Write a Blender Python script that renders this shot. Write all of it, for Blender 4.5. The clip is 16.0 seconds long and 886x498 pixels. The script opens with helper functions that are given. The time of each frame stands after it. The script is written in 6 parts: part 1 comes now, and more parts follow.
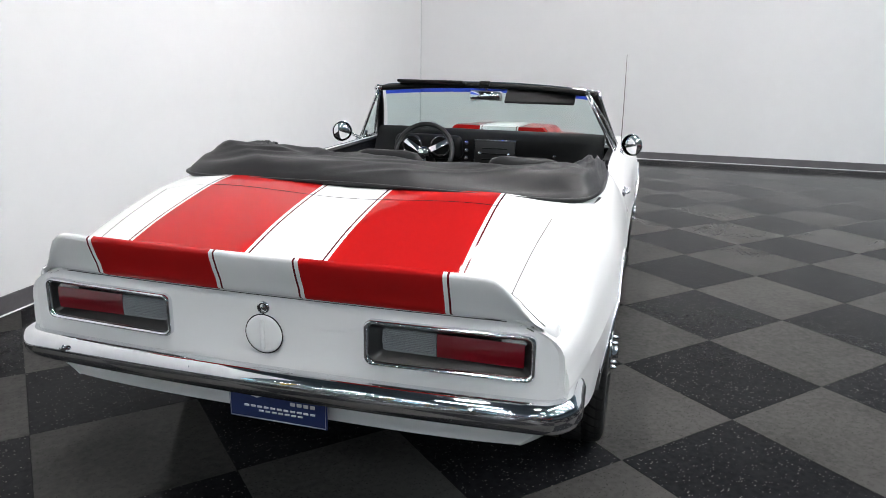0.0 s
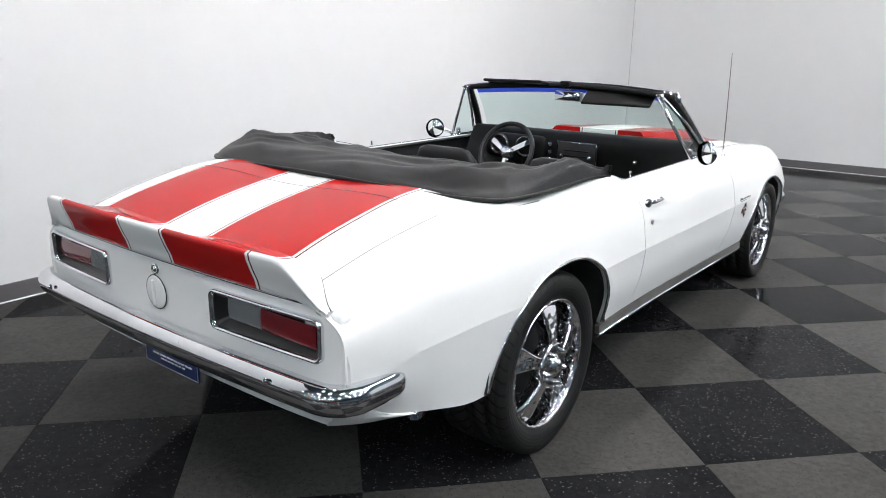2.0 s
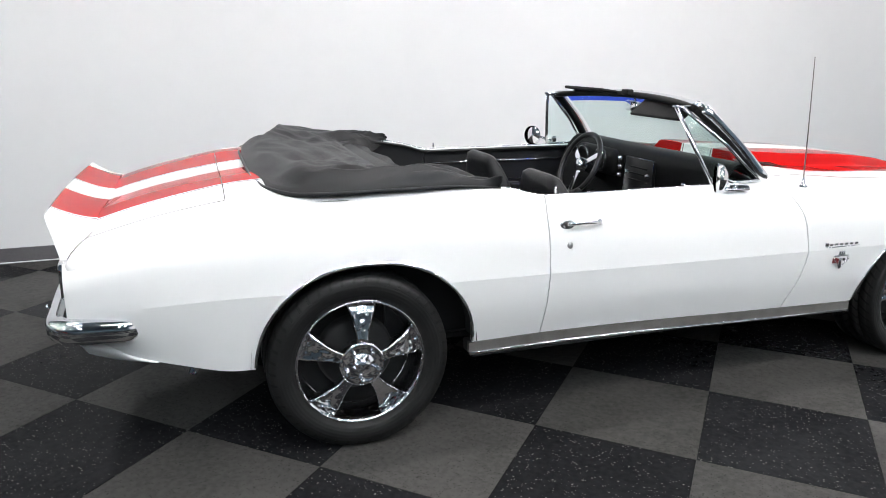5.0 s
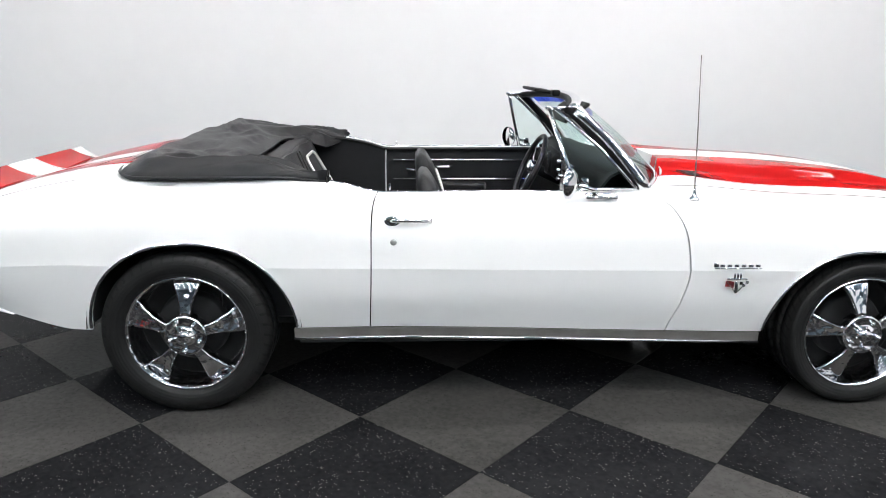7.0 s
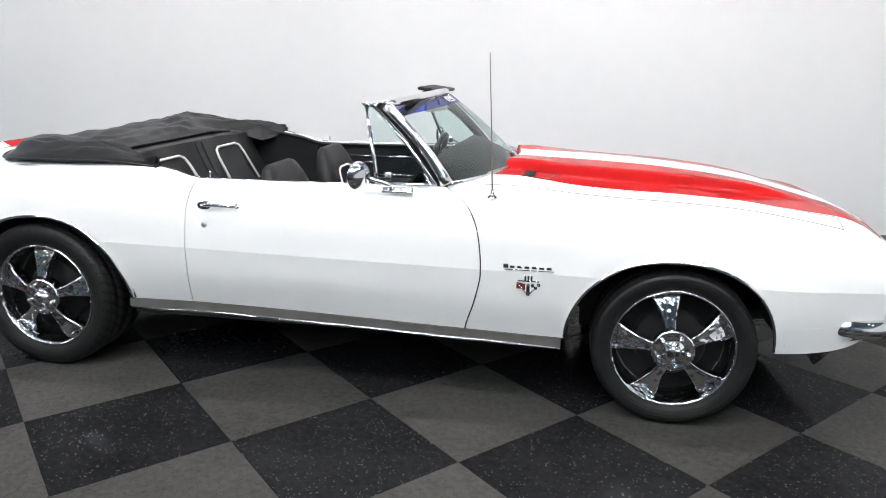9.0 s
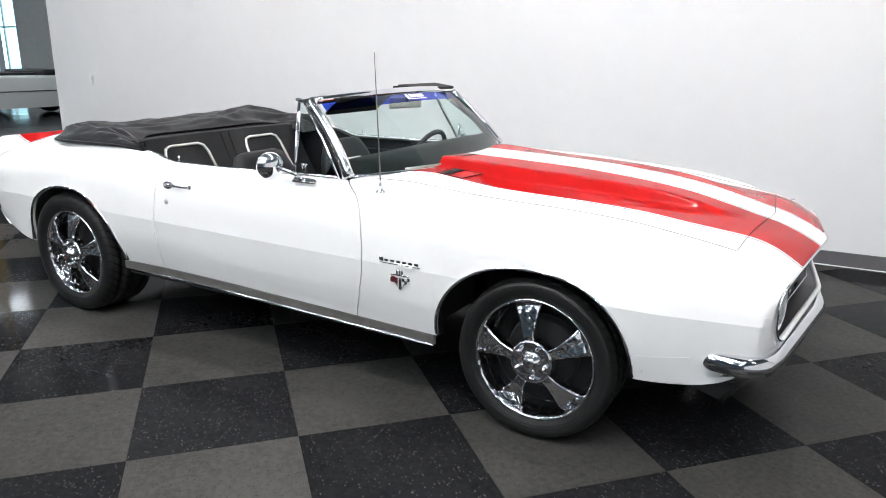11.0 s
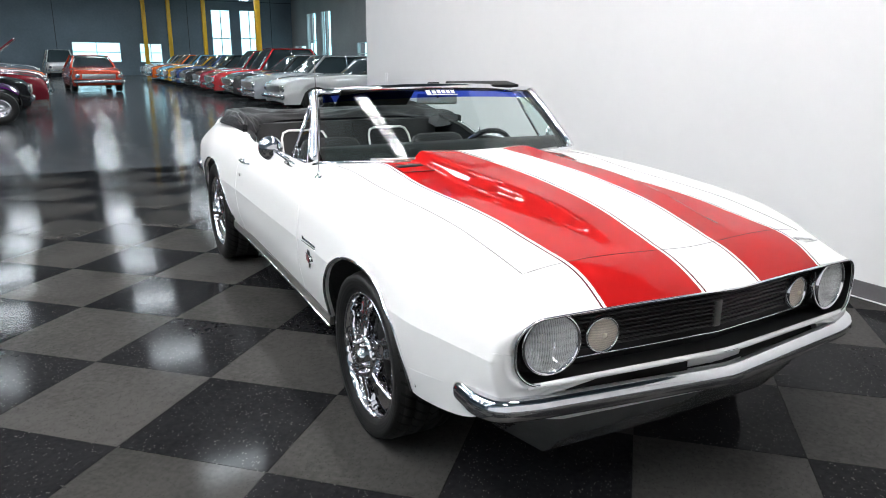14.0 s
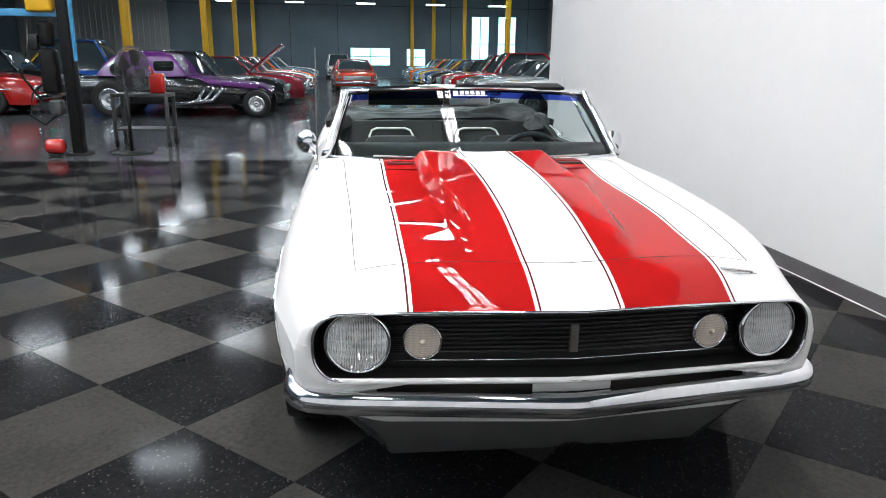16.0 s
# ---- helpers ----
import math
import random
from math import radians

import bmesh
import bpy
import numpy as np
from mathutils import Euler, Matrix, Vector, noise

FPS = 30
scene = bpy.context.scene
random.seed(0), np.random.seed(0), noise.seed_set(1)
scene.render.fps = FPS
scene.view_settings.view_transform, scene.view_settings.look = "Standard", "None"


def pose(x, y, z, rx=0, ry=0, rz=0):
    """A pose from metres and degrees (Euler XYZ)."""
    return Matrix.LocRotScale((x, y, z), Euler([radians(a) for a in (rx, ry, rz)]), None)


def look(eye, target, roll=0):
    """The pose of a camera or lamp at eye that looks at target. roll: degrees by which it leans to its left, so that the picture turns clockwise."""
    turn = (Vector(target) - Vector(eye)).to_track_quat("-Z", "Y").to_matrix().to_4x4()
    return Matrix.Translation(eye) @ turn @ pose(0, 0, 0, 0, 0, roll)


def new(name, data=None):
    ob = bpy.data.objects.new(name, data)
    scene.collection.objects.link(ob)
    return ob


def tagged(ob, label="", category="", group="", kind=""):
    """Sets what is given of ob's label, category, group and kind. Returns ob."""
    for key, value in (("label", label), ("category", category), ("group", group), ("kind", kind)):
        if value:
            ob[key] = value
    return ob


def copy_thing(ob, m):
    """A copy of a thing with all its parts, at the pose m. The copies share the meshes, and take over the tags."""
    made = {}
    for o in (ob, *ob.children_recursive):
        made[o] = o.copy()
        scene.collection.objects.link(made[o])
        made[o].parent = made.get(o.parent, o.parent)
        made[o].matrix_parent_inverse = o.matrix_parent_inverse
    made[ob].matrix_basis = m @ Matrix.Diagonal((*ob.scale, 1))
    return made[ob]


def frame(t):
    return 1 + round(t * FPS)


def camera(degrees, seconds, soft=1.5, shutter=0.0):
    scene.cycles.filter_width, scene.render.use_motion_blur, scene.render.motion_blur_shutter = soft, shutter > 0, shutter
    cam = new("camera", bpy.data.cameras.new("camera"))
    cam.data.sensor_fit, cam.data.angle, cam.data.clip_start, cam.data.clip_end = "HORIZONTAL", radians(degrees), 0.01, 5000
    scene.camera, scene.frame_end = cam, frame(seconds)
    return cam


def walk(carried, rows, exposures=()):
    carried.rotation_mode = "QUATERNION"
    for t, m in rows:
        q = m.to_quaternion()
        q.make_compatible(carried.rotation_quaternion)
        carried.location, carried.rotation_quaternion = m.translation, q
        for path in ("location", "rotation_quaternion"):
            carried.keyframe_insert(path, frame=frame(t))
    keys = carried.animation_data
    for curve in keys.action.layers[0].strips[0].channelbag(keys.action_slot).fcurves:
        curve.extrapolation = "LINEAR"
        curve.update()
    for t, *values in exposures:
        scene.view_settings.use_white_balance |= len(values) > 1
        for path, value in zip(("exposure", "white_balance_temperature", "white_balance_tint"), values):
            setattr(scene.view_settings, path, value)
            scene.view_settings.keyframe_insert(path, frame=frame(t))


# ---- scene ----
cam = camera(63.91, 16.0, soft=0.9)
PATH = [
    (0, (0.9406, -3.9200, 1.3999), (0.4149, -2.0634, 0.8739), 1.031),
    (0.5, (1.2003, -3.8389, 1.3987), (0.4715, -2.0525, 0.8716), 0.957),
    (1, (1.4563, -3.7410, 1.4022), (0.5548, -2.0360, 0.8727), 0.783),
    (1.5, (1.7209, -3.6120, 1.4035), (0.6838, -1.9863, 0.8729), 0.820),
    (2, (1.9924, -3.4565, 1.4042), (0.8122, -1.9321, 0.8717), 0.828),
    (2.5, (2.2640, -3.2610, 1.4066), (0.9322, -1.8678, 0.8725), 0.720),
    (3, (2.5017, -3.0352, 1.4147), (1.0369, -1.7833, 0.8788), 0.683),
    (3.2, (2.5934, -2.9371, 1.4186), (1.0780, -1.7466, 0.8835), 0.586),
    (5.3, (3.2752, -1.6739, 1.4071), (1.4238, -1.1279, 0.8835), 0.568),
    (5.5, (3.3134, -1.5396, 1.4109), (1.4471, -1.0506, 0.8839), 0.635),
    (6, (3.4100, -1.1935, 1.4049), (1.5094, -0.8536, 0.8833), 0.600),
    (6.5, (3.4858, -0.8374, 1.4024), (1.5644, -0.6374, 0.8844), 0.544),
    (7, (3.5392, -0.4806, 1.4025), (1.6096, -0.3883, 0.8848), 0.507),
    (7.5, (3.5812, -0.1222, 1.3950), (1.6478, -0.1281, 0.8833), 0.561),
    (8, (3.5986, 0.2444, 1.3941), (1.6687, 0.1236, 0.8835), 0.642),
    (8.5, (3.5858, 0.6113, 1.3951), (1.6672, 0.3766, 0.8812), 0.625),
    (9, (3.5541, 0.9689, 1.3901), (1.6524, 0.6196, 0.8786), 0.654),
    (11.3, (3.0488, 2.4862, 1.4100), (1.4320, 1.4325, 0.8849), 0.375),
    (11.5, (2.9663, 2.6053, 1.4060), (1.3937, 1.4866, 0.8811), 0.331),
    (12, (2.7497, 2.8951, 1.3948), (1.2820, 1.6399, 0.8749), 0.336),
    (12.5, (2.5319, 3.1472, 1.3989), (1.1652, 1.7845, 0.8744), 0.324),
    (13, (2.2928, 3.3553, 1.3969), (1.0691, 1.8627, 0.8727), 0.364),
    (13.5, (2.0438, 3.5277, 1.3948), (0.9778, 1.9185, 0.8713), 0.354),
    (14, (1.7656, 3.6780, 1.3893), (0.8594, 1.9732, 0.8672), 0.408),
    (14.5, (1.4708, 3.8114, 1.3851), (0.7302, 2.0278, 0.8651), 0.358),
    (15, (1.1734, 3.9196, 1.3793), (0.5838, 2.0795, 0.8631), 0.480),
    (15.5, (0.8909, 3.9973, 1.3731), (0.4612, 2.1122, 0.8612), 0.685),
    (16, (0.6199, 4.0524, 1.3781), (0.3720, 2.1358, 0.8634), 0.688),
]
walk(cam, [(t, look(eye, target, roll)) for t, eye, target, roll in PATH])

# ---- light ----
world = bpy.data.worlds.new("world")
scene.world = world
world.use_nodes = True
world.node_tree.nodes["Background"].inputs[0].default_value = (0.55, 0.65, 0.75, 1)
world.node_tree.nodes["Background"].inputs[1].default_value = 0.25
scene.view_settings.exposure = 0.0


# ---- materials ----
def shader(name, color, rough=0.5, metal=0.0, **more):
    m = bpy.data.materials.new(name)
    m.use_nodes = True
    n = m.node_tree.nodes["Principled BSDF"]
    n.inputs["Base Color"].default_value = (*color, 1)
    n.inputs["Roughness"].default_value = rough
    n.inputs["Metallic"].default_value = metal
    for key, value in more.items():
        n.inputs[key.replace("_", " ").title() if key != "ior" else "IOR"].default_value = value
    return m


def node(m, kind, **props):
    n = m.node_tree.nodes.new("ShaderNode" + kind)
    for key, value in props.items():
        if key == "operation":
            n.operation = value
        elif key == "scale":
            n.inputs["Scale"].default_value = value
        elif key == "detail":
            n.inputs["Detail"].default_value = value
    return n


def link(m, a, b):
    m.node_tree.links.new(a, b)


def calc(m, op, a, b=None, c=None):
    n = node(m, "Math", operation=op)
    for i, v in enumerate((a, b, c)):
        if v is None:
            continue
        if isinstance(v, (int, float)):
            n.inputs[i].default_value = v
        else:
            link(m, v, n.inputs[i])
    return n.outputs[0]


def mixed(m, fac, a, b):
    n = m.node_tree.nodes.new("ShaderNodeMix")
    n.data_type = "RGBA"
    if isinstance(fac, (int, float)):
        n.inputs[0].default_value = fac
    else:
        link(m, fac, n.inputs[0])
    for i, v in ((6, a), (7, b)):
        if isinstance(v, tuple):
            n.inputs[i].default_value = (*v, 1)
        else:
            link(m, v, n.inputs[i])
    return n.outputs[2]


def principled(m):
    return m.node_tree.nodes["Principled BSDF"]


def ramp(m, fac, low, high):
    n = m.node_tree.nodes.new("ShaderNodeMapRange")
    link(m, fac, n.inputs[0])
    n.inputs[1].default_value, n.inputs[2].default_value = low, high
    return n.outputs[0]


def coords(m, kind="Object"):
    return node(m, "TexCoord").outputs[kind]


def noisy(m, scale, detail=3.0, at=None):
    n = node(m, "TexNoise", scale=scale, detail=detail)
    link(m, at or coords(m), n.inputs["Vector"])
    return n.outputs["Fac"]


def bumped(m, height, strength=0.2, distance=0.002):
    n = node(m, "Bump")
    n.inputs["Strength"].default_value, n.inputs["Distance"].default_value = strength, distance
    link(m, height, n.inputs["Height"])
    link(m, n.outputs[0], principled(m).inputs["Normal"])


def worn(m, dark, light, scale=6.0, bump=0.0, bump_scale=200.0, rough=None):
    """Two scales of variation in colour, and a fine grain."""
    f = calc(m, "ADD", calc(m, "MULTIPLY", noisy(m, scale), 0.7), calc(m, "MULTIPLY", noisy(m, scale * 14), 0.3))
    link(m, mixed(m, ramp(m, f, 0.3, 0.7), dark, light), principled(m).inputs["Base Color"])
    if rough:
        link(m, ramp_to(m, noisy(m, scale * 3), *rough), principled(m).inputs["Roughness"])
    if bump:
        bumped(m, noisy(m, bump_scale), bump)
    return m


def ramp_to(m, fac, a, b):
    n = m.node_tree.nodes.new("ShaderNodeMapRange")
    link(m, fac, n.inputs[0])
    n.inputs[1].default_value, n.inputs[2].default_value = 0.3, 0.7
    n.inputs[3].default_value, n.inputs[4].default_value = a, b
    return n.outputs[0]


def paint(name, color, rough=0.22):
    m = shader(name, color, 0.4, coat_weight=0.7, coat_roughness=0.02)
    principled(m).inputs["Specular IOR Level"].default_value = 0.0
    principled(m).inputs["Coat IOR"].default_value = 1.32
    return m


WHITE, RED = (0.80, 0.80, 0.79), (0.415, 0.011, 0.011)
white_paint = paint("white_paint", WHITE)
red_paint = paint("red_paint", RED)


def striped():
    """White paint with two red racing stripes and their pinstripes along the car."""
    m = paint("striped_paint", WHITE)
    at = node(m, "SeparateXYZ")
    link(m, coords(m), at.inputs[0])
    x = calc(m, "ABSOLUTE", at.outputs[0])
    y = at.outputs[1]
    # the stripes widen a little towards the tail
    outer = calc(m, "ADD", 0.482, calc(m, "MULTIPLY", y, -0.0085))
    band = calc(m, "MULTIPLY", calc(m, "GREATER_THAN", x, 0.128), calc(m, "LESS_THAN", x, outer))
    pin_in = calc(m, "COMPARE", x, 0.1145, 0.0028)
    pin_out = calc(m, "COMPARE", calc(m, "SUBTRACT", x, outer), 0.0135, 0.0028)
    red = calc(m, "MULTIPLY", band, calc(m, "GREATER_THAN", at.outputs[2], 0.66))
    c = mixed(m, red, WHITE, RED)
    c = mixed(m, calc(m, "MULTIPLY", calc(m, "MAXIMUM", pin_in, pin_out), calc(m, "GREATER_THAN", at.outputs[2], 0.66)), c, (0.11, 0.012, 0.014))
    link(m, c, principled(m).inputs["Base Color"])
    return m


striped_paint = striped()
chrome = shader("chrome", (0.80, 0.81, 0.83), 0.05, 1.0)
worn(chrome, (0.74, 0.75, 0.77), (0.84, 0.85, 0.87), 20.0)
wheel_chrome = shader("wheel_chrome", (0.84, 0.84, 0.86), 0.03, 1.0)
bumped(wheel_chrome, noisy(wheel_chrome, 26.0, 1.0), 1.0, 0.009)
rough_metal = worn(shader("brushed_steel", (0.5, 0.5, 0.5), 0.32, 1.0), (0.42, 0.42, 0.42), (0.58, 0.58, 0.57), 30.0)
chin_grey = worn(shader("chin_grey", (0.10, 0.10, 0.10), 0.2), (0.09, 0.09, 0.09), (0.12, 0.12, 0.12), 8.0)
silver_trim = worn(shader("silver_trim", (0.14, 0.135, 0.125), 0.28, 0.3), (0.12, 0.115, 0.105), (0.17, 0.165, 0.155), 12.0)
vinyl = worn(shader("black_vinyl", (0.010, 0.010, 0.011), 0.42), (0.007, 0.007, 0.008), (0.012, 0.012, 0.013), 9.0, 0.25, 700.0)
seat_vinyl = worn(shader("seat_vinyl", (0.012, 0.012, 0.012), 0.45), (0.009, 0.009, 0.010), (0.014, 0.014, 0.015), 7.0, 0.25, 500.0)
black_plastic = worn(shader("black_plastic", (0.007, 0.007, 0.008), 0.55), (0.005, 0.005, 0.005), (0.009, 0.009, 0.009), 15.0, 0.1, 600.0)
satin_black = worn(shader("satin_black", (0.01, 0.01, 0.01), 0.35), (0.008, 0.008, 0.008), (0.014, 0.014, 0.014), 10.0)
principled(vinyl).inputs["Specular IOR Level"].default_value = 0.30
principled(black_plastic).inputs["Specular IOR Level"].default_value = 0.2
principled(seat_vinyl).inputs["Specular IOR Level"].default_value = 0.3
carpet = worn(shader("carpet", (0.012, 0.012, 0.012), 0.95), (0.008, 0.008, 0.008), (0.02, 0.02, 0.02), 40.0, 0.6, 900.0)
rubber = worn(shader("rubber", (0.014, 0.014, 0.014), 0.62), (0.011, 0.011, 0.011), (0.019, 0.019, 0.018), 12.0, 0.2, 300.0)


def tread_rubber():
    """Tyre rubber: smooth sidewall with faint rings, swept grooves across the tread."""
    m = shader("tyre_rubber", (0.02, 0.02, 0.02), 0.55)
    worn(m, (0.007, 0.007, 0.007), (0.013, 0.013, 0.0128), 12.0)
    at = node(m, "SeparateXYZ")
    link(m, coords(m), at.inputs[0])
    x, y, z = at.outputs
    r = calc(m, "SQRT", calc(m, "ADD", calc(m, "MULTIPLY", x, x), calc(m, "MULTIPLY", y, y)))
    turn = calc(m, "ARCTAN2", y, x)
    edge = calc(m, "MINIMUM", calc(m, "MULTIPLY", z, -1.0), calc(m, "ADD", z, 0.25))
    swept = calc(m, "SINE", calc(m, "ADD", calc(m, "MULTIPLY", turn, 46.0), calc(m, "MULTIPLY", edge, 95.0)))
    groove = calc(m, "LESS_THAN", swept, -0.72)
    tread = calc(m, "MULTIPLY", groove, calc(m, "GREATER_THAN", r, 0.306))
    rings = calc(m, "MULTIPLY", calc(m, "SINE", calc(m, "MULTIPLY", r, 520.0)), calc(m, "LESS_THAN", r, 0.300))
    base = principled(m).inputs["Base Color"]
    worn_tone = base.links[0].from_socket
    crown = calc(m, "MULTIPLY", calc(m, "GREATER_THAN", r, 0.300), calc(m, "LESS_THAN", z, -0.012))
    # Grooves are coloured near black for the shade in them, the crown lighter.
    link(m, mixed(m, tread, mixed(m, crown, worn_tone, (0.022, 0.0215, 0.021)), (0.002, 0.002, 0.002)), base)
    bumped(m, calc(m, "ADD", calc(m, "MULTIPLY", tread, -1.0), calc(m, "MULTIPLY", rings, 0.02)), 1.0, 0.010)
    principled(m).inputs["Specular IOR Level"].default_value = 0.3
    return m


tyre_rubber = tread_rubber()
white_trim = shader("white_piping", (0.75, 0.74, 0.70), 0.4)
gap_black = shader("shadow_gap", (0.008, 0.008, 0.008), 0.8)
bare_floor = worn(shader("underbody", (0.04, 0.04, 0.04), 0.7), (0.028, 0.028, 0.028), (0.055, 0.055, 0.055), 8.0)


def glass(name, color=(0.9, 0.97, 0.95), rough=0.0):
    m = shader(name, color, rough, ior=1.45, transmission_weight=1.0)
    return m


def thin_glass(name, tint, gloss=0.1):
    """A thin pane: tinted and see-through, with a little mirror gloss at grazing angles."""
    m = bpy.data.materials.new(name)
    m.use_nodes = True
    t = m.node_tree
    t.nodes.remove(t.nodes["Principled BSDF"])
    clear, shine, mix, face = (t.nodes.new("ShaderNode" + k) for k in ("BsdfTransparent", "BsdfGlossy", "MixShader", "LayerWeight"))
    clear.inputs[0].default_value = (*tint, 1)
    shine.inputs["Roughness"].default_value = 0.02
    face.inputs["Blend"].default_value = 0.5
    edge = calc(m, "POWER", face.outputs["Facing"], 4.0)
    t.links.new(calc(m, "ADD", gloss * 0.5, calc(m, "MULTIPLY", edge, 0.5)), mix.inputs[0])
    t.links.new(clear.outputs[0], mix.inputs[1])
    t.links.new(shine.outputs[0], mix.inputs[2])
    t.links.new(mix.outputs[0], t.nodes["Material Output"].inputs[0])
    return m


vent_glass = thin_glass("vent_glass", (0.80, 0.90, 0.88), 0.03)
pane_glass = thin_glass("windshield_glass", (0.78, 0.89, 0.87))
band_glass = thin_glass("blue_sunband_glass", (0.05, 0.11, 0.72))
lamp_glass = glass("lamp_glass", (0.95, 0.95, 0.95), 0.02)


def ribbed_lens(name, color, body, ribs):
    """Pressed lamp glass: mostly clear, with flutes that catch the light."""
    m = shader(name, color, 0.16)
    t = m.node_tree
    at = node(m, "SeparateXYZ")
    link(m, coords(m), at.inputs[0])
    flutes = calc(m, "SINE", calc(m, "MULTIPLY", at.outputs[0], ribs))
    rows = calc(m, "SINE", calc(m, "MULTIPLY", at.outputs[2], ribs * 0.31))
    patch = calc(m, "MULTIPLY_ADD", flutes, 0.14, calc(m, "MULTIPLY_ADD", rows, 0.05, 0.5))
    bumped(m, calc(m, "ADD", flutes, calc(m, "MULTIPLY", rows, 0.5)), 0.22, 0.003)
    clear, mix = t.nodes.new("ShaderNodeBsdfTransparent"), t.nodes.new("ShaderNodeMixShader")
    clear.inputs[0].default_value = (0.95, 0.96, 0.96, 1)
    link(m, ramp_to(m, patch, body * 0.6, body * 1.4), mix.inputs[0])
    link(m, clear.outputs[0], mix.inputs[1])
    link(m, principled(m).outputs[0], mix.inputs[2])
    link(m, mix.outputs[0], t.nodes["Material Output"].inputs[0])
    return m


headlight_lens = ribbed_lens("headlight_lens", (0.97, 0.97, 0.97), 0.30, 900.0)
red_lens = shader("red_lens", (0.16, 0.004, 0.010), 0.12, coat_weight=0.8)
clear_lens = ribbed_lens("clear_lens", (0.40, 0.42, 0.43), 0.55, 4200.0)
amber_lens = ribbed_lens("park_lens", (0.95, 0.84, 0.72), 0.62, 2600.0)
bulb_glass = shader("bulb_glass", (0.75, 0.68, 0.55), 0.15, coat_weight=0.8)
reflector = shader("reflector", (0.92, 0.92, 0.93), 0.10, 1.0)
bumped(reflector, noisy(reflector, 16.0, 0.0), 0.35, 0.006)
plate_blue = shader("plate_blue", (0.02, 0.035, 0.12), 0.35)
plate_white = shader("plate_white", (0.75, 0.75, 0.75), 0.4)
mirror = shader("mirror", (0.9, 0.9, 0.9), 0.01, 1.0)
badge_red = shader("badge_red", (0.14, 0.012, 0.014), 0.3)


def wall_paint(name, a, b):
    m = shader(name, a, 0.62)
    worn(m, a, b, 0.5, 0.08, 260.0)
    return m


booth_white = wall_paint("booth_white", (0.665, 0.665, 0.67), (0.705, 0.705, 0.705))
base_grey = worn(shader("cove_base", (0.10, 0.095, 0.10), 0.5), (0.085, 0.08, 0.085), (0.12, 0.115, 0.12), 5.0, 0.1)
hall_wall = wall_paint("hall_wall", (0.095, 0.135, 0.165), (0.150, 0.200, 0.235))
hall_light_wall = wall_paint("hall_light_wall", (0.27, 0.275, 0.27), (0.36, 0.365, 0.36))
yellow = worn(shader("yellow_paint", (0.70, 0.40, 0.015), 0.45), (0.64, 0.36, 0.012), (0.76, 0.44, 0.02), 3.0)


def tile_mat(name, a, b, chip, amount):
    """Vinyl tile with chips of another colour, scuffs and a waxed shine."""
    m = shader(name, a, 0.2)
    at = coords(m)
    info = node(m, "ObjectInfo")
    spread = node(m, "VectorMath")
    spread.operation = "ADD"
    link(m, at, spread.inputs[0])
    shift = node(m, "CombineXYZ")
    for i in range(3):
        link(m, calc(m, "MULTIPLY", info.outputs["Random"], 37.0 + 11 * i), shift.inputs[i])
    link(m, shift.outputs[0], spread.inputs[1])
    at = spread.outputs[0]
    stretch = node(m, "Mapping")
    stretch.inputs["Scale"].default_value = (1.0, 1.9, 1.0)
    link(m, at, stretch.inputs[0])
    vor = node(m, "TexVoronoi", scale=115.0)
    link(m, stretch.outputs[0], vor.inputs["Vector"])
    pick = node(m, "SeparateColor")
    link(m, vor.outputs["Color"], pick.inputs[0])
    size = calc(m, "LESS_THAN", vor.outputs["Distance"], calc(m, "MULTIPLY", pick.outputs[1], 0.43))
    chips = calc(m, "MULTIPLY", calc(m, "LESS_THAN", pick.outputs[0], amount), size)
    tone = calc(m, "ADD", calc(m, "MULTIPLY", noisy(m, 3.0, 4.0, at), 0.5), calc(m, "MULTIPLY", noisy(m, 45.0, 5.0, at), 0.6))
    c = mixed(m, ramp(m, tone, 0.35, 0.65), a, b)
    vary = calc(m, "ADD", 0.86, calc(m, "MULTIPLY", info.outputs["Random"], 0.28))
    hsv = node(m, "HueSaturation")
    link(m, vary, hsv.inputs["Value"])
    link(m, c, hsv.inputs["Color"])
    link(m, mixed(m, chips, hsv.outputs[0], chip), principled(m).inputs["Base Color"])
    link(m, ramp_to(m, noisy(m, 2.2, 5.0, at), 0.075, 0.125), principled(m).inputs["Roughness"])
    principled(m).inputs["IOR"].default_value = 1.30
    principled(m).inputs["Specular IOR Level"].default_value = 0.048
    bumped(m, noisy(m, 260.0, 2.0, at), 0.02, 0.001)
    return m


tile_dark = tile_mat("dark_tile", (0.008, 0.008, 0.009), (0.015, 0.015, 0.016), (0.17, 0.165, 0.155), 0.15)
tile_light = tile_mat("grey_tile", (0.035, 0.034, 0.0325), (0.056, 0.054, 0.051), (0.024, 0.023, 0.022), 0.40)
concrete = shader("polished_concrete", (0.11, 0.115, 0.12), 0.2)
worn(concrete, (0.065, 0.068, 0.072), (0.10, 0.103, 0.108), 0.7, 0.0, 30.0, (0.11, 0.18))
principled(concrete).inputs["IOR"].default_value = 1.30
principled(concrete).inputs["Specular IOR Level"].default_value = 0.25


def glow(name, color, strength):
    m = shader(name, color, 0.5)
    principled(m).inputs["Emission Color"].default_value = (*color, 1)
    principled(m).inputs["Emission Strength"].default_value = strength
    return m


lamp_glow = glow("lamp_glow", (1.0, 0.98, 0.985), 86.0)
hall_glow = glow("hall_lamp_glow", (0.84, 0.93, 1.0), 70.0)
day_glow = glow("daylight", (0.50, 0.88, 1.0), 1.9)

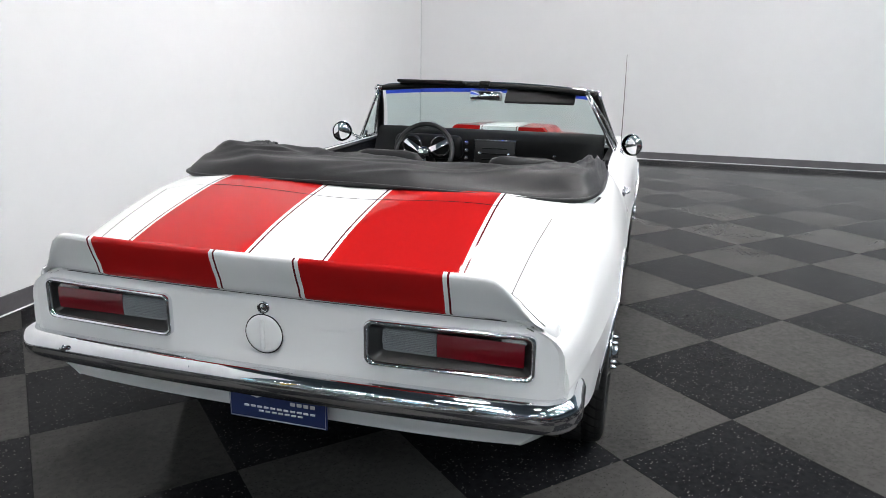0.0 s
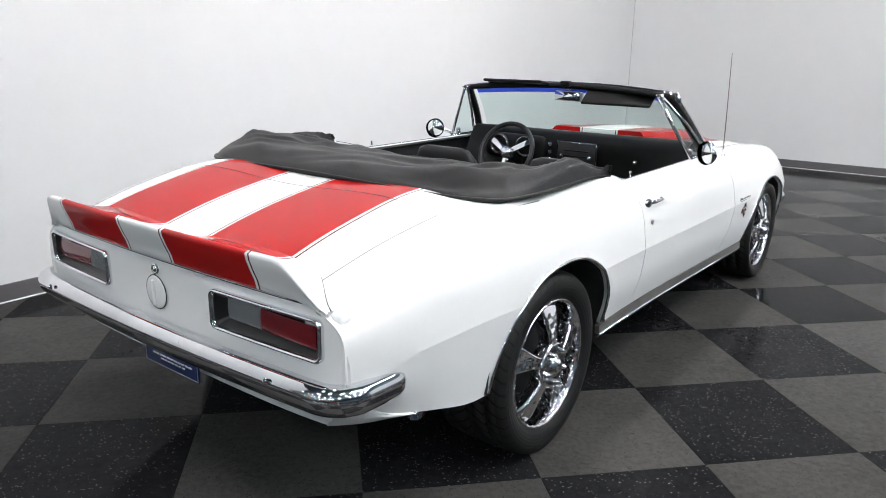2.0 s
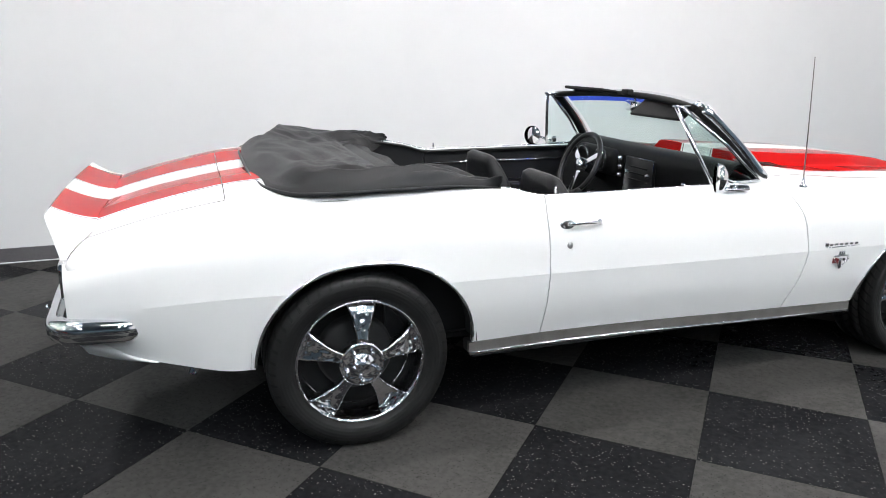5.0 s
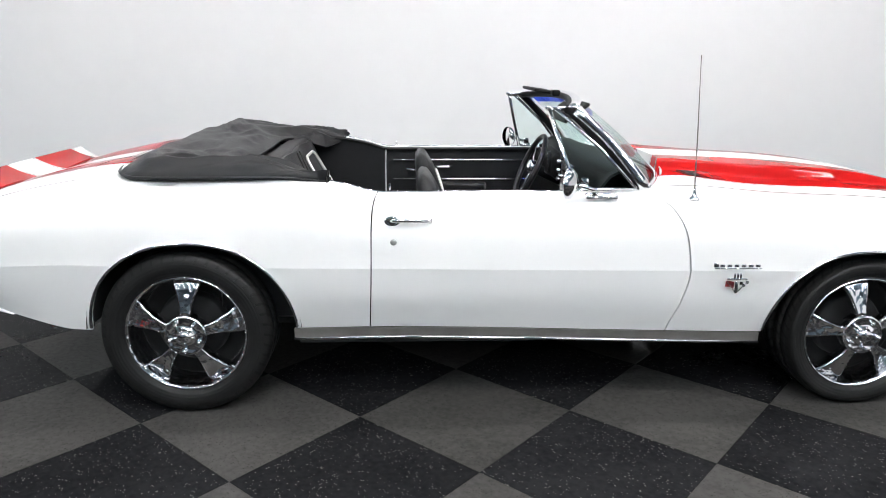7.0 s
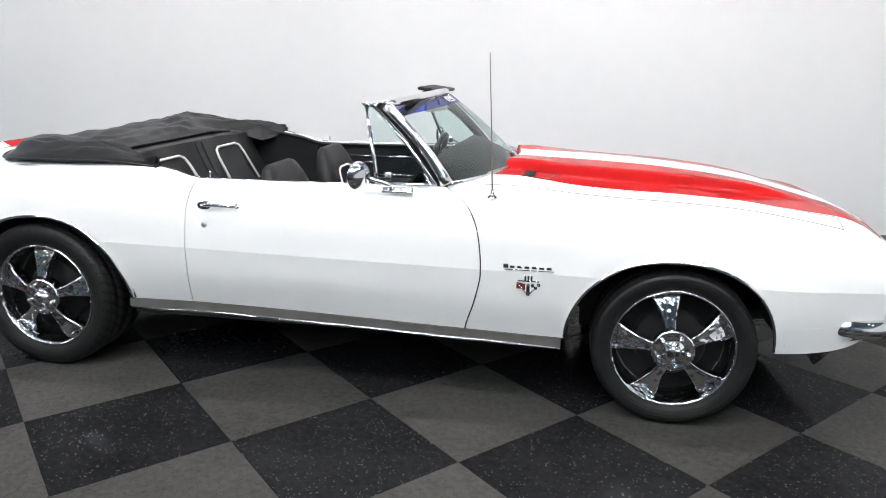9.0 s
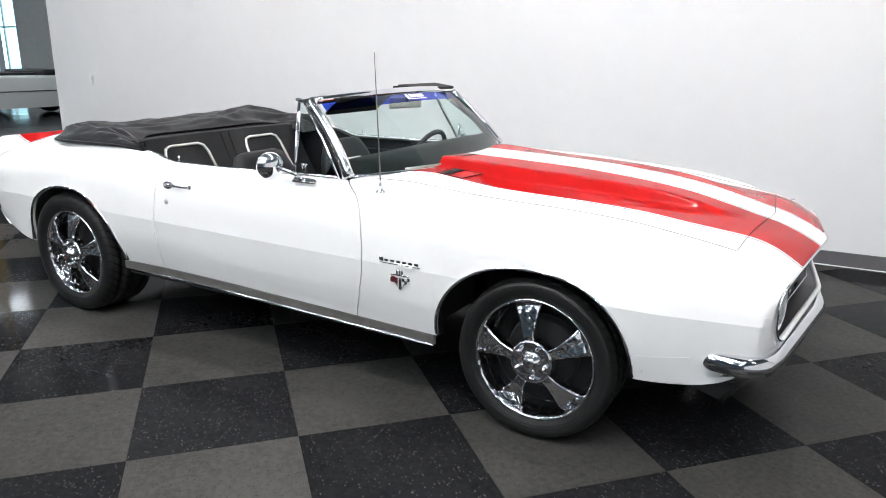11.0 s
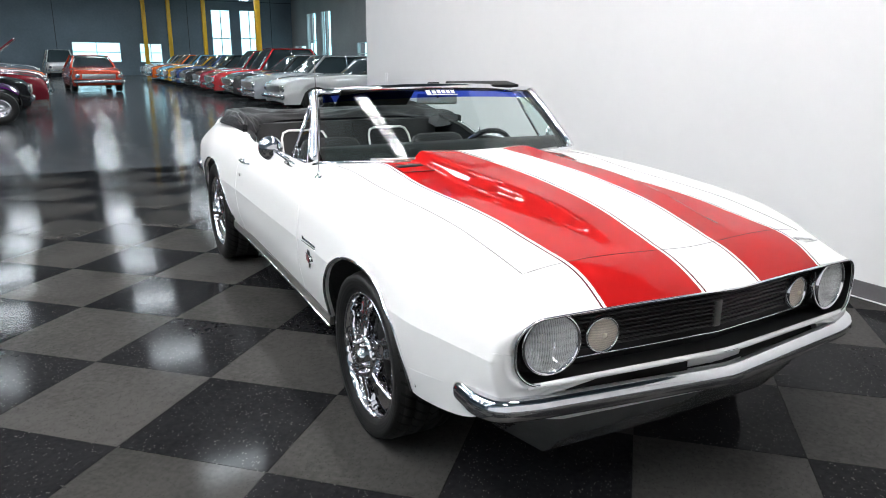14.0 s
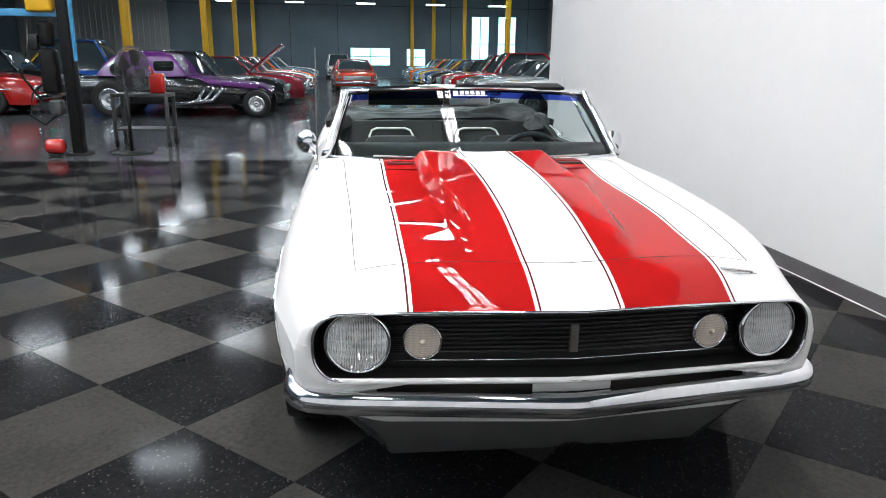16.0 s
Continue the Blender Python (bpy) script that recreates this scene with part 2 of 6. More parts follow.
# ---- building blocks ----
def finish(bm, name, material, parent=None, label="", smooth=True):
    me = bpy.data.meshes.new(name)
    bm.normal_update()
    bm.to_mesh(me)
    bm.free()
    if smooth:
        me.polygons.foreach_set("use_smooth", [True] * len(me.polygons))
    if material:
        me.materials.append(material)
    ob = new(name, me)
    if parent:
        ob.parent = parent
    if label:
        ob["label"] = label
    return ob


def part(name, bm, material, parent, label="", smooth=True):
    return finish(bm, name, material, parent, label, smooth)


def thing(name, label, category, at=None, group="", kind=""):
    ob = new(name)
    ob.empty_display_size = 0.2
    if at is not None:
        ob.matrix_world = at
    return tagged(ob, label, category, group, kind)


def box(size, at=(0, 0, 0), bevel=0.0, turn=None, bm=None, segments=2):
    """A box of that size about its middle, with rounded edges."""
    own = bmesh.new()
    bmesh.ops.create_cube(own, size=1.0)
    bmesh.ops.scale(own, vec=size, verts=own.verts)
    if bevel:
        bmesh.ops.bevel(own, geom=own.edges[:], offset=bevel, segments=segments, affect="EDGES", profile=0.5)
    m = Matrix.Translation(at) @ (turn or Matrix())
    bmesh.ops.transform(own, matrix=m, verts=own.verts)
    if bm is None:
        return own
    merge(bm, own)
    return bm


def merge(bm, other):
    me = bpy.data.meshes.new("scratch")
    other.to_mesh(me)
    other.free()
    bm.from_mesh(me)
    bpy.data.meshes.remove(me)


def lathe(profile, steps=32, axis="Z", at=(0, 0, 0), turn=None, cap=False):
    """Turns a profile of (radius, height) about z, then points it along the axis."""
    bm = bmesh.new()
    rings = []
    for r, h in profile:
        rings.append([bm.verts.new((r * math.cos(2 * math.pi * k / steps), r * math.sin(2 * math.pi * k / steps), h)) for k in range(steps)])
    for a, b in zip(rings, rings[1:]):
        for k in range(steps):
            bm.faces.new((a[k], a[(k + 1) % steps], b[(k + 1) % steps], b[k]))
    if cap:
        bm.faces.new(rings[-1])
        bm.faces.new(rings[0][::-1])
    turn = turn or Matrix()
    if axis == "X":
        turn = turn @ Matrix.Rotation(radians(90), 4, "Y")
    elif axis == "Y":
        turn = turn @ Matrix.Rotation(radians(-90), 4, "X")
    bmesh.ops.transform(bm, matrix=Matrix.Translation(at) @ turn, verts=bm.verts)
    bmesh.ops.recalc_face_normals(bm, faces=bm.faces)
    return bm


def tube(path, radius, sides=8, bm=None, closed=False, flat=1.0):
    """A round rod along a path of points; radius may be a list."""
    bm = bm or bmesh.new()
    pts = [Vector(p) for p in path]
    n = len(pts)
    rad = radius if isinstance(radius, (list, tuple)) else [radius] * n
    rings, up = [], Vector((0, 0, 1))
    for i, p in enumerate(pts):
        a, b = pts[i - 1 if i or closed else 0], pts[(i + 1) % n if i + 1 < n or closed else i]
        d = (b - a).normalized()
        side = d.cross(up)
        if side.length < 0.05:
            side = d.cross(Vector((0, 1, 0)))
        side.normalize()
        over = side.cross(d).normalized()
        rings.append([bm.verts.new(p + rad[i] * (math.cos(2 * math.pi * k / sides) * side + flat * math.sin(2 * math.pi * k / sides) * over)) for k in range(sides)])
    last = n if closed else n - 1
    for i in range(last):
        a, b = rings[i], rings[(i + 1) % n]
        for k in range(sides):
            bm.faces.new((a[k], b[k], b[(k + 1) % sides], a[(k + 1) % sides]))
    if not closed:
        bm.faces.new(rings[0])
        bm.faces.new(rings[-1][::-1])
    bmesh.ops.recalc_face_normals(bm, faces=bm.faces)
    return bm


def sheet(fn, nu, nv, thick=0.0, outward=None):
    """A curved panel from fn(a, b), a and b from 0 to 1, its rim turned in by thick."""
    bm = bmesh.new()
    pts = [[Vector(fn(i / nu, j / nv)) for j in range(nv + 1)] for i in range(nu + 1)]
    vs = [[bm.verts.new(p) for p in row] for row in pts]
    for i in range(nu):
        for j in range(nv):
            bm.faces.new((vs[i][j], vs[i + 1][j], vs[i + 1][j + 1], vs[i][j + 1]))
    bm.normal_update()
    if outward is not None:
        mid = pts[nu // 2][nv // 2]
        f = min(bm.faces, key=lambda q: (q.calc_center_median() - mid).length)
        if f.normal.dot(Vector(outward)) < 0:
            bmesh.ops.reverse_faces(bm, faces=bm.faces)
            bm.normal_update()
    if thick:
        rim = [vs[i][0] for i in range(nu + 1)] + [vs[nu][j] for j in range(1, nv + 1)] + [vs[i][nv] for i in range(nu - 1, -1, -1)] + [vs[0][j] for j in range(nv - 1, 0, -1)]
        low = [bm.verts.new(v.co - thick * v.normal) for v in rim]
        for k in range(len(rim)):
            a, b = rim[k], rim[(k + 1) % len(rim)]
            e = bm.edges.get((a, b))
            if e:
                e.smooth = False
            bm.faces.new((b, a, low[k], low[(k + 1) % len(rim)]))
    return bm


def curve(*pts):
    """A smooth curve through points (t, value) with no overshoot."""
    xs, ys = np.array([p[0] for p in pts], float), np.array([p[1] for p in pts], float)
    h, d = np.diff(xs), np.diff(ys) / np.diff(xs)
    m = np.zeros(len(xs))
    m[0], m[-1] = d[0], d[-1]
    for i in range(1, len(xs) - 1):
        if d[i - 1] * d[i] > 0:
            w1, w2 = 2 * h[i] + h[i - 1], h[i] + 2 * h[i - 1]
            m[i] = (w1 + w2) / (w1 / d[i - 1] + w2 / d[i])

    def f(t):
        t = min(max(t, xs[0]), xs[-1])
        i = min(max(int(np.searchsorted(xs, t)) - 1, 0), len(h) - 1)
        s = (t - xs[i]) / h[i]
        return float(ys[i] * (1 + 2 * s) * (1 - s) ** 2 + m[i] * h[i] * s * (1 - s) ** 2 + ys[i + 1] * s * s * (3 - 2 * s) + m[i + 1] * h[i] * s * s * (s - 1))

    return f


def smooth(a, b, t):
    s = min(max((t - a) / (b - a), 0.0), 1.0)
    return s * s * (3 - 2 * s)


# ---- the photo bay ----
def wall(name, a, b, height, thick, material, label, base=True):
    """A wall from a to b on the ground, its face on the left of that way."""
    a, b = Vector((*a, 0)), Vector((*b, 0))
    d = (b - a).normalized()
    length = (b - a).length
    turn = Matrix.Rotation(math.atan2(d.y, d.x), 4, "Z")
    mid = (a + b) / 2 - thick / 2 * Vector((-d.y, d.x, 0))
    bm = box((length, thick, height), (mid.x, mid.y, height / 2), 0.004, turn)
    ob = tagged(finish(bm, name, material, smooth=False), label, "wall", kind="structure")
    if base:
        off = 0.006 * Vector((-d.y, d.x, 0))
        m2 = (a + b) / 2 + off
        bm = box((length, 0.012, 0.105), (m2.x, m2.y, 0.0525), 0.003, turn)
        m3 = m2 + 0.010 * Vector((-d.y, d.x, 0))
        tagged(finish(box((length, 0.014, 0.006), (m3.x, m3.y, 0.004), 0.002, turn), "trim", plate_white, smooth=False), "thin pale caulk line at the foot of the cove base", "caulk line", kind="structure")
        tagged(finish(bm, "baseboard", base_grey, smooth=False), "dark grey rubber cove base along the white wall", "baseboard", kind="structure")
    return ob


WALL_END, WALL_CORNER, FRONT_END = (-2.22, -6.20), (-2.50, 6.80), (12.3, 6.72)
wall("wall_west", WALL_CORNER, WALL_END, 4.2, 0.14, booth_white, "plain white painted wall of the photo bay")
wall("wall_north", FRONT_END, WALL_CORNER, 4.2, 0.14, booth_white, "plain white painted wall closing the photo bay")


def tube_light(name, at, label, group, watts=None, long=1.2):
    """A linear high-bay fitting: a white housing with bare tubes under it, along y."""
    top = thing(name, label, "ceiling light", pose(*at), group)
    part("housing", box((0.32, long + 0.06, 0.05), (0, 0, 0.05), 0.01), base_grey, top)
    for y in (-long / 3, long / 3):
        part("hanger", tube([(0, y, 0.06), (0, y, 7.42 - at[2])], 0.006, 6), rough_metal, top)
    for x in (-0.125, -0.085, -0.045, 0.045, 0.085, 0.125):
        part("lamp_tube", box((0.018, long, 0.018), (x, 0, 0.008), 0.006, None, None, 1), lamp_glow, top)
    return top


first = tube_light("bay_light", (-0.05, 0.35, 5.0), "linear high-bay light with six bright tubes, most copies added as fill", "bay lights")
# Rows other than x = -0.05 are unseen fittings, added as fill light.
for x, ys in ((-0.05, (-3.7, -1.1, 1.7, 3.1)), (1.5, (-4.4, 4.9)), (3.2, (-3.4, -1.1, 0.35, 1.8, 3.3)), (4.2, (-1.6, 0.35, 2.3))):
    for y in ys:
        copy_thing(first, pose(x, y, 5.0))

# light switch on the long wall
plate = thing("light_switch", "small white light switch plate on the wall", "light switch", pose(-2.229, -5.52, 1.116, 0, 0, 0))
part("plate", box((0.008, 0.075, 0.118), (0, 0, 0), 0.003), plate_white, plate)
part("rocker", box((0.008, 0.03, 0.06), (0.005, 0, 0), 0.002), plate_white, plate)

# ---- the convertible: form of the body ----
# Right half of a section at station s, from the middle of the top outwards and down:
# A middle, B panel seam, C shoulder, D upper side, E crease, F lower side, G sill.
ZA = curve((-2.34, 0.806), (-2.25, 0.836), (-2.0, 0.904), (-1.7, 0.954), (-1.5, 0.974), (-1.3, 0.980), (-0.9, 0.972), (0.4, 0.905), (0.7, 0.908), (0.9, 0.902), (1.05, 0.897), (1.2, 0.890), (1.35, 0.880), (1.5, 0.866), (1.65, 0.853), (1.8, 0.840), (1.95, 0.823), (2.1, 0.790), (2.2, 0.750), (2.265, 0.716))
XB = curve((-2.34, 0.64), (-2.0, 0.665), (-1.7, 0.688), (-1.4, 0.690), (-0.6, 0.70), (0.3, 0.70), (0.5, 0.668), (1.0, 0.650), (1.5, 0.632), (2.05, 0.620), (2.265, 0.60))
ZB = curve((-2.34, 0.790), (-2.25, 0.820), (-2.0, 0.886), (-1.7, 0.937), (-1.3, 0.957), (-0.9, 0.955), (-0.6, 0.897), (0.4, 0.898), (0.7, 0.899), (0.85, 0.888), (1.0, 0.874), (1.2, 0.862), (1.38, 0.854), (1.51, 0.846), (1.66, 0.833), (1.8, 0.814), (1.96, 0.791), (2.1, 0.766), (2.18, 0.743), (2.265, 0.704))
XC = curve((-2.34, 0.705), (-2.2, 0.73), (-1.9, 0.752), (-1.4, 0.775), (-0.9, 0.775), (-0.6, 0.775), (0.5, 0.768), (1.0, 0.775), (1.5, 0.775), (1.9, 0.755), (2.1, 0.727), (2.265, 0.70))
ZC = curve((-2.34, 0.772), (-2.2, 0.810), (-2.0, 0.862), (-1.7, 0.916), (-1.3, 0.940), (-0.92, 0.948), (-0.75, 0.925), (-0.6, 0.888), (0.4, 0.892), (0.7, 0.880), (1.0, 0.873), (1.2, 0.862), (1.6, 0.828), (1.8, 0.802), (1.95, 0.774), (2.1, 0.735), (2.265, 0.691))
XD = curve((-2.34, 0.785), (-2.2, 0.812), (-1.9, 0.833), (-1.35, 0.865), (-0.9, 0.86), (-0.5, 0.852), (0.5, 0.853), (1.35, 0.862), (1.9, 0.825), (2.1, 0.795), (2.265, 0.768))
ZD = curve((-2.34, 0.722), (-2.0, 0.776), (-1.35, 0.81), (-0.6, 0.795), (0.5, 0.785), (1.3, 0.755), (1.9, 0.70), (2.265, 0.645))
XE = curve((-2.34, 0.800), (-2.2, 0.828), (-2.0, 0.855), (-1.9, 0.866), (-1.35, 0.905), (-0.9, 0.898), (-0.5, 0.893), (0.5, 0.893), (1.35, 0.905), (1.8, 0.885), (2.05, 0.845), (2.265, 0.797))
ZE = curve((-2.34, 0.600), (-1.7, 0.630), (-0.84, 0.617), (0.6, 0.600), (1.35, 0.596), (2.265, 0.575))
XF = curve((-2.34, 0.785), (-2.2, 0.810), (-2.0, 0.840), (-1.9, 0.852), (-1.35, 0.890), (-0.9, 0.882), (0.5, 0.878), (1.35, 0.895), (1.8, 0.877), (2.05, 0.839), (2.265, 0.790))
XG = curve((-2.34, 0.75), (-2.2, 0.775), (-2.0, 0.815), (-1.9, 0.833), (-1.35, 0.865), (-0.9, 0.845), (0.5, 0.842), (1.35, 0.862), (1.8, 0.85), (2.05, 0.815), (2.265, 0.765))
ZG = curve((-2.34, 0.515), (-2.297, 0.505), (-2.231, 0.475), (-2.161, 0.438), (-1.95, 0.385), (-1.789, 0.355), (-0.95, 0.355), (-0.645, 0.358), (0.95, 0.325), (1.75, 0.327), (1.95, 0.331), (2.05, 0.338), (2.12, 0.350), (2.18, 0.374), (2.22, 0.405), (2.265, 0.448))
REAR_HUB, FRONT_HUB, REAR_R, FRONT_R = -1.368, 1.386, 0.337, 0.316


def sill(y):
    """The lower edge of the body's side, with the wheel arches."""
    z = ZG(y)
    for mid, half, low, rise in ((-1.335, 0.403, 0.35, 0.362), (1.368, 0.402, 0.322, 0.348)):
        d = abs(y - mid) / half
        if d < 1:
            z = max(z, low + rise * (1 - d ** 2.3) ** 0.5)
    return z


_ctrl = {}


def control(s):
    key = round(s, 4)
    if key not in _ctrl:
        zf = 0.5 * (ZE(s) + ZG(s))
        _ctrl[key] = np.array([(0, ZA(s)), (XB(s), ZB(s)), (XC(s), ZC(s)), (XD(s), ZD(s)), (XE(s), ZE(s)), (XF(s), zf), (XG(s), ZG(s))])
    return _ctrl[key]


def strand(p, u):
    """A rounded curve through the points p at u, counted in points."""
    n = len(p)
    i = min(max(int(u), 0), n - 2)
    t = u - i
    c = np.linalg.norm(np.diff(p, axis=0), axis=1)

    def slope(k):
        if k == 0:
            return (p[1] - p[0]) / c[0]
        if k == n - 1:
            return (p[-1] - p[-2]) / c[-1]
        a, b = (p[k] - p[k - 1]) / c[k - 1], (p[k + 1] - p[k]) / c[k]
        return (a * c[k] + b * c[k - 1]) / (c[k] + c[k - 1])

    m0, m1 = slope(i) * c[i], slope(i + 1) * c[i]
    if n > 3 and i == 0:
        m0 = np.array([c[0], 0.0])
    return p[i] * (1 + 2 * t) * (1 - t) ** 2 + m0 * t * (1 - t) ** 2 + p[i + 1] * t * t * (3 - 2 * t) + m1 * t * t * (t - 1)


def arrow(x):
    """How far the nose falls back from its tip: two straight wings and rounded corners."""
    x = abs(x)
    return 0.125 * (math.hypot(x, 0.03) - 0.03) + 1.1 * max(0.0, x - 0.64) ** 2


def bend(s, x):
    """The nose is a shallow arrow and the tail slightly bowed in plan."""
    return s - smooth(1.65, 2.265, s) * arrow(x) + smooth(-1.9, -2.34, s) * 0.05 * x * x


def skin(s, u, side=1):
    p = control(s)
    q = strand(p[:5], u) if u <= 4 else strand(p[4:], u - 4)
    x, z = float(q[0]), float(q[1])
    z += dome(s, x)
    return Vector((side * x, bend(s, x), z))


DOME = curve((0.45, 0.045), (0.8, 0.050), (1.0, 0.053), (1.35, 0.052), (1.5, 0.050), (1.65, 0.044), (1.8, 0.031), (1.93, 0.012), (2.04, 0.0))


def dome(s, x):
    """The raised middle of the bonnet: steep sides at the windscreen, running out in two points towards the nose."""
    if s < 0.45 or s > 2.04:
        return 0.0
    half = 0.312 - 0.045 * smooth(1.2, 1.95, s)
    return DOME(s) * (1 - smooth(half - 0.030, half + 0.026, abs(x)))


def at_height(s, z, low=2.0):
    """How far round the section at s the height z lies."""
    a, b = low, 6.0
    for _ in range(24):
        m = (a + b) / 2
        if skin(s, m).z > z:
            a = m
        else:
            b = m
    return a


def flank(y, r, top, side):
    """A point of the side: r from 0 at the section place top to 1 at the sill or arch."""
    low = at_height(y, sill(y))
    knee = min(4.0, low - 0.02)
    u = top + (knee - top) * r / 0.6 if r < 0.6 else knee + (low - knee) * (r - 0.6) / 0.4
    return skin(y, u, side)


def creased(bm, rows):
    """Keeps the crease along the side crisp."""
    at = round(0.6 * rows)
    bm.verts.ensure_lookup_table()
    for k in range(at, len(bm.verts) - rows - 1, rows + 1):
        a, b = bm.verts[k], bm.verts[k + rows + 1]
        e = bm.edges.get((a, b))
        if e and max(a.co.z, b.co.z) < 0.66 and -2.1 < a.co.y < 2.1:
            e.smooth = False
    return bm


car = thing("convertible_car", "white classic convertible with two red racing stripes, parked on checkered tiles", "car")


def spaced(marks, step):
    out = []
    for a, b in zip(marks, marks[1:]):
        n = max(1, round(abs(b - a) / step))
        out += [a + (b - a) * k / n for k in range(n)]
    return out + [marks[-1]]


def arch_marks(mid, half):
    return [mid - half * math.cos(math.pi * k / 28) for k in range(29)]


def side_panel(name, ys, top, front_gap=None, rear_gap=None, side=1, label="", rows=25):
    """A side panel over the stations ys; the gaps shift its ends by a curve of the row."""
    n = len(ys) - 1

    def f(a, b):
        i = round(a * n)
        y = ys[i]
        u0 = top(y) if callable(top) else top
        p = flank(y, b, u0, side)
        if front_gap:
            w = 1 - smooth(0.0, 0.28, ys[-1] - y)
            if w:
                p = flank(y + w * front_gap(p.z), b, u0, side)
        if rear_gap:
            w = 1 - smooth(0.0, 0.34, y - ys[0])
            if w:
                p = flank(y + w * rear_gap(p.z), b, u0, side)
        return p

    return part(name, creased(sheet(f, n, rows, 0.016, (side, 0, 0)), rows), white_paint, car, label)


# the door's edges: how far they lie from 0.570 and -0.640, by height
DOOR_F = curve((0.33, -0.004), (0.349, 0.0), (0.462, 0.036), (0.593, 0.060), (0.70, 0.050), (0.755, 0.038), (0.82, 0.006), (0.85, -0.022), (0.872, -0.060), (0.895, -0.105))
DOOR_R = curve((0.35, -0.003), (0.603, 0.007), (0.78, 0.009), (0.829, 0.012), (0.88, 0.022), (0.905, 0.037))
for side in (1, -1):
    fender_y = spaced([0.573, 0.62, 0.7, 0.8, 0.962], 0.02)[:-1] + arch_marks(1.368, 0.402) + spaced([1.774, 1.9, 2.24], 0.03)
    side_panel("front_fender", fender_y, 1.0, rear_gap=DOOR_F, side=side)
    door_y = spaced([-0.6372, 0.5672], 0.03)
    n = len(door_y) - 1

    def door_point(a, b, ys=door_y, n=n, side=side):
        y = ys[round(a * n)]
        w0, w1 = 1 - smooth(0, 0.3, y - ys[0]), 1 - smooth(0, 0.34, ys[-1] - y)
        z = flank(y, b, 1.8, side).z
        return flank(y + w0 * DOOR_R(z) + w1 * DOOR_F(z), b, 1.8, side)

    part("door", creased(sheet(door_point, n, 25, 0.016, (side, 0, 0)), 25), white_paint, car)
    quarter_y = spaced([-2.34, -2.25, -1.9, -1.742], 0.03)[:-1] + arch_marks(-1.335, 0.403) + spaced([-0.928, -0.80, -0.642], 0.03)
    side_panel("quarter_panel", quarter_y, curve((-2.34, 1.0), (-1.35, 1.0), (-1.0, 1.75), (-0.64, 1.8)), front_gap=DOOR_R, side=side)


def lid(name, s0, s1, edge, ns, nx, material, label=""):
    def f(a, b):
        s = s0 + (s1 - s0) * a
        v = 2 * b - 1
        return skin(s, abs(v) * edge, 1 if v >= 0 else -1)

    return part(name, sheet(f, ns, nx, 0.014, (0, 0, 1)), material, car, label)


def hood_point(a, b):
    v = 2 * b - 1
    start = 0.705 - 0.195 * v * v
    return skin(start + (2.0735 - start) * a, abs(v) * 0.996, 1 if v >= 0 else -1)


part("hood_rear_lip", sheet(lambda a, b: hood_point(0.0, a) + Vector((0, -0.012 * b, (0.872 - hood_point(0.0, a).z) * b)), 72, 3, 0.0, (0, -1, 0.2)), striped_paint, car)
hood = part("hood", sheet(hood_point, 70, 130, 0.014, (0, 0, 1)), striped_paint, car, "white hood with raised centre and red stripes")
lid("header_panel", 2.077, 2.24, 0.999, 10, 48, striped_paint, "white nose panel with red stripe ends")
lid("trunk_lid", -2.28, -1.797, 0.997, 24, 48, striped_paint, "white trunk lid with red stripes")
lid("rear_deck", -1.7935, -1.40, 0.999, 10, 48, striped_paint, "white deck panel behind the folded top")


def shut_line(name, pts, parent):
    part(name, tube(pts, 0.0011, 5), gap_black, parent)


for side in (1, -1):
    shut_line("hood_edge_gap", [hood_point(0.03 + 0.97 * k / 40, 0.5 + 0.5 * side) + Vector((side * 0.0012, 0, 0.0002)) for k in range(41)], hood)
    shut_line("trunk_edge_gap", [skin(-2.26 + 0.463 * k / 24, 0.999, side) + Vector((0, 0, 0.0002)) for k in range(25)], car)
shut_line("hood_front_gap", [skin(2.0752, abs(v), 1 if v >= 0 else -1) - Vector((0, 0, 0.0007)) for v in np.linspace(-0.97, 0.97, 49)], car)
shut_line("trunk_front_gap", [skin(-1.7952, abs(v), 1 if v >= 0 else -1) - Vector((0, 0, 0.0001)) for v in np.linspace(-0.75, 0.75, 49)], car)


# inner body, added: black for the shade seen through the gaps and arches
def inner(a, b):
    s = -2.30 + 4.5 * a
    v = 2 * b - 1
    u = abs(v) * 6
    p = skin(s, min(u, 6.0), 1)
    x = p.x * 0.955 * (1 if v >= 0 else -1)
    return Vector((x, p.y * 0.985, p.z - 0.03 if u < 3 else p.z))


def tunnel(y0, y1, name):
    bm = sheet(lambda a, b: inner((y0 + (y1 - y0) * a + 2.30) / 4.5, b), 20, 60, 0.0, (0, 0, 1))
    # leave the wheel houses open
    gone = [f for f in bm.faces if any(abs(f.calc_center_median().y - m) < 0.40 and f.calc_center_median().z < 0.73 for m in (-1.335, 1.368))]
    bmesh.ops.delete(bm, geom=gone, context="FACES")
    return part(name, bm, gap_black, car)


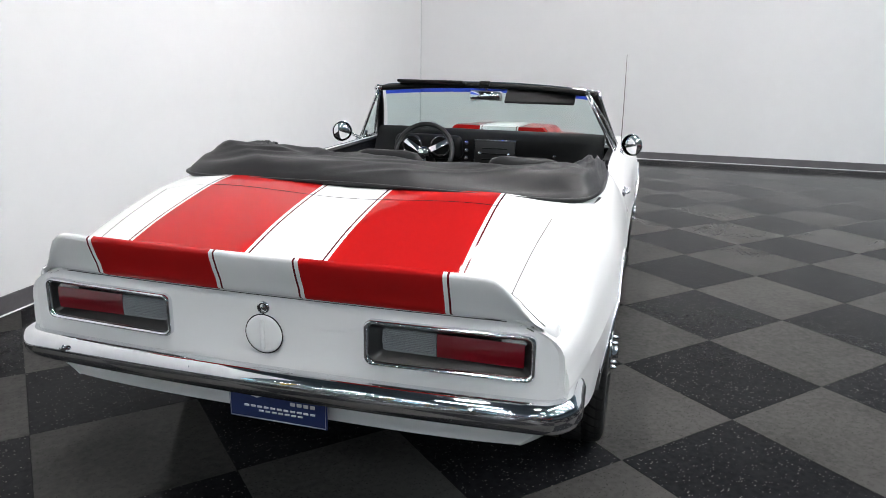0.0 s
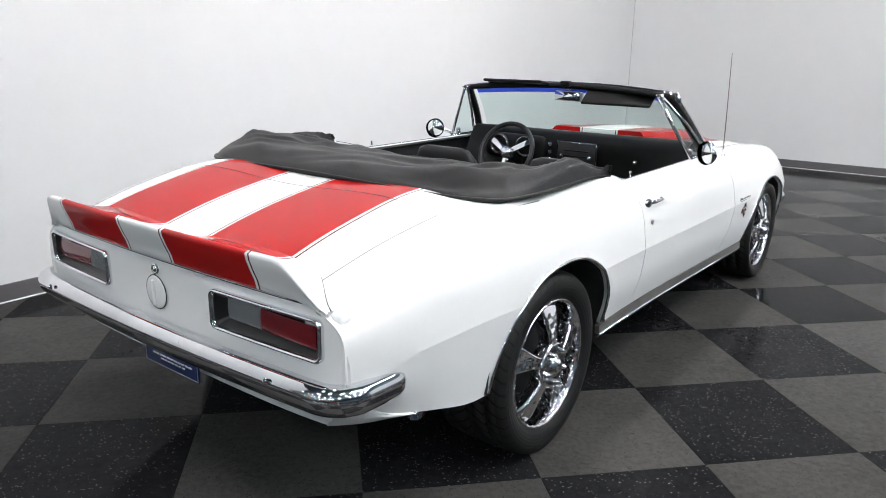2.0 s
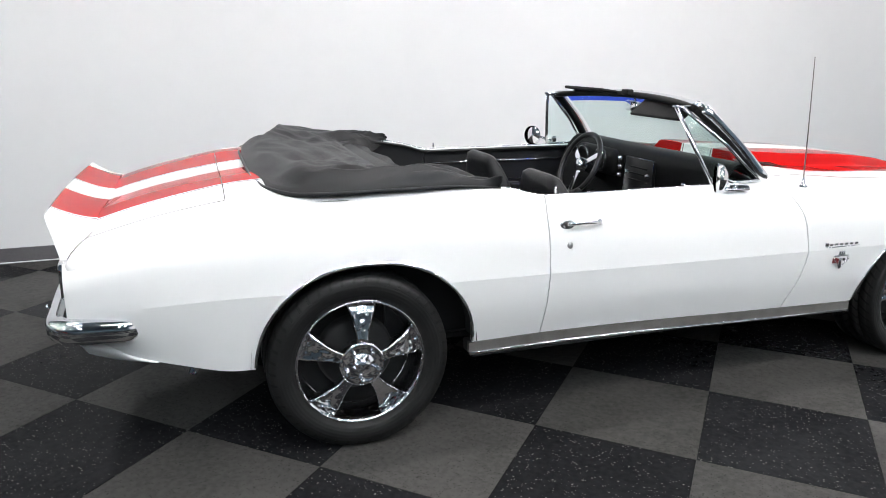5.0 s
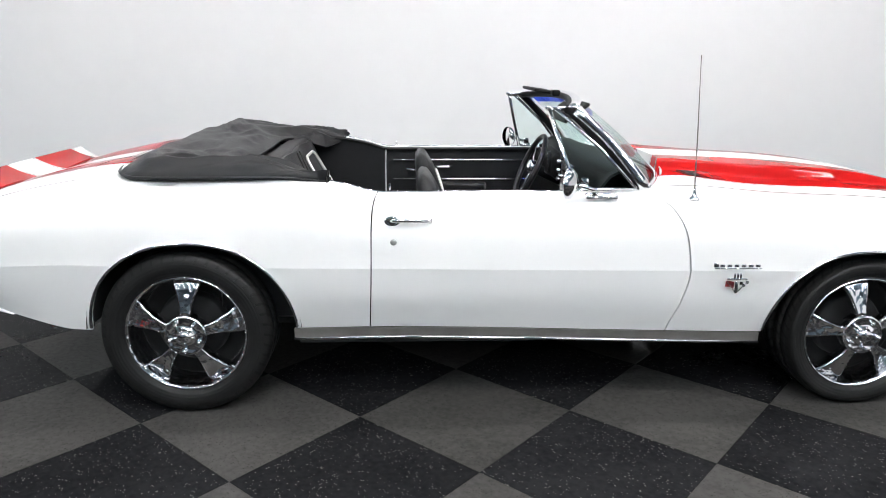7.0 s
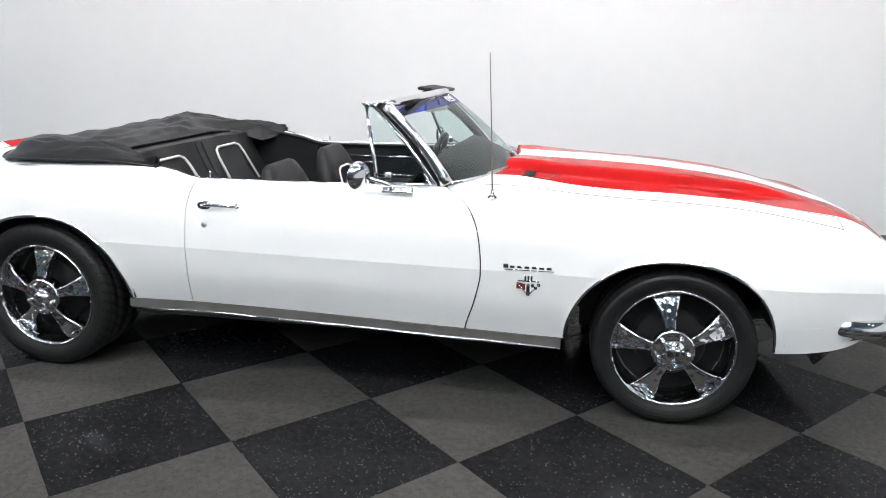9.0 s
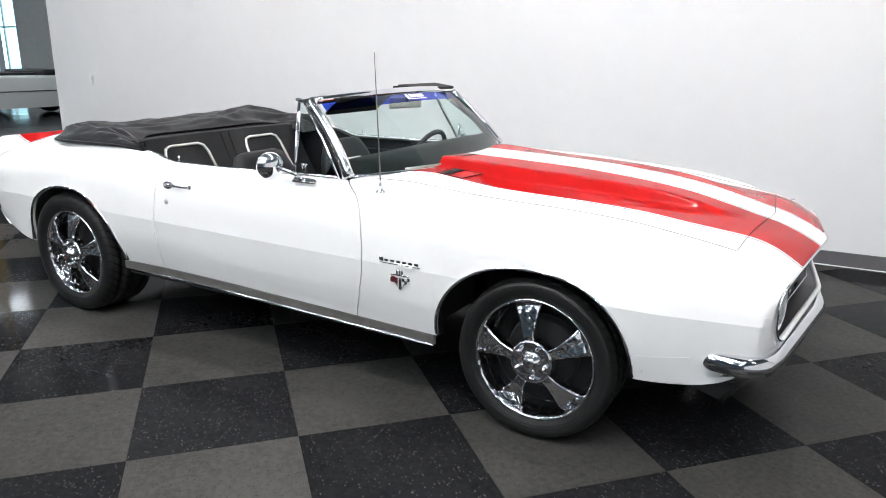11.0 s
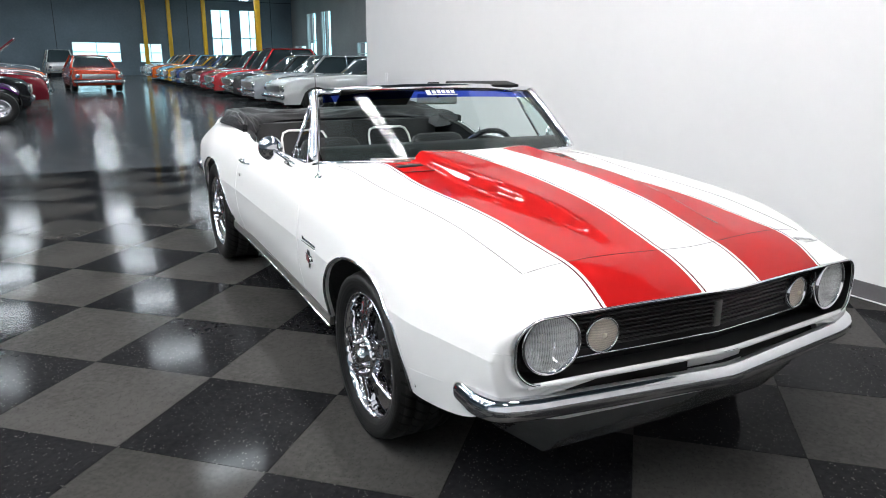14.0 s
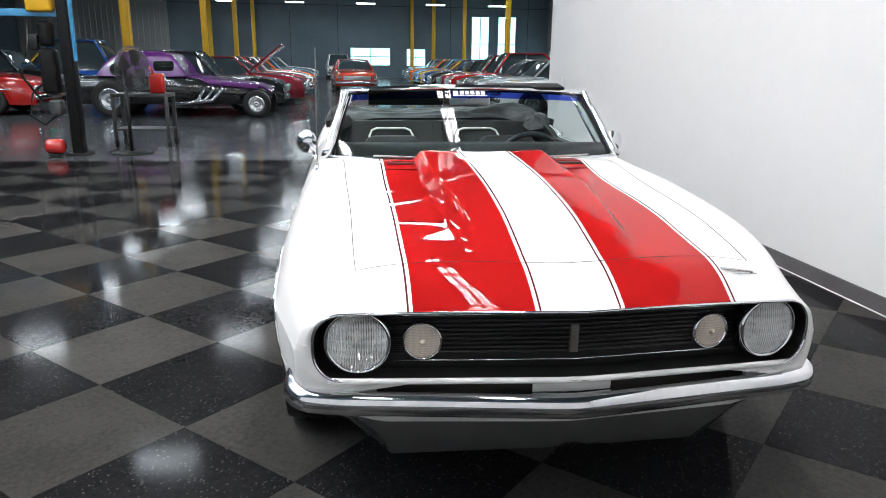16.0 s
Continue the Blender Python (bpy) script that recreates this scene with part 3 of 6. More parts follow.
tunnel(0.80, 1.78, "front_gap_shade")
tunnel(-2.10, -1.5, "rear_gap_shade")
part("floor_pan", box((1.5, 1.7, 0.05), (0, 0, 0.32), 0.02), bare_floor, car)
part("front_pan", box((1.0, 1.3, 0.05), (0, 1.45, 0.36), 0.02), bare_floor, car)
part("rear_pan", box((1.0, 1.4, 0.05), (0, -1.5, 0.42), 0.02), bare_floor, car)
for side in (1, -1):
    for mid, half in ((-1.335, 0.42), (1.368, 0.42)):
        well = sheet(lambda a, b, mid=mid, half=half: (side * (0.50 + 0.36 * b), mid - half * math.cos(math.pi * a), 0.36 + 0.39 * math.sin(math.pi * a)), 20, 2, 0.0, (0, 0, -1))
        part("wheel_house", well, bare_floor, car)
        part("wheel_house_wall", box((0.02, 0.68, 0.5), (side * 0.52, mid, 0.52)), bare_floor, car)


# ---- nose ----
def nose_y(x):
    return 2.268 - arrow(x)


def loop_point(poly, mid, d):
    """Where the way d from mid leaves the closed outline."""
    best = None
    for (ax, az), (bx, bz) in zip(poly, poly[1:] + poly[:1]):
        ex, ez, wx, wz = bx - ax, bz - az, ax - mid[0], az - mid[1]
        den = d[0] * ez - d[1] * ex
        if abs(den) < 1e-9:
            continue
        t, k = (wx * ez - wz * ex) / den, (wx * d[1] - wz * d[0]) / den
        if t > 0 and -1e-6 <= k <= 1 + 1e-6:
            best = t if best is None else max(best, t)
    return (mid[0] + best * d[0], mid[1] + best * d[1])


def end_outline(s):
    right = [skin(s, 0.1 * k) for k in range(61)]
    pts = [(p.x, p.z) for p in right] + [(-p.x, p.z) for p in reversed(right[1:])]
    return pts


def rounded(x0, x1, z0, z1, r, top=None, bottom=None, n=8):
    """A rounded rectangle in x and z; top and bottom may bow by a function of x."""
    pts = []
    for cx, cz, a0 in ((x1 - r, z1 - r, 90), (x1 - r, z0 + r, 0), (x0 + r, z0 + r, -90), (x0 + r, z1 - r, -180)):
        for k in range(n + 1):
            a = radians(a0 - 90 * k / n)
            pts.append((cx + r * math.cos(a), cz + r * math.sin(a)))
    full = []
    for (ax, az), (bx, bz) in zip(pts, pts[1:] + pts[:1]):
        m = max(1, round(math.hypot(bx - ax, bz - az) / 0.05))
        full += [(ax + (bx - ax) * k / m, az + (bz - az) * k / m) for k in range(m)]
    mid = (z0 + z1) / 2
    return [(x, z + ((top(x) if top and z > mid else 0) + (bottom(x) if bottom and z <= mid else 0))) for x, z in full]


NOSE_MID = (0.0, 0.592)
opening = rounded(-0.742, 0.742, 0.497, 0.695, 0.084, lambda x: 0.018 * (1 - (x / 0.742) ** 2), lambda x: 0.014 * (1 - abs(x) / 0.735))
outline = end_outline(2.265)
ways = [(math.cos(2 * math.pi * k / 480) * 0.77, math.sin(2 * math.pi * k / 480) * 0.11) for k in range(480)]


def lifted(x, z):
    """The nose panel ends just under the grille in the middle and comes lower at its corners."""
    if z > 0.55:
        return z
    rim = 0.484 + 0.014 * max(0.0, 1 - abs(x) / 0.735)
    return max(z, rim + (0.440 - rim) * smooth(0.60, 0.73, abs(x)))


def ring(poly, push):
    out = []
    for d in ways:
        x, z = loop_point(poly, NOSE_MID, d)
        out.append(Vector((x, nose_y(x) + push, lifted(x, z) if poly is outline else z)))
    return out


def band(loops, smooth_rows=True):
    """Faces between successive closed loops."""
    bm = bmesh.new()
    rows = [[bm.verts.new(p) for p in loop] for loop in loops]
    n = len(rows[0])
    for a, b in zip(rows, rows[1:]):
        for k in range(n):
            bm.faces.new((a[k], a[(k + 1) % n], b[(k + 1) % n], b[k]))
    bmesh.ops.recalc_face_normals(bm, faces=bm.faces)
    return bm


o0, o1 = ring(outline, -0.001), ring(opening, 0.006)
o0 = [p + Vector((-0.004 * p.x / 0.8, 0, -0.003 * (1 if p.z > 0.6 else -1))) for p in o0]
lip = [a.lerp(b, 0.4) + Vector((0, 0.005, 0)) for a, b in zip(o0, o1)]
around = []
for s in (2.237, 2.25, 2.260):
    right = [skin(s, 6 * k / 300) for k in range(301)]
    loop = []
    for d in ways:
        x, z = loop_point([(p.x, p.z) for p in right] + [(-p.x, p.z) for p in reversed(right[1:])], NOSE_MID, d)
        loop.append(Vector((x, bend(s, x), lifted(x, z))))
    around.append(loop)
part("nose_surround", band([*around, o0, lip, o1, [p + Vector((0, -0.03, 0)) for p in o1]]), striped_paint, car)
part("grille_moulding", tube([p + Vector((0, 0.004, 0)) for p in o1], 0.0045, 6, closed=True), chrome, car, "thin bright moulding round the grille")
part("grille_shroud", band([[p + Vector((0, -0.003, 0)) for p in o1], [Vector((p.x * 0.985, p.y - 0.08, 0.592 + (p.z - 0.592) * 0.94)) for p in o1]]), satin_black, car)
part("grille_back", sheet(lambda a, b: (-0.70 + 1.40 * a, nose_y(-0.70 + 1.40 * a) - 0.085, 0.49 + 0.195 * b), 40, 2, 0.0, (0, 1, 0)), satin_black, car)
grille = part("grille", sheet(lambda a, b: (-0.70 + 1.40 * a, nose_y(-0.70 + 1.40 * a) - 0.072, 0.545 + 0.012 * (1 - abs(2 * a - 1)) + 0.12 * b), 40, 2, 0.0, (0, 1, 0)), satin_black, car, "black grille with fine horizontal bars")
for k in range(9):
    z = 0.563 + 0.0135 * k
    part("grille_bar", tube([(x, nose_y(x) - 0.058, z + 0.010 * (1 - abs(x) / 0.5)) for x in (-0.52, -0.4, -0.2, 0, 0.2, 0.4, 0.52)], 0.0042, 6), satin_black, grille)
for z in (0.543, 0.680):
    part("grille_trim", tube([(x, nose_y(x) - 0.045, z + (0.010 if z < 0.6 else 0.012) * (1 - abs(x) / 0.5)) for x in (-0.52, -0.26, 0, 0.26, 0.52)], 0.0028, 6), chrome, grille, "thin bright grille trim")
part("grille_emblem", box((0.026, 0.014, 0.085), (0, 2.212, 0.612), 0.003), silver_trim, car, "upright metal grille emblem")


def dish(name, x, y, z, r, depth, parts_of, lens, label):
    out = Vector((0.125 if x > 0 else -0.125, 1, 0)).normalized()
    turn = out.to_track_quat("Z", "Y").to_matrix().to_4x4()
    lamp = part(name, lathe([(r * 0.2, -depth), (r * 0.7, -depth * 0.7), (r * 0.96, -0.004), (r, 0.0)], 36, at=(x, y, z), turn=turn), reflector, car, label)
    part("lamp_ring", lathe([(r * 0.95, 0.0), (r * 0.98, 0.008), (r * 1.05, 0.008), (r * 1.09, -0.004), (r * 1.09, -0.03)], 40, at=(x, y, z), turn=turn), chrome, lamp, "chrome lamp ring")
    part("lens", lathe([(0.0005, r * 0.22), (r * 0.3, r * 0.205), (r * 0.6, r * 0.15), (r * 0.85, r * 0.06), (r * 0.97, 0.0), (r * 0.97, -0.004), (r * 0.6, r * 0.13), (0.0005, r * 0.2)], 36, at=(x, y, z), turn=turn), lens, lamp)
    return lamp


for side in (1, -1):
    lamp = dish("headlight", side * 0.617, nose_y(0.617) - 0.022, 0.607, 0.089, 0.06, car, headlight_lens, "round sealed-beam headlight in a chrome ring")
    part("bulb", lathe([(0.001, 0.004), (0.010, 0.0), (0.013, -0.008), (0.013, -0.03)], 16, "Y", (side * 0.617, nose_y(0.617) - 0.042, 0.609)), bulb_glass, lamp)
    lamp = dish("parking_lamp", side * 0.433, nose_y(0.433) - 0.045, 0.604, 0.0525, 0.03, car, amber_lens, "round parking lamp with pale lens")
    part("bulb", lathe([(0.001, 0.010), (0.008, 0.006), (0.010, -0.004), (0.010, -0.02)], 16, "Y", (side * 0.433, nose_y(0.433) - 0.034, 0.604)), bulb_glass, lamp)

# panel under the grille, slots, chin
part("grille_lip", tube([(x, nose_y(x) + 0.004, 0.496 + 0.014 * (1 - abs(x) / 0.735)) for x in np.linspace(-0.70, 0.70, 41)], 0.011, 10, flat=0.8), white_paint, car, "white lip under the grille")
part("lower_nose", sheet(lambda a, b: (lambda x: (x, nose_y(x) - 0.045 + 0.012 * b, 0.498 + 0.014 * (1 - abs(x) / 0.76) - 0.10 * b))(-0.78 + 1.56 * a), 40, 4, 0.01, (0, 1, 0)), satin_black, car, "black slot panel behind the bumper")
part("slot_bridge", sheet(lambda a, b: (lambda x: (x, nose_y(x) - 0.028 - 0.012 * b, 0.495 + 0.014 * (1 - abs(x) / 0.76) - 0.065 * b))(-0.117 + 0.234 * a), 10, 3, 0.02, (0, 1, 0)), white_paint, car, "white bridge in the middle of the slot")
for side in (1, -1):
    part("slot_end", sheet(lambda a, b: (lambda x: (x, nose_y(x) - 0.016 - 0.012 * b, 0.495 + 0.014 * (1 - abs(x) / 0.76) - 0.075 * b))(side * (0.565 + 0.145 * a)), 10, 3, 0.02, (0, 1, 0)), white_paint, car, "white panel at the end of the slot")


def chin_point(a, b):
    t = 2 * a - 1
    top = Vector((0.80 * t, nose_y(0.80 * t) - 0.03, 0.40))
    if abs(t) < 0.70:
        low = Vector((0.515 * t / 0.70, 2.06 - 0.04 * abs(t) / 0.70, 0.172 - 0.014 * abs(t) / 0.70))
    else:
        k = (abs(t) - 0.70) / 0.30
        low = Vector((math.copysign(0.515 + 0.285 * k, t), 2.02 - 0.16 * k, 0.158 + 0.19 * k))
    p = top.lerp(low, b)
    p.y += 0.012 * math.sin(math.pi * b)
    return p


# Valance in two tones: even dark grey, with white along the top.
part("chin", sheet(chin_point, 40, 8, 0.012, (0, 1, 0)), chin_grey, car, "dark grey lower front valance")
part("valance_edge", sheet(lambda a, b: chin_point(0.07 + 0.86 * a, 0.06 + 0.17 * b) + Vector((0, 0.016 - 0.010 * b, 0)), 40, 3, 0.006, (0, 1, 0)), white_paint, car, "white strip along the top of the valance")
for side in (1, -1):
    # thin white bead painted in as the highlight along the valance seam
    part("seam_highlight", tube([skin(1.785 + 0.014 * k, at_height(1.785 + 0.014 * k, 0.424 + 0.001 * k), side) + Vector((side * 0.0004, 0, 0)) for k in range(19)], 0.0007, 4), plate_white, car)



def bumper(name, path, section, label):
    """Sweeps a blade section, (outward, up), along a path of (x, y, z, outward angle)."""
    bm = bmesh.new()
    rows = []
    for x, y, z, ang, k in path:
        o = Vector((math.sin(ang), math.cos(ang), 0))
        rows.append([bm.verts.new(Vector((x, y, z)) + o * a * k + Vector((0, 0, b * k))) for a, b in section])
    n = len(section)
    for a, b in zip(rows, rows[1:]):
        for i in range(n):
            bm.faces.new((a[i], b[i], b[(i + 1) % n], a[(i + 1) % n]))
    bm.faces.new(rows[0])
    bm.faces.new(rows[-1][::-1])
    bmesh.ops.recalc_face_normals(bm, faces=bm.faces)
    return part(name, bm, chrome, car, label)


FRONT_BLADE = [(0.0, 0.041), (0.010, 0.042), (0.022, 0.039), (0.034, 0.030), (0.041, 0.014), (0.042, -0.006), (0.036, -0.021), (0.020, -0.031), (0.0, -0.032)]
BLADE = [(0.0, 0.045), (0.022, 0.044), (0.038, 0.034), (0.045, 0.015), (0.045, -0.010), (0.036, -0.030), (0.018, -0.040), (0.0, -0.041)]
front_path = []
for k in range(-20, 21):
    x = 0.74 * k / 20
    front_path.append((x, nose_y(x) - 0.014 + 0.010 * (1 - abs(x) / 0.74), 0.424, 0.125 * x / math.hypot(x, 0.03), 1.0))
wrap = []
for k in range(1, 15):
    a = radians(10 + 80 * min(k / 7, 1.0))
    wrap.append(a)
x, y = front_path[-1][0], front_path[-1][1]
tail = []
for k, a in enumerate(wrap):
    x += 0.0150 * math.cos(a)
    y -= 0.0158 * math.sin(a)
    tail.append((x, y, 0.424 + 0.008 * k / 14, a, 1.0 if k < 11 else (0.93, 0.72, 0.35)[k - 11]))
front_path = [(-px, py, pz, -pa, pk) for px, py, pz, pa, pk in reversed(tail)] + front_path + tail
bumper("front_bumper", front_path, FRONT_BLADE, "polished chrome front bumper blade")
for side in (1, -1):
    part("bumper_bolt", lathe([(0.001, 0.006), (0.008, 0.004), (0.011, -0.002)], 14, "Y", (side * 0.485, nose_y(0.485) + 0.022, 0.44)), chrome, car)

# ---- tail ----
TAIL_Y = -2.338
TAIL_EDGE = curve((0.50, 0.785), (0.56, 0.803), (0.615, 0.811), (0.68, 0.797), (0.735, 0.772), (0.757, 0.738), (0.771, 0.70))
tail = bmesh.new()
cols = [-1.0, -0.97, -0.94, -0.718, -0.5, -0.298, -0.15, 0.0, 0.15, 0.298, 0.5, 0.718, 0.94, 0.97, 1.0]
levels = [0.771, 0.757, 0.740, 0.688, 0.637, 0.60, 0.56, 0.53, 0.50]
grid = []
for z in levels:
    edge = TAIL_EDGE(z)
    row = []
    for c in cols:
        x = c if abs(c) < 0.9 else math.copysign(edge * (abs(c) - 0.9) / 0.1 + (edge - 0.03) * (1 - (abs(c) - 0.9) / 0.1), c)
        top = 0.016 * (1 - smooth(0.5, 0.72, abs(x))) if z > 0.77 else 0.0
        row.append(tail.verts.new((x, TAIL_Y + 0.05 * x * x + 0.10 * max(0, abs(x) - 0.76) + 0.06 * max(0, 0.56 - z), z + top)))
    grid.append(row)
for i in range(len(levels) - 1):
    for j in range(len(cols) - 1):
        x = (cols[j] + cols[j + 1]) / 2
        if 0.29 < abs(x) < 0.72 and 0.635 < (levels[i] + levels[i + 1]) / 2 < 0.745:
            continue
        tail.faces.new((grid[i][j], grid[i][j + 1], grid[i + 1][j + 1], grid[i + 1][j]))
bmesh.ops.recalc_face_normals(tail, faces=tail.faces)
if tail.faces[0].normal.y > 0:
    bmesh.ops.reverse_faces(tail, faces=tail.faces)
part("tail_panel", tail, white_paint, car, "white tail panel between the lamps")
spoiler_x = [-0.742 + 1.484 * k / 64 for k in range(65)]
DUCK = [(-2.372, 0.056), (-2.383, 0.050), (-2.381, 0.034), (-2.369, 0.0), (-2.357, -0.028), (-2.350, -0.056), (-2.335, -0.066)]


def spoiler_point(a, b):
    """A ducktail: rises hollow from the deck, leans back, and runs down into the quarters at its ends."""
    x = spoiler_x[round(a * 64)]
    e = smooth(0.60, 0.745, abs(x)) ** 1.3
    back = 0.04 * x * x + 0.045 * e
    if b <= 0.5:
        t = b / 0.5
        front = -2.222 - 0.075 * smooth(0.60, 0.752, abs(x))
        y = front + (DUCK[0][0] + back - front) * t
        u = abs(x) / 0.64 if abs(x) < 0.64 else 1 + (abs(x) - 0.64) / 0.09
        z0 = skin(front, u, 1).z + 0.002
        return Vector((x, y, z0 - 0.012 * e * e + (0.903 - 0.135 * e - z0) * t ** 1.55))
    k = (b - 0.5) / 0.5 * 6
    i = min(int(k), 5)
    y = DUCK[i][0] + (DUCK[i + 1][0] - DUCK[i][0]) * (k - i)
    h = DUCK[i][1] + (DUCK[i + 1][1] - DUCK[i][1]) * (k - i)
    return Vector((x, y + back, 0.847 + h - e * (0.026 + 0.109 * (h + 0.058) / 0.114)))


part("rear_spoiler", sheet(spoiler_point, 64, 24, 0.008, (0, -1, 0.2)), striped_paint, car, "white ducktail spoiler with red stripe ends")


for side in (1, -1):
    ends = range(64, 58, -1) if side > 0 else range(0, 6)
    part("spoiler_end_gap", tube([spoiler_point(k / 64, 0.0) + Vector((0, 0, 0.0006)) for k in ends], [0.0016, 0.0014, 0.0012, 0.0010, 0.0008, 0.0004], 5), gap_black, car)
part("spoiler_gap", tube([spoiler_point(k / 64, 0.985) + Vector((0, -0.003, -0.002)) for k in range(3, 62)], 0.0010, 5), gap_black, car)


def frame_ring(x0, x1, z0, z1, r, y, wide, deep, material, parent, label=""):
    outer = rounded(x0, x1, z0, z1, r)
    cx, cz = (x0 + x1) / 2, (z0 + z1) / 2
    sx, sz = (x1 - x0) / 2, (z1 - z0) / 2
    loops = []
    for inset, push in ((0, 0), (0.0, -deep), (wide * 0.4, -deep - 0.004), (wide, -deep), (wide, 0.004)):
        loops.append([Vector((cx + (x - cx) * (1 - inset / sx), y(x) + push, cz + (z - cz) * (1 - inset / sz))) for x, z in outer])
    return part("bezel", band(loops), material, parent, label)


def tail_y(x):
    return TAIL_Y + 0.05 * x * x


for side in (1, -1):
    x0, x1 = sorted((side * 0.288, side * 0.728))
    lamp = part("taillight", sheet(lambda a, b: (x0 + 0.02 + (x1 - x0 - 0.04) * a, tail_y(0.5) + 0.03, 0.638 + 0.10 * b), 2, 2, 0.0, (0, -1, 0)), satin_black, car, "rectangular taillight with red and clear lens")
    frame_ring(x0, x1, 0.627, 0.750, 0.022, tail_y, 0.010, 0.014, chrome, lamp, "chrome taillight bezel")
    inside = rounded(x0 + 0.012, x1 - 0.012, 0.638, 0.739, 0.014)
    cx = (x0 + x1) / 2
    part("lamp_shroud", band([[Vector((x, tail_y(x) - 0.006, z)) for x, z in inside], [Vector((cx + (x - cx) * 0.87, tail_y(x) + 0.022, 0.6885 + (z - 0.6885) * 0.62)) for x, z in inside]]), satin_black, lamp)
    # inner part of the lens is the clear reversing light, outer part red
    a, b = cx - 0.19, cx + 0.19
    cut = a + 0.155 if side > 0 else b - 0.155
    for l0, l1, mat in ((a, cut - 0.001, clear_lens if side > 0 else red_lens), (cut + 0.001, b, red_lens if side > 0 else clear_lens)):
        part("lens_cover", sheet(lambda i, j: (l0 + (l1 - l0) * i, tail_y(0.5) + 0.016 - 0.003 * math.sin(math.pi * j), 0.657 + 0.063 * j), 8, 6, 0.008, (0, -1, 0)), mat, lamp)
part("trunk_lock", lathe([(0.001, 0.003), (0.008, 0.003), (0.009, 0.0), (0.012, 0.002), (0.017, 0.002), (0.018, -0.004)], 20, "Y", (0, TAIL_Y - 0.003, 0.746), Matrix.Rotation(math.pi, 4, "Z")), chrome, car, "round trunk lock")
for side in (1, -1):
    part("tail_corner", box((0.150, 0.07, 0.082), (side * 0.703, -2.268, 0.735), 0.026), white_paint, car)
cap = part("fuel_cap", lathe([(0.001, 0.006), (0.046, 0.005), (0.053, 0.002), (0.054, -0.004)], 36, "Y", (0, TAIL_Y - 0.004, 0.672), Matrix.Rotation(math.pi, 4, "Z")), white_paint, car, "round white fuel filler cap")
part("cap_ridge", box((0.012, 0.012, 0.085), (0, TAIL_Y - 0.014, 0.672), 0.005), white_paint, cap)
part("cap_edge", tube([(0.055 * math.cos(k * 0.2618), TAIL_Y - 0.004, 0.672 + 0.055 * math.sin(k * 0.2618)) for k in range(24)], 0.0018, 5, closed=True), gap_black, cap)

rear_path = []
for k in range(-20, 21):
    x = 0.745 * k / 20
    rear_path.append((x, tail_y(x) - 0.028, 0.548, math.pi - 0.1 * x, 1.0))
x, y = rear_path[-1][0], rear_path[-1][1]
tail = []
for k in range(1, 19):
    a = radians(6 + 86 * min(k / 7, 1.0))
    x += 0.0155 * math.cos(a)
    y += 0.0155 * math.sin(a)
    tail.append((x, y, 0.548 - 0.016 * k / 18, math.pi - a, 1.0 if k < 15 else (0.97, 0.86, 0.62, 0.3)[k - 15]))
rear_path = [(-px, py, pz, -pa, pk) for px, py, pz, pa, pk in reversed(tail)] + rear_path + tail
bumper("rear_bumper", rear_path, BLADE, "polished chrome rear bumper blade")
for bx in (-0.62, -0.2, 0.2, 0.59):
    part("bumper_bolt", lathe([(0.001, 0.006), (0.008, 0.004), (0.011, -0.002)], 14, "Y", (bx, TAIL_Y - 0.062, 0.570), Matrix.Rotation(math.pi, 4, "Z")), chrome, car)
part("rear_valance", sheet(lambda a, b: ((-0.785 + 1.57 * a) * (1 - 0.12 * b), TAIL_Y + 0.022 + 0.035 * b + 0.006 * (2 * a - 1) ** 2, 0.525 - (0.115 - 0.015 * (2 * a - 1) ** 4) * b), 40, 6, 0.012, (0, -1, 0)), white_paint, car, "white rear valance")
for side in (1, -1):
    def corner_point(a, b, side=side):
        top = skin(-2.33 + 0.27 * a, 6.0, side)
        low = Vector((side * 0.69, -2.278, 0.423)).lerp(skin(-2.06, 6.0, side), a)
        low.z -= 0.010 * math.sin(math.pi * a)
        p = top.lerp(low, b)
        p.x += side * 0.012 * math.sin(math.pi * b) * min(1.0, 4 * a)
        return p

    part("valance_corner", sheet(corner_point, 14, 6, 0.0, (side, -1, 0)), white_paint, car, "white rear corner under the bumper end")
plate = part("dealer_plate", box((0.30, 0.006, 0.15), (0.02, TAIL_Y + 0.0140, 0.478), 0.002), plate_blue, car, "dark blue dealer plate under the bumper")
swash = [(-0.035, 0.062), (-0.085, 0.058), (-0.105, 0.046), (-0.075, 0.030), (-0.035, 0.022), (-0.030, 0.006), (-0.060, -0.004), (-0.085, 0.002)]
part("plate_mark", tube([(0.02 + x, TAIL_Y + 0.0085, 0.478 + z) for x, z in swash], 0.0042, 6, flat=0.5), plate_white, plate)
for x0, x1, z, h in ((-0.040, 0.112, 0.492, 0.022), (0.038, 0.118, 0.466, 0.010), (-0.105, 0.118, 0.444, 0.006), (-0.06, 0.08, 0.432, 0.005)):
    n = max(1, round((x1 - x0) / 0.02))
    for k in range(n):
        w = (x1 - x0) / n
        part("plate_mark", box((w * 0.72, 0.003, h), (0.02 + x0 + (k + 0.5) * w, TAIL_Y + 0.0095, z), 0.001), plate_white, plate)
part("plate_rim", tube([(0.02 + a * 0.146, TAIL_Y + 0.0102, 0.478 + b * 0.071) for a, b in ((-1, -1), (1, -1), (1, 1), (-1, 1))], 0.0016, 4, closed=True), plate_white, plate)
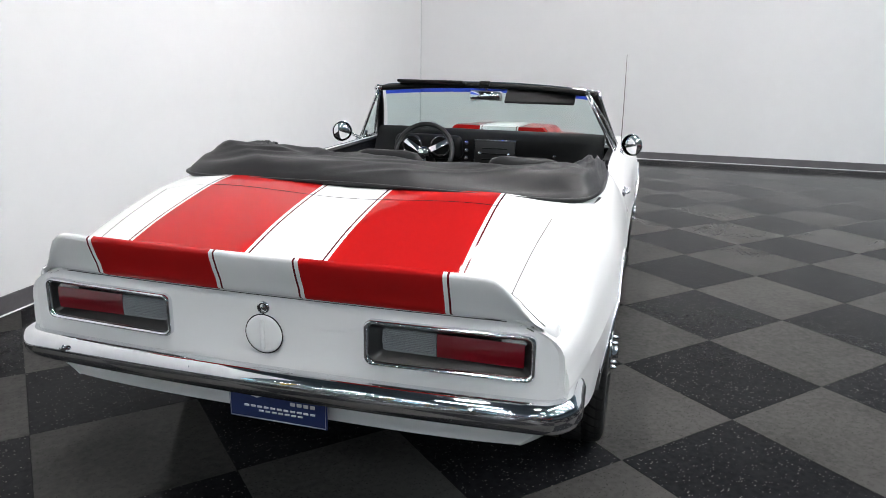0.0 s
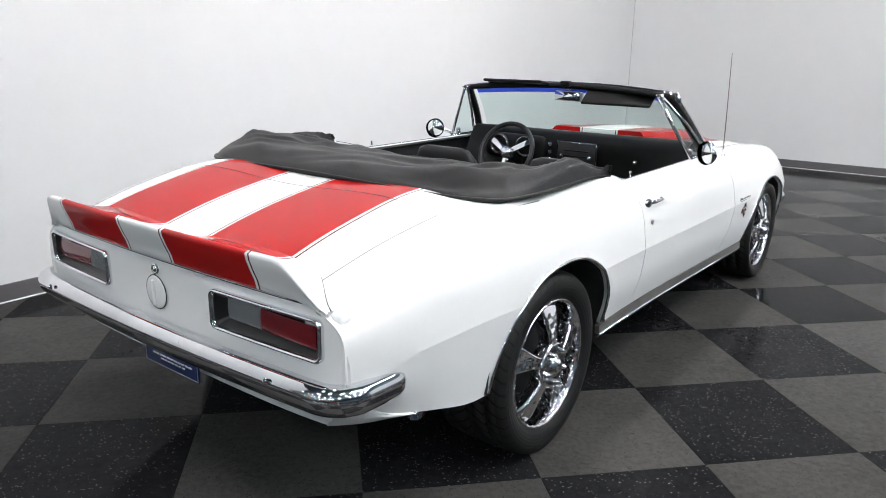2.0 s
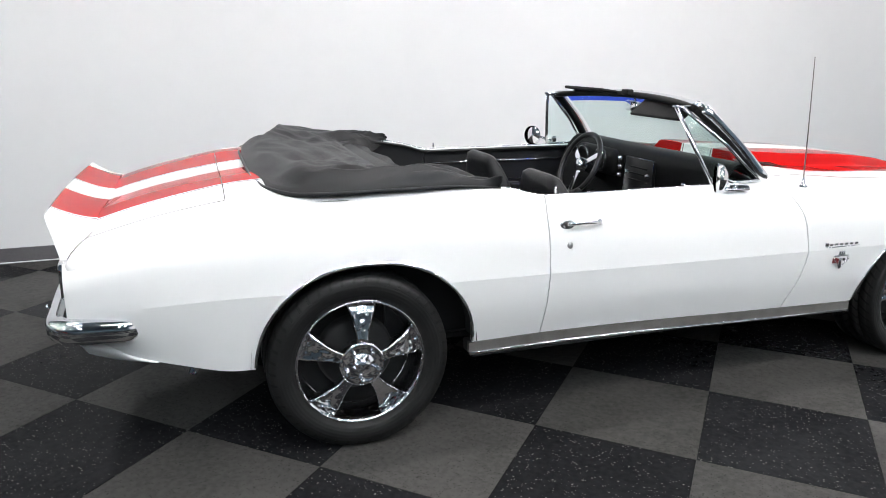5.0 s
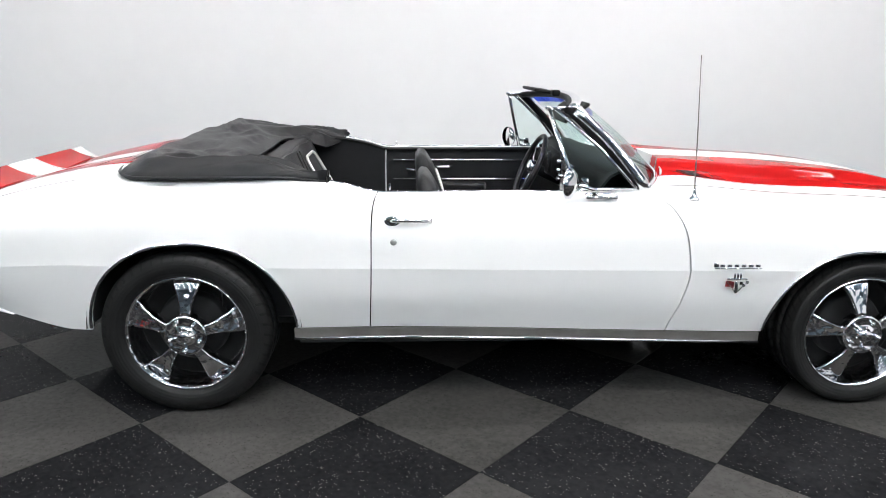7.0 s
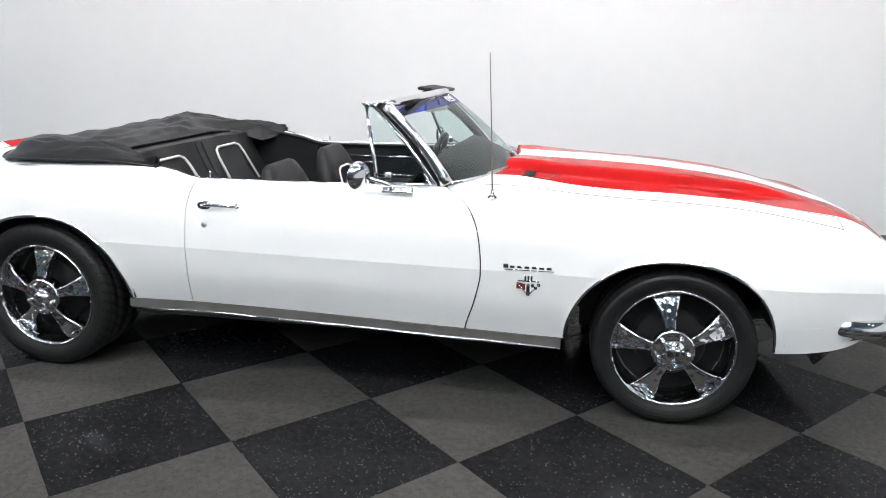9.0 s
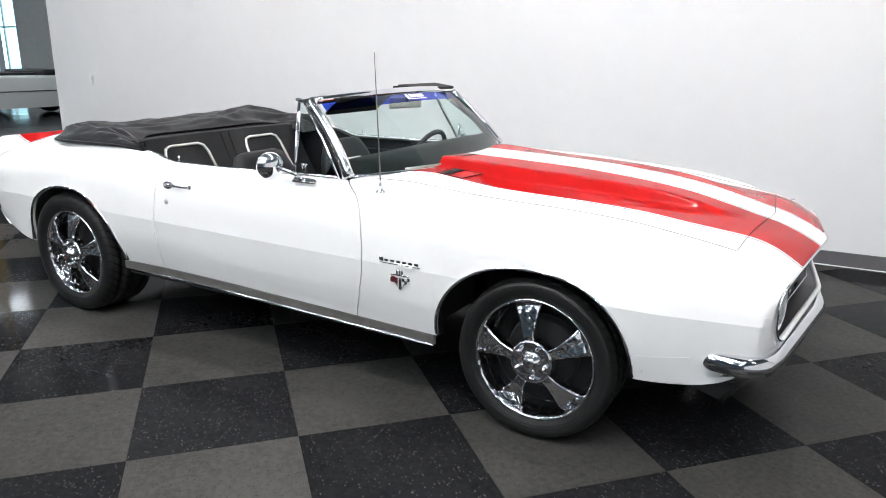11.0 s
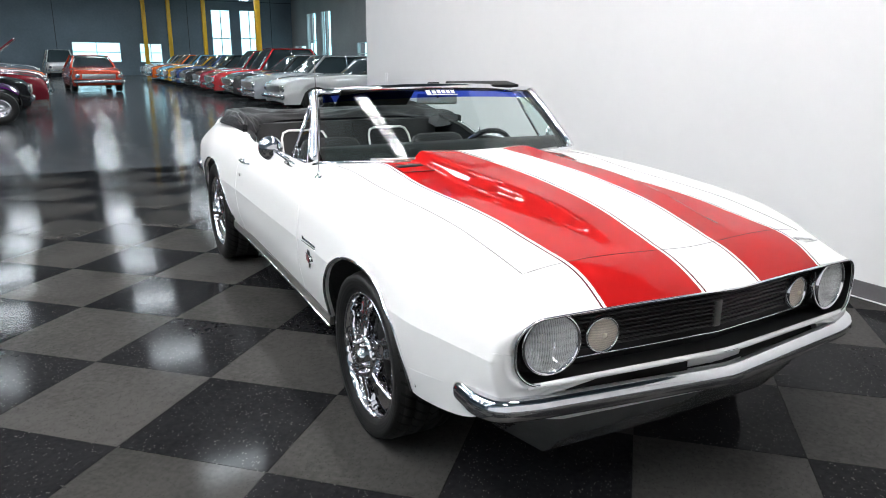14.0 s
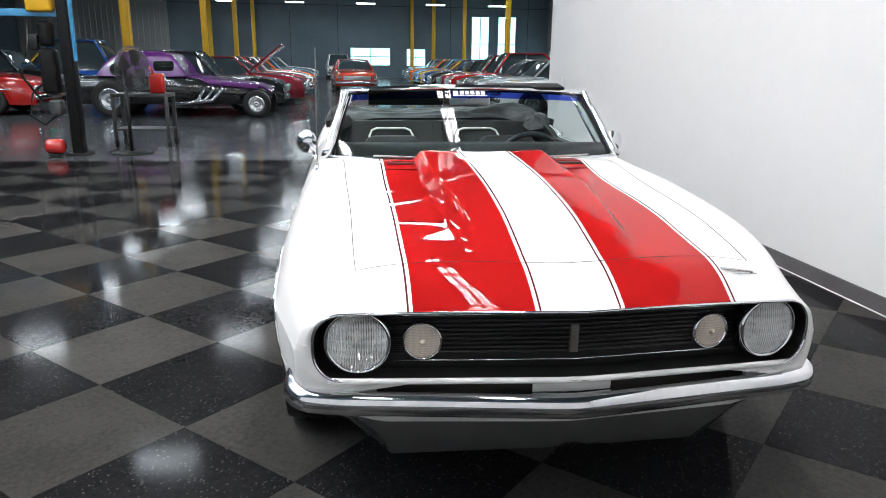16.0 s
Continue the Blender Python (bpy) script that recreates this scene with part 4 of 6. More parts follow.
for side in (1, -1):
    part("exhaust_tip", lathe([(0.024, -0.12), (0.027, 0.0), (0.024, 0.0), (0.022, -0.11)], 20, "Y", (side * 0.735, -1.955, 0.335), Matrix.Rotation(math.pi + side * 0.9, 4, "Z") @ Matrix.Rotation(-0.45, 4, "X")), chrome, car)

# ---- sills, mouldings, small fittings ----
for side in (1, -1):
    rocker = sheet(lambda a, b: (lambda y: (side * (XG(y) + 0.006 + 0.002 * b), y, ZG(y) - 0.002 - 0.038 * b))(-0.945 + 1.90 * a), 30, 3, 0.02, (side, 0, 0))
    part("rocker_trim", rocker, silver_trim, car, "brushed silver sill trim")
    part("rocker_bead", tube([(side * (XG(y) + 0.008), y, ZG(y) - 0.043) for y in (-0.945, -0.5, 0, 0.5, 0.955)], 0.007, 8), chrome, car, "bright lower sill bead")
    part("sill_edge", box((0.10, 1.86, 0.05), (side * 0.79, 0.0, 0.31), 0.01), bare_floor, car)
    for mid, half in ((-1.335, 0.403), (1.368, 0.402)):
        pts = []
        for y in arch_marks(mid, half * 0.9995):
            u = at_height(y, sill(y))
            p = skin(y, u, side)
            pts.append(p + Vector((side * 0.004, 0, 0.002)))
        part("arch_moulding", tube(pts, 0.006, 6), chrome, car, "thin chrome wheel-arch moulding")
    # script badge and winged emblem on the fender, as plain bars
    bx = lambda y, z: side * (abs(skin(y, at_height(y, z), side).x) + 0.003)
    script = part("fender_script", box((0.003, 0.020, 0.017), (bx(0.730, 0.622), 0.730, 0.622), 0.001), chrome, car, "small chrome script badge")
    for k in range(6):
        y = 0.755 + 0.0285 * k
        part("script_bar", box((0.003, 0.019, 0.010), (bx(y, 0.620), y, 0.620), 0.001), chrome, script)
    part("script_line", box((0.003, 0.19, 0.003), (bx(0.82, 0.609), 0.82, 0.6095)), chrome, script)
    emblem = part("fender_emblem", box((0.006, 0.014, 0.050), (bx(0.82, 0.53), 0.82, 0.530), 0.003), chrome, car, "chrome crossed-flags emblem, one flag red, one checkered")
    for way in (-1, 1):
        staff = [(bx(0.82, 0.506) + side * 0.002, 0.82, 0.506), (bx(0.82 + way * 0.042, 0.556) + side * 0.002, 0.82 + way * 0.042, 0.556)]
        part("flag_staff", tube(staff, 0.0024, 6), chrome, emblem)
        for i in range(3):
            for j in range(2):
                y, z = 0.82 + way * (0.017 + 0.0115 * i), 0.548 - 0.0125 * j - 0.004 * (i == 2) + 0.004 * i
                part("flag_patch", box((0.004, 0.0115, 0.0125), (bx(y, z) + side * 0.001, y, z), 0.0008), badge_red if way < 0 else (plate_white if (i + j) % 2 else black_plastic), emblem)
    part("emblem_base", box((0.005, 0.085, 0.006), (bx(0.82, 0.566), 0.82, 0.566), 0.002), chrome, emblem)
    for k in (-1, 0, 1):
        part("emblem_top", box((0.005, 0.008, 0.020), (bx(0.82, 0.578), 0.82 + 0.012 * k, 0.579), 0.002), chrome, emblem)
    # handle, lock
    hx = lambda y, z: skin(y, at_height(y, z), side).x
    hz = 0.797
    grip = [(-0.556, 0.016, 0.0), (-0.535, 0.024, 0.003), (-0.50, 0.028, 0.004), (-0.45, 0.027, 0.002), (-0.415, 0.018, -0.001), (-0.402, 0.008, -0.004)]
    handle = part("door_handle", tube([(hx(y, hz) + side * d, y, hz + z) for y, d, z in grip], [0.006, 0.0085, 0.0075, 0.0065, 0.006, 0.005], 10), chrome, car, "chrome pull-type door handle with an oval thumb button")
    base = lathe([(0.001, 0.007), (0.016, 0.008), (0.021, 0.010), (0.025, 0.007), (0.026, 0.0)], 24, "X")
    bmesh.ops.transform(base, matrix=Matrix.Translation((hx(-0.550, hz), -0.550, hz - 0.004)) @ Matrix.Rotation(0 if side > 0 else math.pi, 4, "Z") @ Matrix.Diagonal((1, 1.25, 0.78, 1)), verts=base.verts)
    part("handle_base", base, chrome, handle)
    button = lathe([(0.001, 0.013), (0.009, 0.012), (0.013, 0.008)], 20, "X")
    bmesh.ops.transform(button, matrix=Matrix.Translation((hx(-0.550, hz), -0.550, hz - 0.006)) @ Matrix.Rotation(0 if side > 0 else math.pi, 4, "Z"), verts=button.verts)
    part("thumb_button", button, satin_black, handle)
    part("handle_foot", lathe([(0.001, 0.008), (0.008, 0.008), (0.012, 0.0)], 16, "X", (hx(-0.405, hz), -0.405, hz - 0.004), Matrix.Rotation(0 if side > 0 else math.pi, 4, "Z")), chrome, handle)
    part("door_lock", lathe([(0.001, 0.006), (0.009, 0.006), (0.012, 0.002), (0.013, 0.0)], 18, "X", (hx(-0.545, 0.715), -0.545, 0.715), Matrix.Rotation(0 if side > 0 else math.pi, 4, "Z")), rough_metal, car)
    # mirror on the door
    base = part("door_mirror", lathe([(0.001, -0.035), (0.035, -0.030), (0.057, -0.012), (0.062, 0.004), (0.058, 0.008)], 28, "Y", (side * 0.862, 0.130, 0.942), Matrix.Rotation(math.pi - side * 0.47, 4, "Z")), chrome, car, "round chrome door mirror")
    part("mirror_glass", lathe([(0.0005, 0.0), (0.057, 0.0), (0.057, -0.004)], 28, "Y", (side * 0.8588, 0.1238, 0.942), Matrix.Rotation(math.pi - side * 0.47, 4, "Z")), mirror, base)
    part("mirror_stem", tube([(side * 0.805, 0.255, 0.895), (side * 0.825, 0.235, 0.912), (side * 0.85, 0.175, 0.935)], [0.011, 0.009, 0.008], 10), chrome, base)
    part("mirror_foot", box((0.030, 0.13, 0.014), (side * 0.808, 0.275, 0.884), 0.006, Matrix.Rotation(radians(side * 35), 4, 'Y')), chrome, base)
antenna = part("antenna", tube([(0.785, 0.657, 0.868), (0.783, 0.648, 1.10), (0.779, 0.632, 1.424)], [0.0032, 0.0026, 0.0018], 8), silver_trim, car, "thin whip radio antenna on the fender")
part("antenna_base", lathe([(0.022, 0.0), (0.020, 0.006), (0.009, 0.012), (0.006, 0.035), (0.003, 0.045)], 18, at=(0.785, 0.657, 0.868)), chrome, antenna)


# ---- wheels ----
def wheel(y, radius, width, x_out, side):
    """One road wheel: tyre with tread, chrome five-spoke rim, hub and lug nuts."""
    top = part("wheel", lathe([(0.221, -0.045), (0.224, -0.018), (0.228, -0.004), (0.233, 0.003), (0.238, 0.003), (0.240, -0.006), (0.236, -0.03)], 60), wheel_chrome, car, "chrome five-spoke wheel with wide black tyre")
    part("rim_barrel", lathe([(0.222, -0.04), (0.216, -0.06), (0.212, -width * 0.6), (0.222, -width + 0.01)], 60), wheel_chrome, top)
    # Black dish, and the drum in its black, stand in for shade behind spokes.
    part("rim_shade_dish", lathe([(0.07, -0.13), (0.20, -0.14), (0.212, -0.12)], 48), gap_black, top)
    r = radius
    bulge = [(0.232, -0.012), (0.245, 0.004), (0.262, 0.013), (0.285, 0.017), (0.303, 0.015), (r - 0.012, 0.006), (r - 0.004, -0.008), (r - 0.001, -0.022), (r - 0.001, -0.050), (r - 0.009, -0.052), (r - 0.009, -0.060), (r, -0.062), (r, -width / 2 + 0.010), (r - 0.009, -width / 2 + 0.008), (r - 0.009, -width / 2 - 0.008), (r, -width / 2 - 0.010), (r, -width + 0.062), (r - 0.009, -width + 0.060), (r - 0.009, -width + 0.052), (r - 0.001, -width + 0.050), (r - 0.004, -width + 0.02), (r - 0.02, -width), (0.28, -width - 0.012), (0.24, -width)]
    tyre = part("tyre", lathe(bulge, 72), tyre_rubber, top, "black low-profile tyre")
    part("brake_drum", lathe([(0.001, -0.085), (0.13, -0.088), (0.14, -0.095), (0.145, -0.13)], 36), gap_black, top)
    for k in range(5):
        a = 2 * math.pi * k / 5 + math.pi
        spoke = bmesh.new()
        rows = []
        for rr, w, h, dip in ((0.040, 0.030, 0.012, 0.000), (0.062, 0.024, 0.014, 0.002), (0.085, 0.021, 0.013, 0.004), (0.11, 0.023, 0.009, 0.007), (0.135, 0.029, 0.004, 0.010), (0.16, 0.037, -0.002, 0.013), (0.182, 0.045, -0.008, 0.013), (0.198, 0.051, -0.014, 0.010), (0.212, 0.056, -0.024, 0.005), (0.226, 0.060, -0.040, 0.002)):
            rows.append([spoke.verts.new(p) for p in ((rr, -w * 0.90, h - 0.055), (rr, -w, h - 0.012), (rr, -w * 0.90, h - 0.001), (rr, -w * 0.74, h), (rr, 0, h - dip), (rr, w * 0.74, h), (rr, w * 0.90, h - 0.001), (rr, w, h - 0.012), (rr, w * 0.90, h - 0.055))])
        for p, q in zip(rows, rows[1:]):
            for i in range(8):
                spoke.faces.new((p[i], q[i], q[i + 1], p[i + 1]))
        bmesh.ops.recalc_face_normals(spoke, faces=spoke.faces)
        bmesh.ops.transform(spoke, matrix=Matrix.Rotation(a, 4, "Z"), verts=spoke.verts)
        part("spoke", spoke, wheel_chrome, top)
        b = a + math.pi / 5
        part("lug_nut", lathe([(0.001, 0.040), (0.006, 0.038), (0.0095, 0.031), (0.0105, 0.0)], 6, at=(0.059 * math.cos(b), 0.059 * math.sin(b), 0)), wheel_chrome, top)
    part("hub", lathe([(0.001, 0.044), (0.018, 0.042), (0.026, 0.037), (0.031, 0.026), (0.036, 0.019), (0.046, 0.0165), (0.068, 0.0165), (0.076, 0.020), (0.081, 0.018), (0.084, 0.010), (0.085, -0.03)], 40), wheel_chrome, top)
    return top


def place_wheel(y, radius, width, x_out, side, spin):
    w = wheel(y, radius, width, x_out, side)
    w.matrix_world = Matrix.Translation((side * x_out, y, radius)) @ Matrix.Rotation(radians(90 * side), 4, "Y") @ Matrix.Rotation(radians(spin), 4, "Z")
    return w


for side in (1, -1):
    place_wheel(REAR_HUB, REAR_R, 0.27, 0.864, side, -3)
    place_wheel(FRONT_HUB, FRONT_R, 0.235, 0.864, side, 10)


# ---- windscreen ----
def screen(a, b):
    """The windscreen's face: a across, b from the cowl up to the header."""
    t = 2 * a - 1
    low = Vector((0.735 * t, 0.48 + 0.21 * (1 - t * t), 0.905))
    high = Vector((0.635 * t, 0.205 + 0.105 * (1 - t * t), 1.205 + 0.027 * (1 - t * t)))
    p = low.lerp(high, b)
    p.y += 0.02 * math.sin(math.pi * b)
    return p


glass_pane = part("windshield", sheet(lambda a, b: screen(0.02 + 0.96 * a, 0.02 + 0.85 * b), 40, 16, 0.0, (0, 1, 0.5)), pane_glass, car, "tinted windshield with a blue sun band")
part("sun_band", sheet(lambda a, b: screen(0.02 + 0.96 * a, 0.87 + 0.11 * b), 40, 4, 0.0, (0, 1, 0.5)), band_glass, glass_pane, "blue tinted band")
for side in (1, -1):
    a = 1.0 if side > 0 else 0.0
    pil = [screen(a, k / 10) + Vector((side * 0.012, -0.012, 0)) for k in range(11)]
    part("windshield_pillar", tube(pil, [0.028, 0.026, 0.025, 0.024, 0.023, 0.022, 0.022, 0.022, 0.023, 0.024, 0.026], 12), chrome, car, "chrome windshield pillar")
    part("pillar_lining", tube([p + Vector((-side * 0.012, -0.022, 0)) for p in pil], 0.022, 8), black_plastic, car)
part("windshield_header", tube([screen(k / 24, 1.0) + Vector((0, -0.022, 0.006)) for k in range(25)], 0.024, 10, flat=0.75), chrome, car, "chrome windshield header")
part("header_lining", tube([screen(k / 24, 1.0) + Vector((0, -0.046, 0.0)) for k in range(25)], 0.016, 8), black_plastic, car)
part("cowl_seal", tube([screen(k / 24, 0.0) for k in range(25)], 0.012, 8), chrome, car)
part("cowl_panel", sheet(lambda a, b: (lambda x: (x, 0.47 + 0.245 * (1 - (x / 0.74) ** 2) * b, 0.872 + 0.012 * (1 - (x / 0.74) ** 2)))(-0.74 + 1.48 * a), 30, 4, 0.0, (0, 0, 1)), black_plastic, car)

for side in (1, -1):
    foot, top, nose = Vector((side * 0.765, 0.182, 0.898)), Vector((side * 0.605, 0.090, 1.207)), Vector((side * 0.765, 0.425, 0.905))
    vent = part("vent_window", sheet(lambda a, b: foot.lerp(top, b).lerp(nose.lerp(top + Vector((side * 0.01, 0.04, 0)), b), a), 6, 6, 0.0, (side, 0, 0)), vent_glass, car, "triangular vent window in a chrome frame")
    part("vent_post", tube([foot, foot.lerp(top, 0.5) + Vector((0, -0.002, 0)), top], 0.0095, 8), chrome, vent, "chrome vent window post")
    part("vent_rail", tube([foot, nose], 0.008, 8), chrome, vent)
    part("vent_front", tube([nose, nose.lerp(top, 0.5) + Vector((side * 0.012, 0.035, 0)), top + Vector((side * 0.004, 0.03, 0.0))], 0.008, 8), chrome, vent)
    part("vent_top", tube([top, top + Vector((side * 0.006, 0.075, 0.004))], 0.009, 8), chrome, vent)
    part("vent_latch", box((0.02, 0.03, 0.035), foot.lerp(nose, 0.16) + Vector((-side * 0.02, 0, 0.03)), 0.006), chrome, vent)
    part("vent_cap", box((0.02, 0.03, 0.014), top + Vector((0, -0.005, 0.006)), 0.006), chrome, vent)

# cowl vents at the back of the stripes
def on_top(s0, x):
    """The point of the bonnet at station s0 and half-width x."""
    lo, hi = 0.0, 1.0
    for _ in range(24):
        mid = (lo + hi) / 2
        if skin(s0, mid).x < abs(x):
            lo = mid
        else:
            hi = mid
    p = skin(s0, lo)
    return Vector((math.copysign(p.x, x), p.y, p.z))


for side in (1, -1):
    rim = [on_top(0.745, side * 0.335), on_top(0.895, side * 0.330), on_top(0.865, side * 0.470), on_top(0.745, side * 0.472)]
    well = part("vent_panel", sheet(lambda a, b: rim[0].lerp(rim[3], a).lerp(rim[1].lerp(rim[2], a), b) + Vector((0, 0, 0.0025)), 4, 2, 0.004, (0, 0, 1)), red_paint, hood, "red slotted vent panel")
    part("vent_rim", tube([p + Vector((0, 0, 0.003)) for p in rim], 0.0016, 5, closed=True), gap_black, hood)
    for k in range(13):
        x = side * (0.345 + 0.0095 * k)
        p = on_top(0.782, x)
        part("cowl_slot", box((0.0052, 0.046, 0.004), (p.x, p.y, p.z + 0.0035), 0.0, Matrix.Rotation(radians(-2), 4, "X")), gap_black, well)
def script_at(x, y):
    return (x, y, on_top(y + arrow(x) * 0.9, x).z + 0.004)


script = part("hood_script", box((0.022, 0.022, 0.004), script_at(-0.495, 2.105), 0.001), chrome, car, "small chrome script badge on the nose")
for k in range(6):
    part("script_bar", box((0.011, 0.014, 0.005), script_at(-0.515 - 0.0145 * k, 2.103 - 0.0015 * k), 0.001), chrome, script)
part("script_line", box((0.085, 0.003, 0.004), script_at(-0.555, 2.115), 0.001), chrome, script)


# ---- cabin ----
def puff(size, at, bevel, turn=None, segments=4):
    return box(size, at, bevel, turn, None, segments)


part("cabin_floor", box((1.46, 1.75, 0.03), (0, -0.30, 0.345), 0.01), carpet, car, "black carpet")
part("transmission_tunnel", puff((0.24, 1.4, 0.16), (0, -0.25, 0.41), 0.06), carpet, car)
part("firewall", box((1.46, 0.03, 0.55), (0, 0.62, 0.60), 0.01), black_plastic, car)
for side in (1, -1):
    lining = sheet(lambda a, b: (lambda y: (side * (0.745 - 0.015 * math.sin(math.pi * b)), y, ZC(y) - 0.012 - (ZC(y) - 0.38) * b))(-0.62 + 1.16 * a), 24, 10, 0.02, (-side, 0, 0))
    door_card = part("door_panel", lining, seat_vinyl, car, "black vinyl door panel with a bright strip")
    part("panel_strip", tube([(side * 0.722, y, 0.815) for y in (-0.58, -0.2, 0.2, 0.5)], 0.004, 6), chrome, door_card)
    part("panel_strip", tube([(side * 0.722, y, 0.70) for y in (-0.58, -0.2, 0.2, 0.5)], 0.003, 6), chrome, door_card)
    part("armrest", puff((0.06, 0.36, 0.05), (side * 0.70, -0.20, 0.66), 0.02), seat_vinyl, door_card)
    part("door_pull", box((0.012, 0.075, 0.014), (side * 0.716, -0.28, 0.775), 0.004), chrome, door_card)
    part("window_crank", tube([(side * 0.71, -0.42, 0.745), (side * 0.695, -0.44, 0.755), (side * 0.69, -0.50, 0.765)], 0.008, 8), chrome, door_card)
    part("belt_cap", sheet(lambda a, b: (lambda y: (side * (0.770 - 0.047 * b), y, ZC(y) - 0.001 - 0.006 * b))(-1.0 + 1.44 * a), 40, 2, 0.012, (0, 0, 1)), black_plastic, car, "black door-top capping")
    part("belt_moulding", tube([skin(y, 1.82, side) + Vector((side * 0.002, 0, 0.002)) for y in spaced([-1.0, -0.6, 0.44], 0.06)], 0.0028, 6), chrome, car, "bright belt moulding")
    back = sheet(lambda a, b: (lambda y: (side * 0.735, y, ZC(y) - 0.012 - (ZC(y) - 0.38) * b))(-1.25 + 0.62 * a), 14, 8, 0.02, (-side, 0, 0))
    part("quarter_trim", back, seat_vinyl, car, "black vinyl rear side panel")
    part("lock_pin", tube([(side * 0.765, -0.56, 0.90), (side * 0.765, -0.56, 0.925)], 0.0045, 8), chrome, car)

# dashboard
def dash_point(a, b):
    """The padded dashboard, its front edge kept inside the windscreen."""
    x, k = -0.70 + 1.40 * a, round(b * 8)
    y = (0.66, 0.56, 0.44, 0.36, 0.315, 0.305, 0.315, 0.345, 0.36)[k] + 0.03 * (x / 0.74) ** 2
    limit = 0.455 + 0.205 * (1 - (x / 0.735) ** 2) - 0.035 * k
    return (x, min(y, limit), (0.900, 0.935, 0.960, 0.966, 0.948, 0.905, 0.84, 0.74, 0.66)[k])


dash = part("dashboard", sheet(dash_point, 40, 8, 0.01, (0, -0.5, 0.8)), black_plastic, car, "black padded dashboard")
part("instrument_hood", puff((0.44, 0.12, 0.15), (-0.36, 0.33, 0.855), 0.045), black_plastic, dash)
for x, r in ((-0.455, 0.062), (-0.275, 0.062)):
    part("gauge", lathe([(0.001, -0.005), (r * 0.86, -0.004), (r * 0.9, 0.008), (r, 0.008), (r * 1.02, -0.01)], 30, "Y", (x, 0.268, 0.862), Matrix.Rotation(math.pi, 4, "Z")), satin_black, dash, "round black gauge")
    part("gauge_ring", tube([(x + r * 0.95 * math.cos(k * 0.2618), 0.259, 0.862 + r * 0.95 * math.sin(k * 0.2618)) for k in range(24)], 0.0022, 5, closed=True), chrome, dash)
for x, z in ((-0.115, 0.89), (-0.115, 0.845), (-0.115, 0.80)):
    part("dash_knob", lathe([(0.001, 0.022), (0.012, 0.02), (0.013, 0.0)], 14, "Y", (x, 0.305, z), Matrix.Rotation(math.pi, 4, "Z")), chrome, dash)
stack = part("radio_panel", box((0.25, 0.02, 0.22), (0.06, 0.306, 0.80), 0.006), satin_black, dash, "black radio and heater panel in a bright frame")
part("panel_frame", tube([(0.06 + sx * 0.127, 0.296, 0.80 + sz * 0.112) for sx, sz in ((-1, -1), (1, -1), (1, 1), (-1, 1))], 0.004, 6, closed=True), chrome, stack)
for z in (0.862, 0.83, 0.795):
    part("control_slot", box((0.16, 0.006, 0.008), (0.06, 0.294, z), 0.002), black_plastic, stack)
for x in (-0.03, 0.15):
    part("radio_knob", lathe([(0.001, 0.02), (0.011, 0.018), (0.012, 0.0)], 14, "Y", (x, 0.296, 0.83), Matrix.Rotation(math.pi, 4, "Z")), chrome, stack)
part("glovebox_knob", lathe([(0.001, 0.016), (0.012, 0.014), (0.013, 0.0)], 14, "Y", (0.42, 0.312, 0.83), Matrix.Rotation(math.pi, 4, "Z")), chrome, dash)
console = part("console", puff((0.22, 0.85, 0.13), (0, -0.12, 0.52), 0.03), black_plastic, car, "black centre console")
shifter = part("shifter", tube([(0, 0.02, 0.58), (0, 0.0, 0.66), (0, -0.02, 0.72)], 0.007, 8), chrome, car, "chrome gear shifter")
part("shift_knob", lathe([(0.001, 0.05), (0.016, 0.04), (0.022, 0.022), (0.014, 0.0)], 16, at=(0, -0.022, 0.715)), black_plastic, shifter)
# steering wheel
turn = Matrix.Translation((-0.355, 0.185, 0.832)) @ Matrix.Rotation(radians(66), 4, "X")
wheel_rim = lathe([(0.178 + 0.0145 * math.cos(k * math.pi / 5), 0.0145 * math.sin(k * math.pi / 5)) for k in range(11)], 48)
bmesh.ops.transform(wheel_rim, matrix=turn, verts=wheel_rim.verts)
steering = part("steering_wheel", wheel_rim, satin_black, car, "black steering wheel with three chrome spokes")
for k in (0, 1, 2):
    arm = box((0.145, 0.034, 0.006), (0.095, 0, -0.012), 0.002)
    bmesh.ops.transform(arm, matrix=turn @ Matrix.Rotation(radians(-90 + 120 * k + (0 if k == 0 else 0)), 4, "Z"), verts=arm.verts)
    part("steering_spoke", arm, chrome, steering)
boss = lathe([(0.001, 0.022), (0.028, 0.018), (0.038, 0.004), (0.042, -0.03)], 24)
bmesh.ops.transform(boss, matrix=turn, verts=boss.verts)
part("horn_cap", boss, chrome, steering)
part("steering_column", tube([(-0.355, 0.205, 0.823), (-0.355, 0.40, 0.735)], 0.03, 12), black_plastic, car)


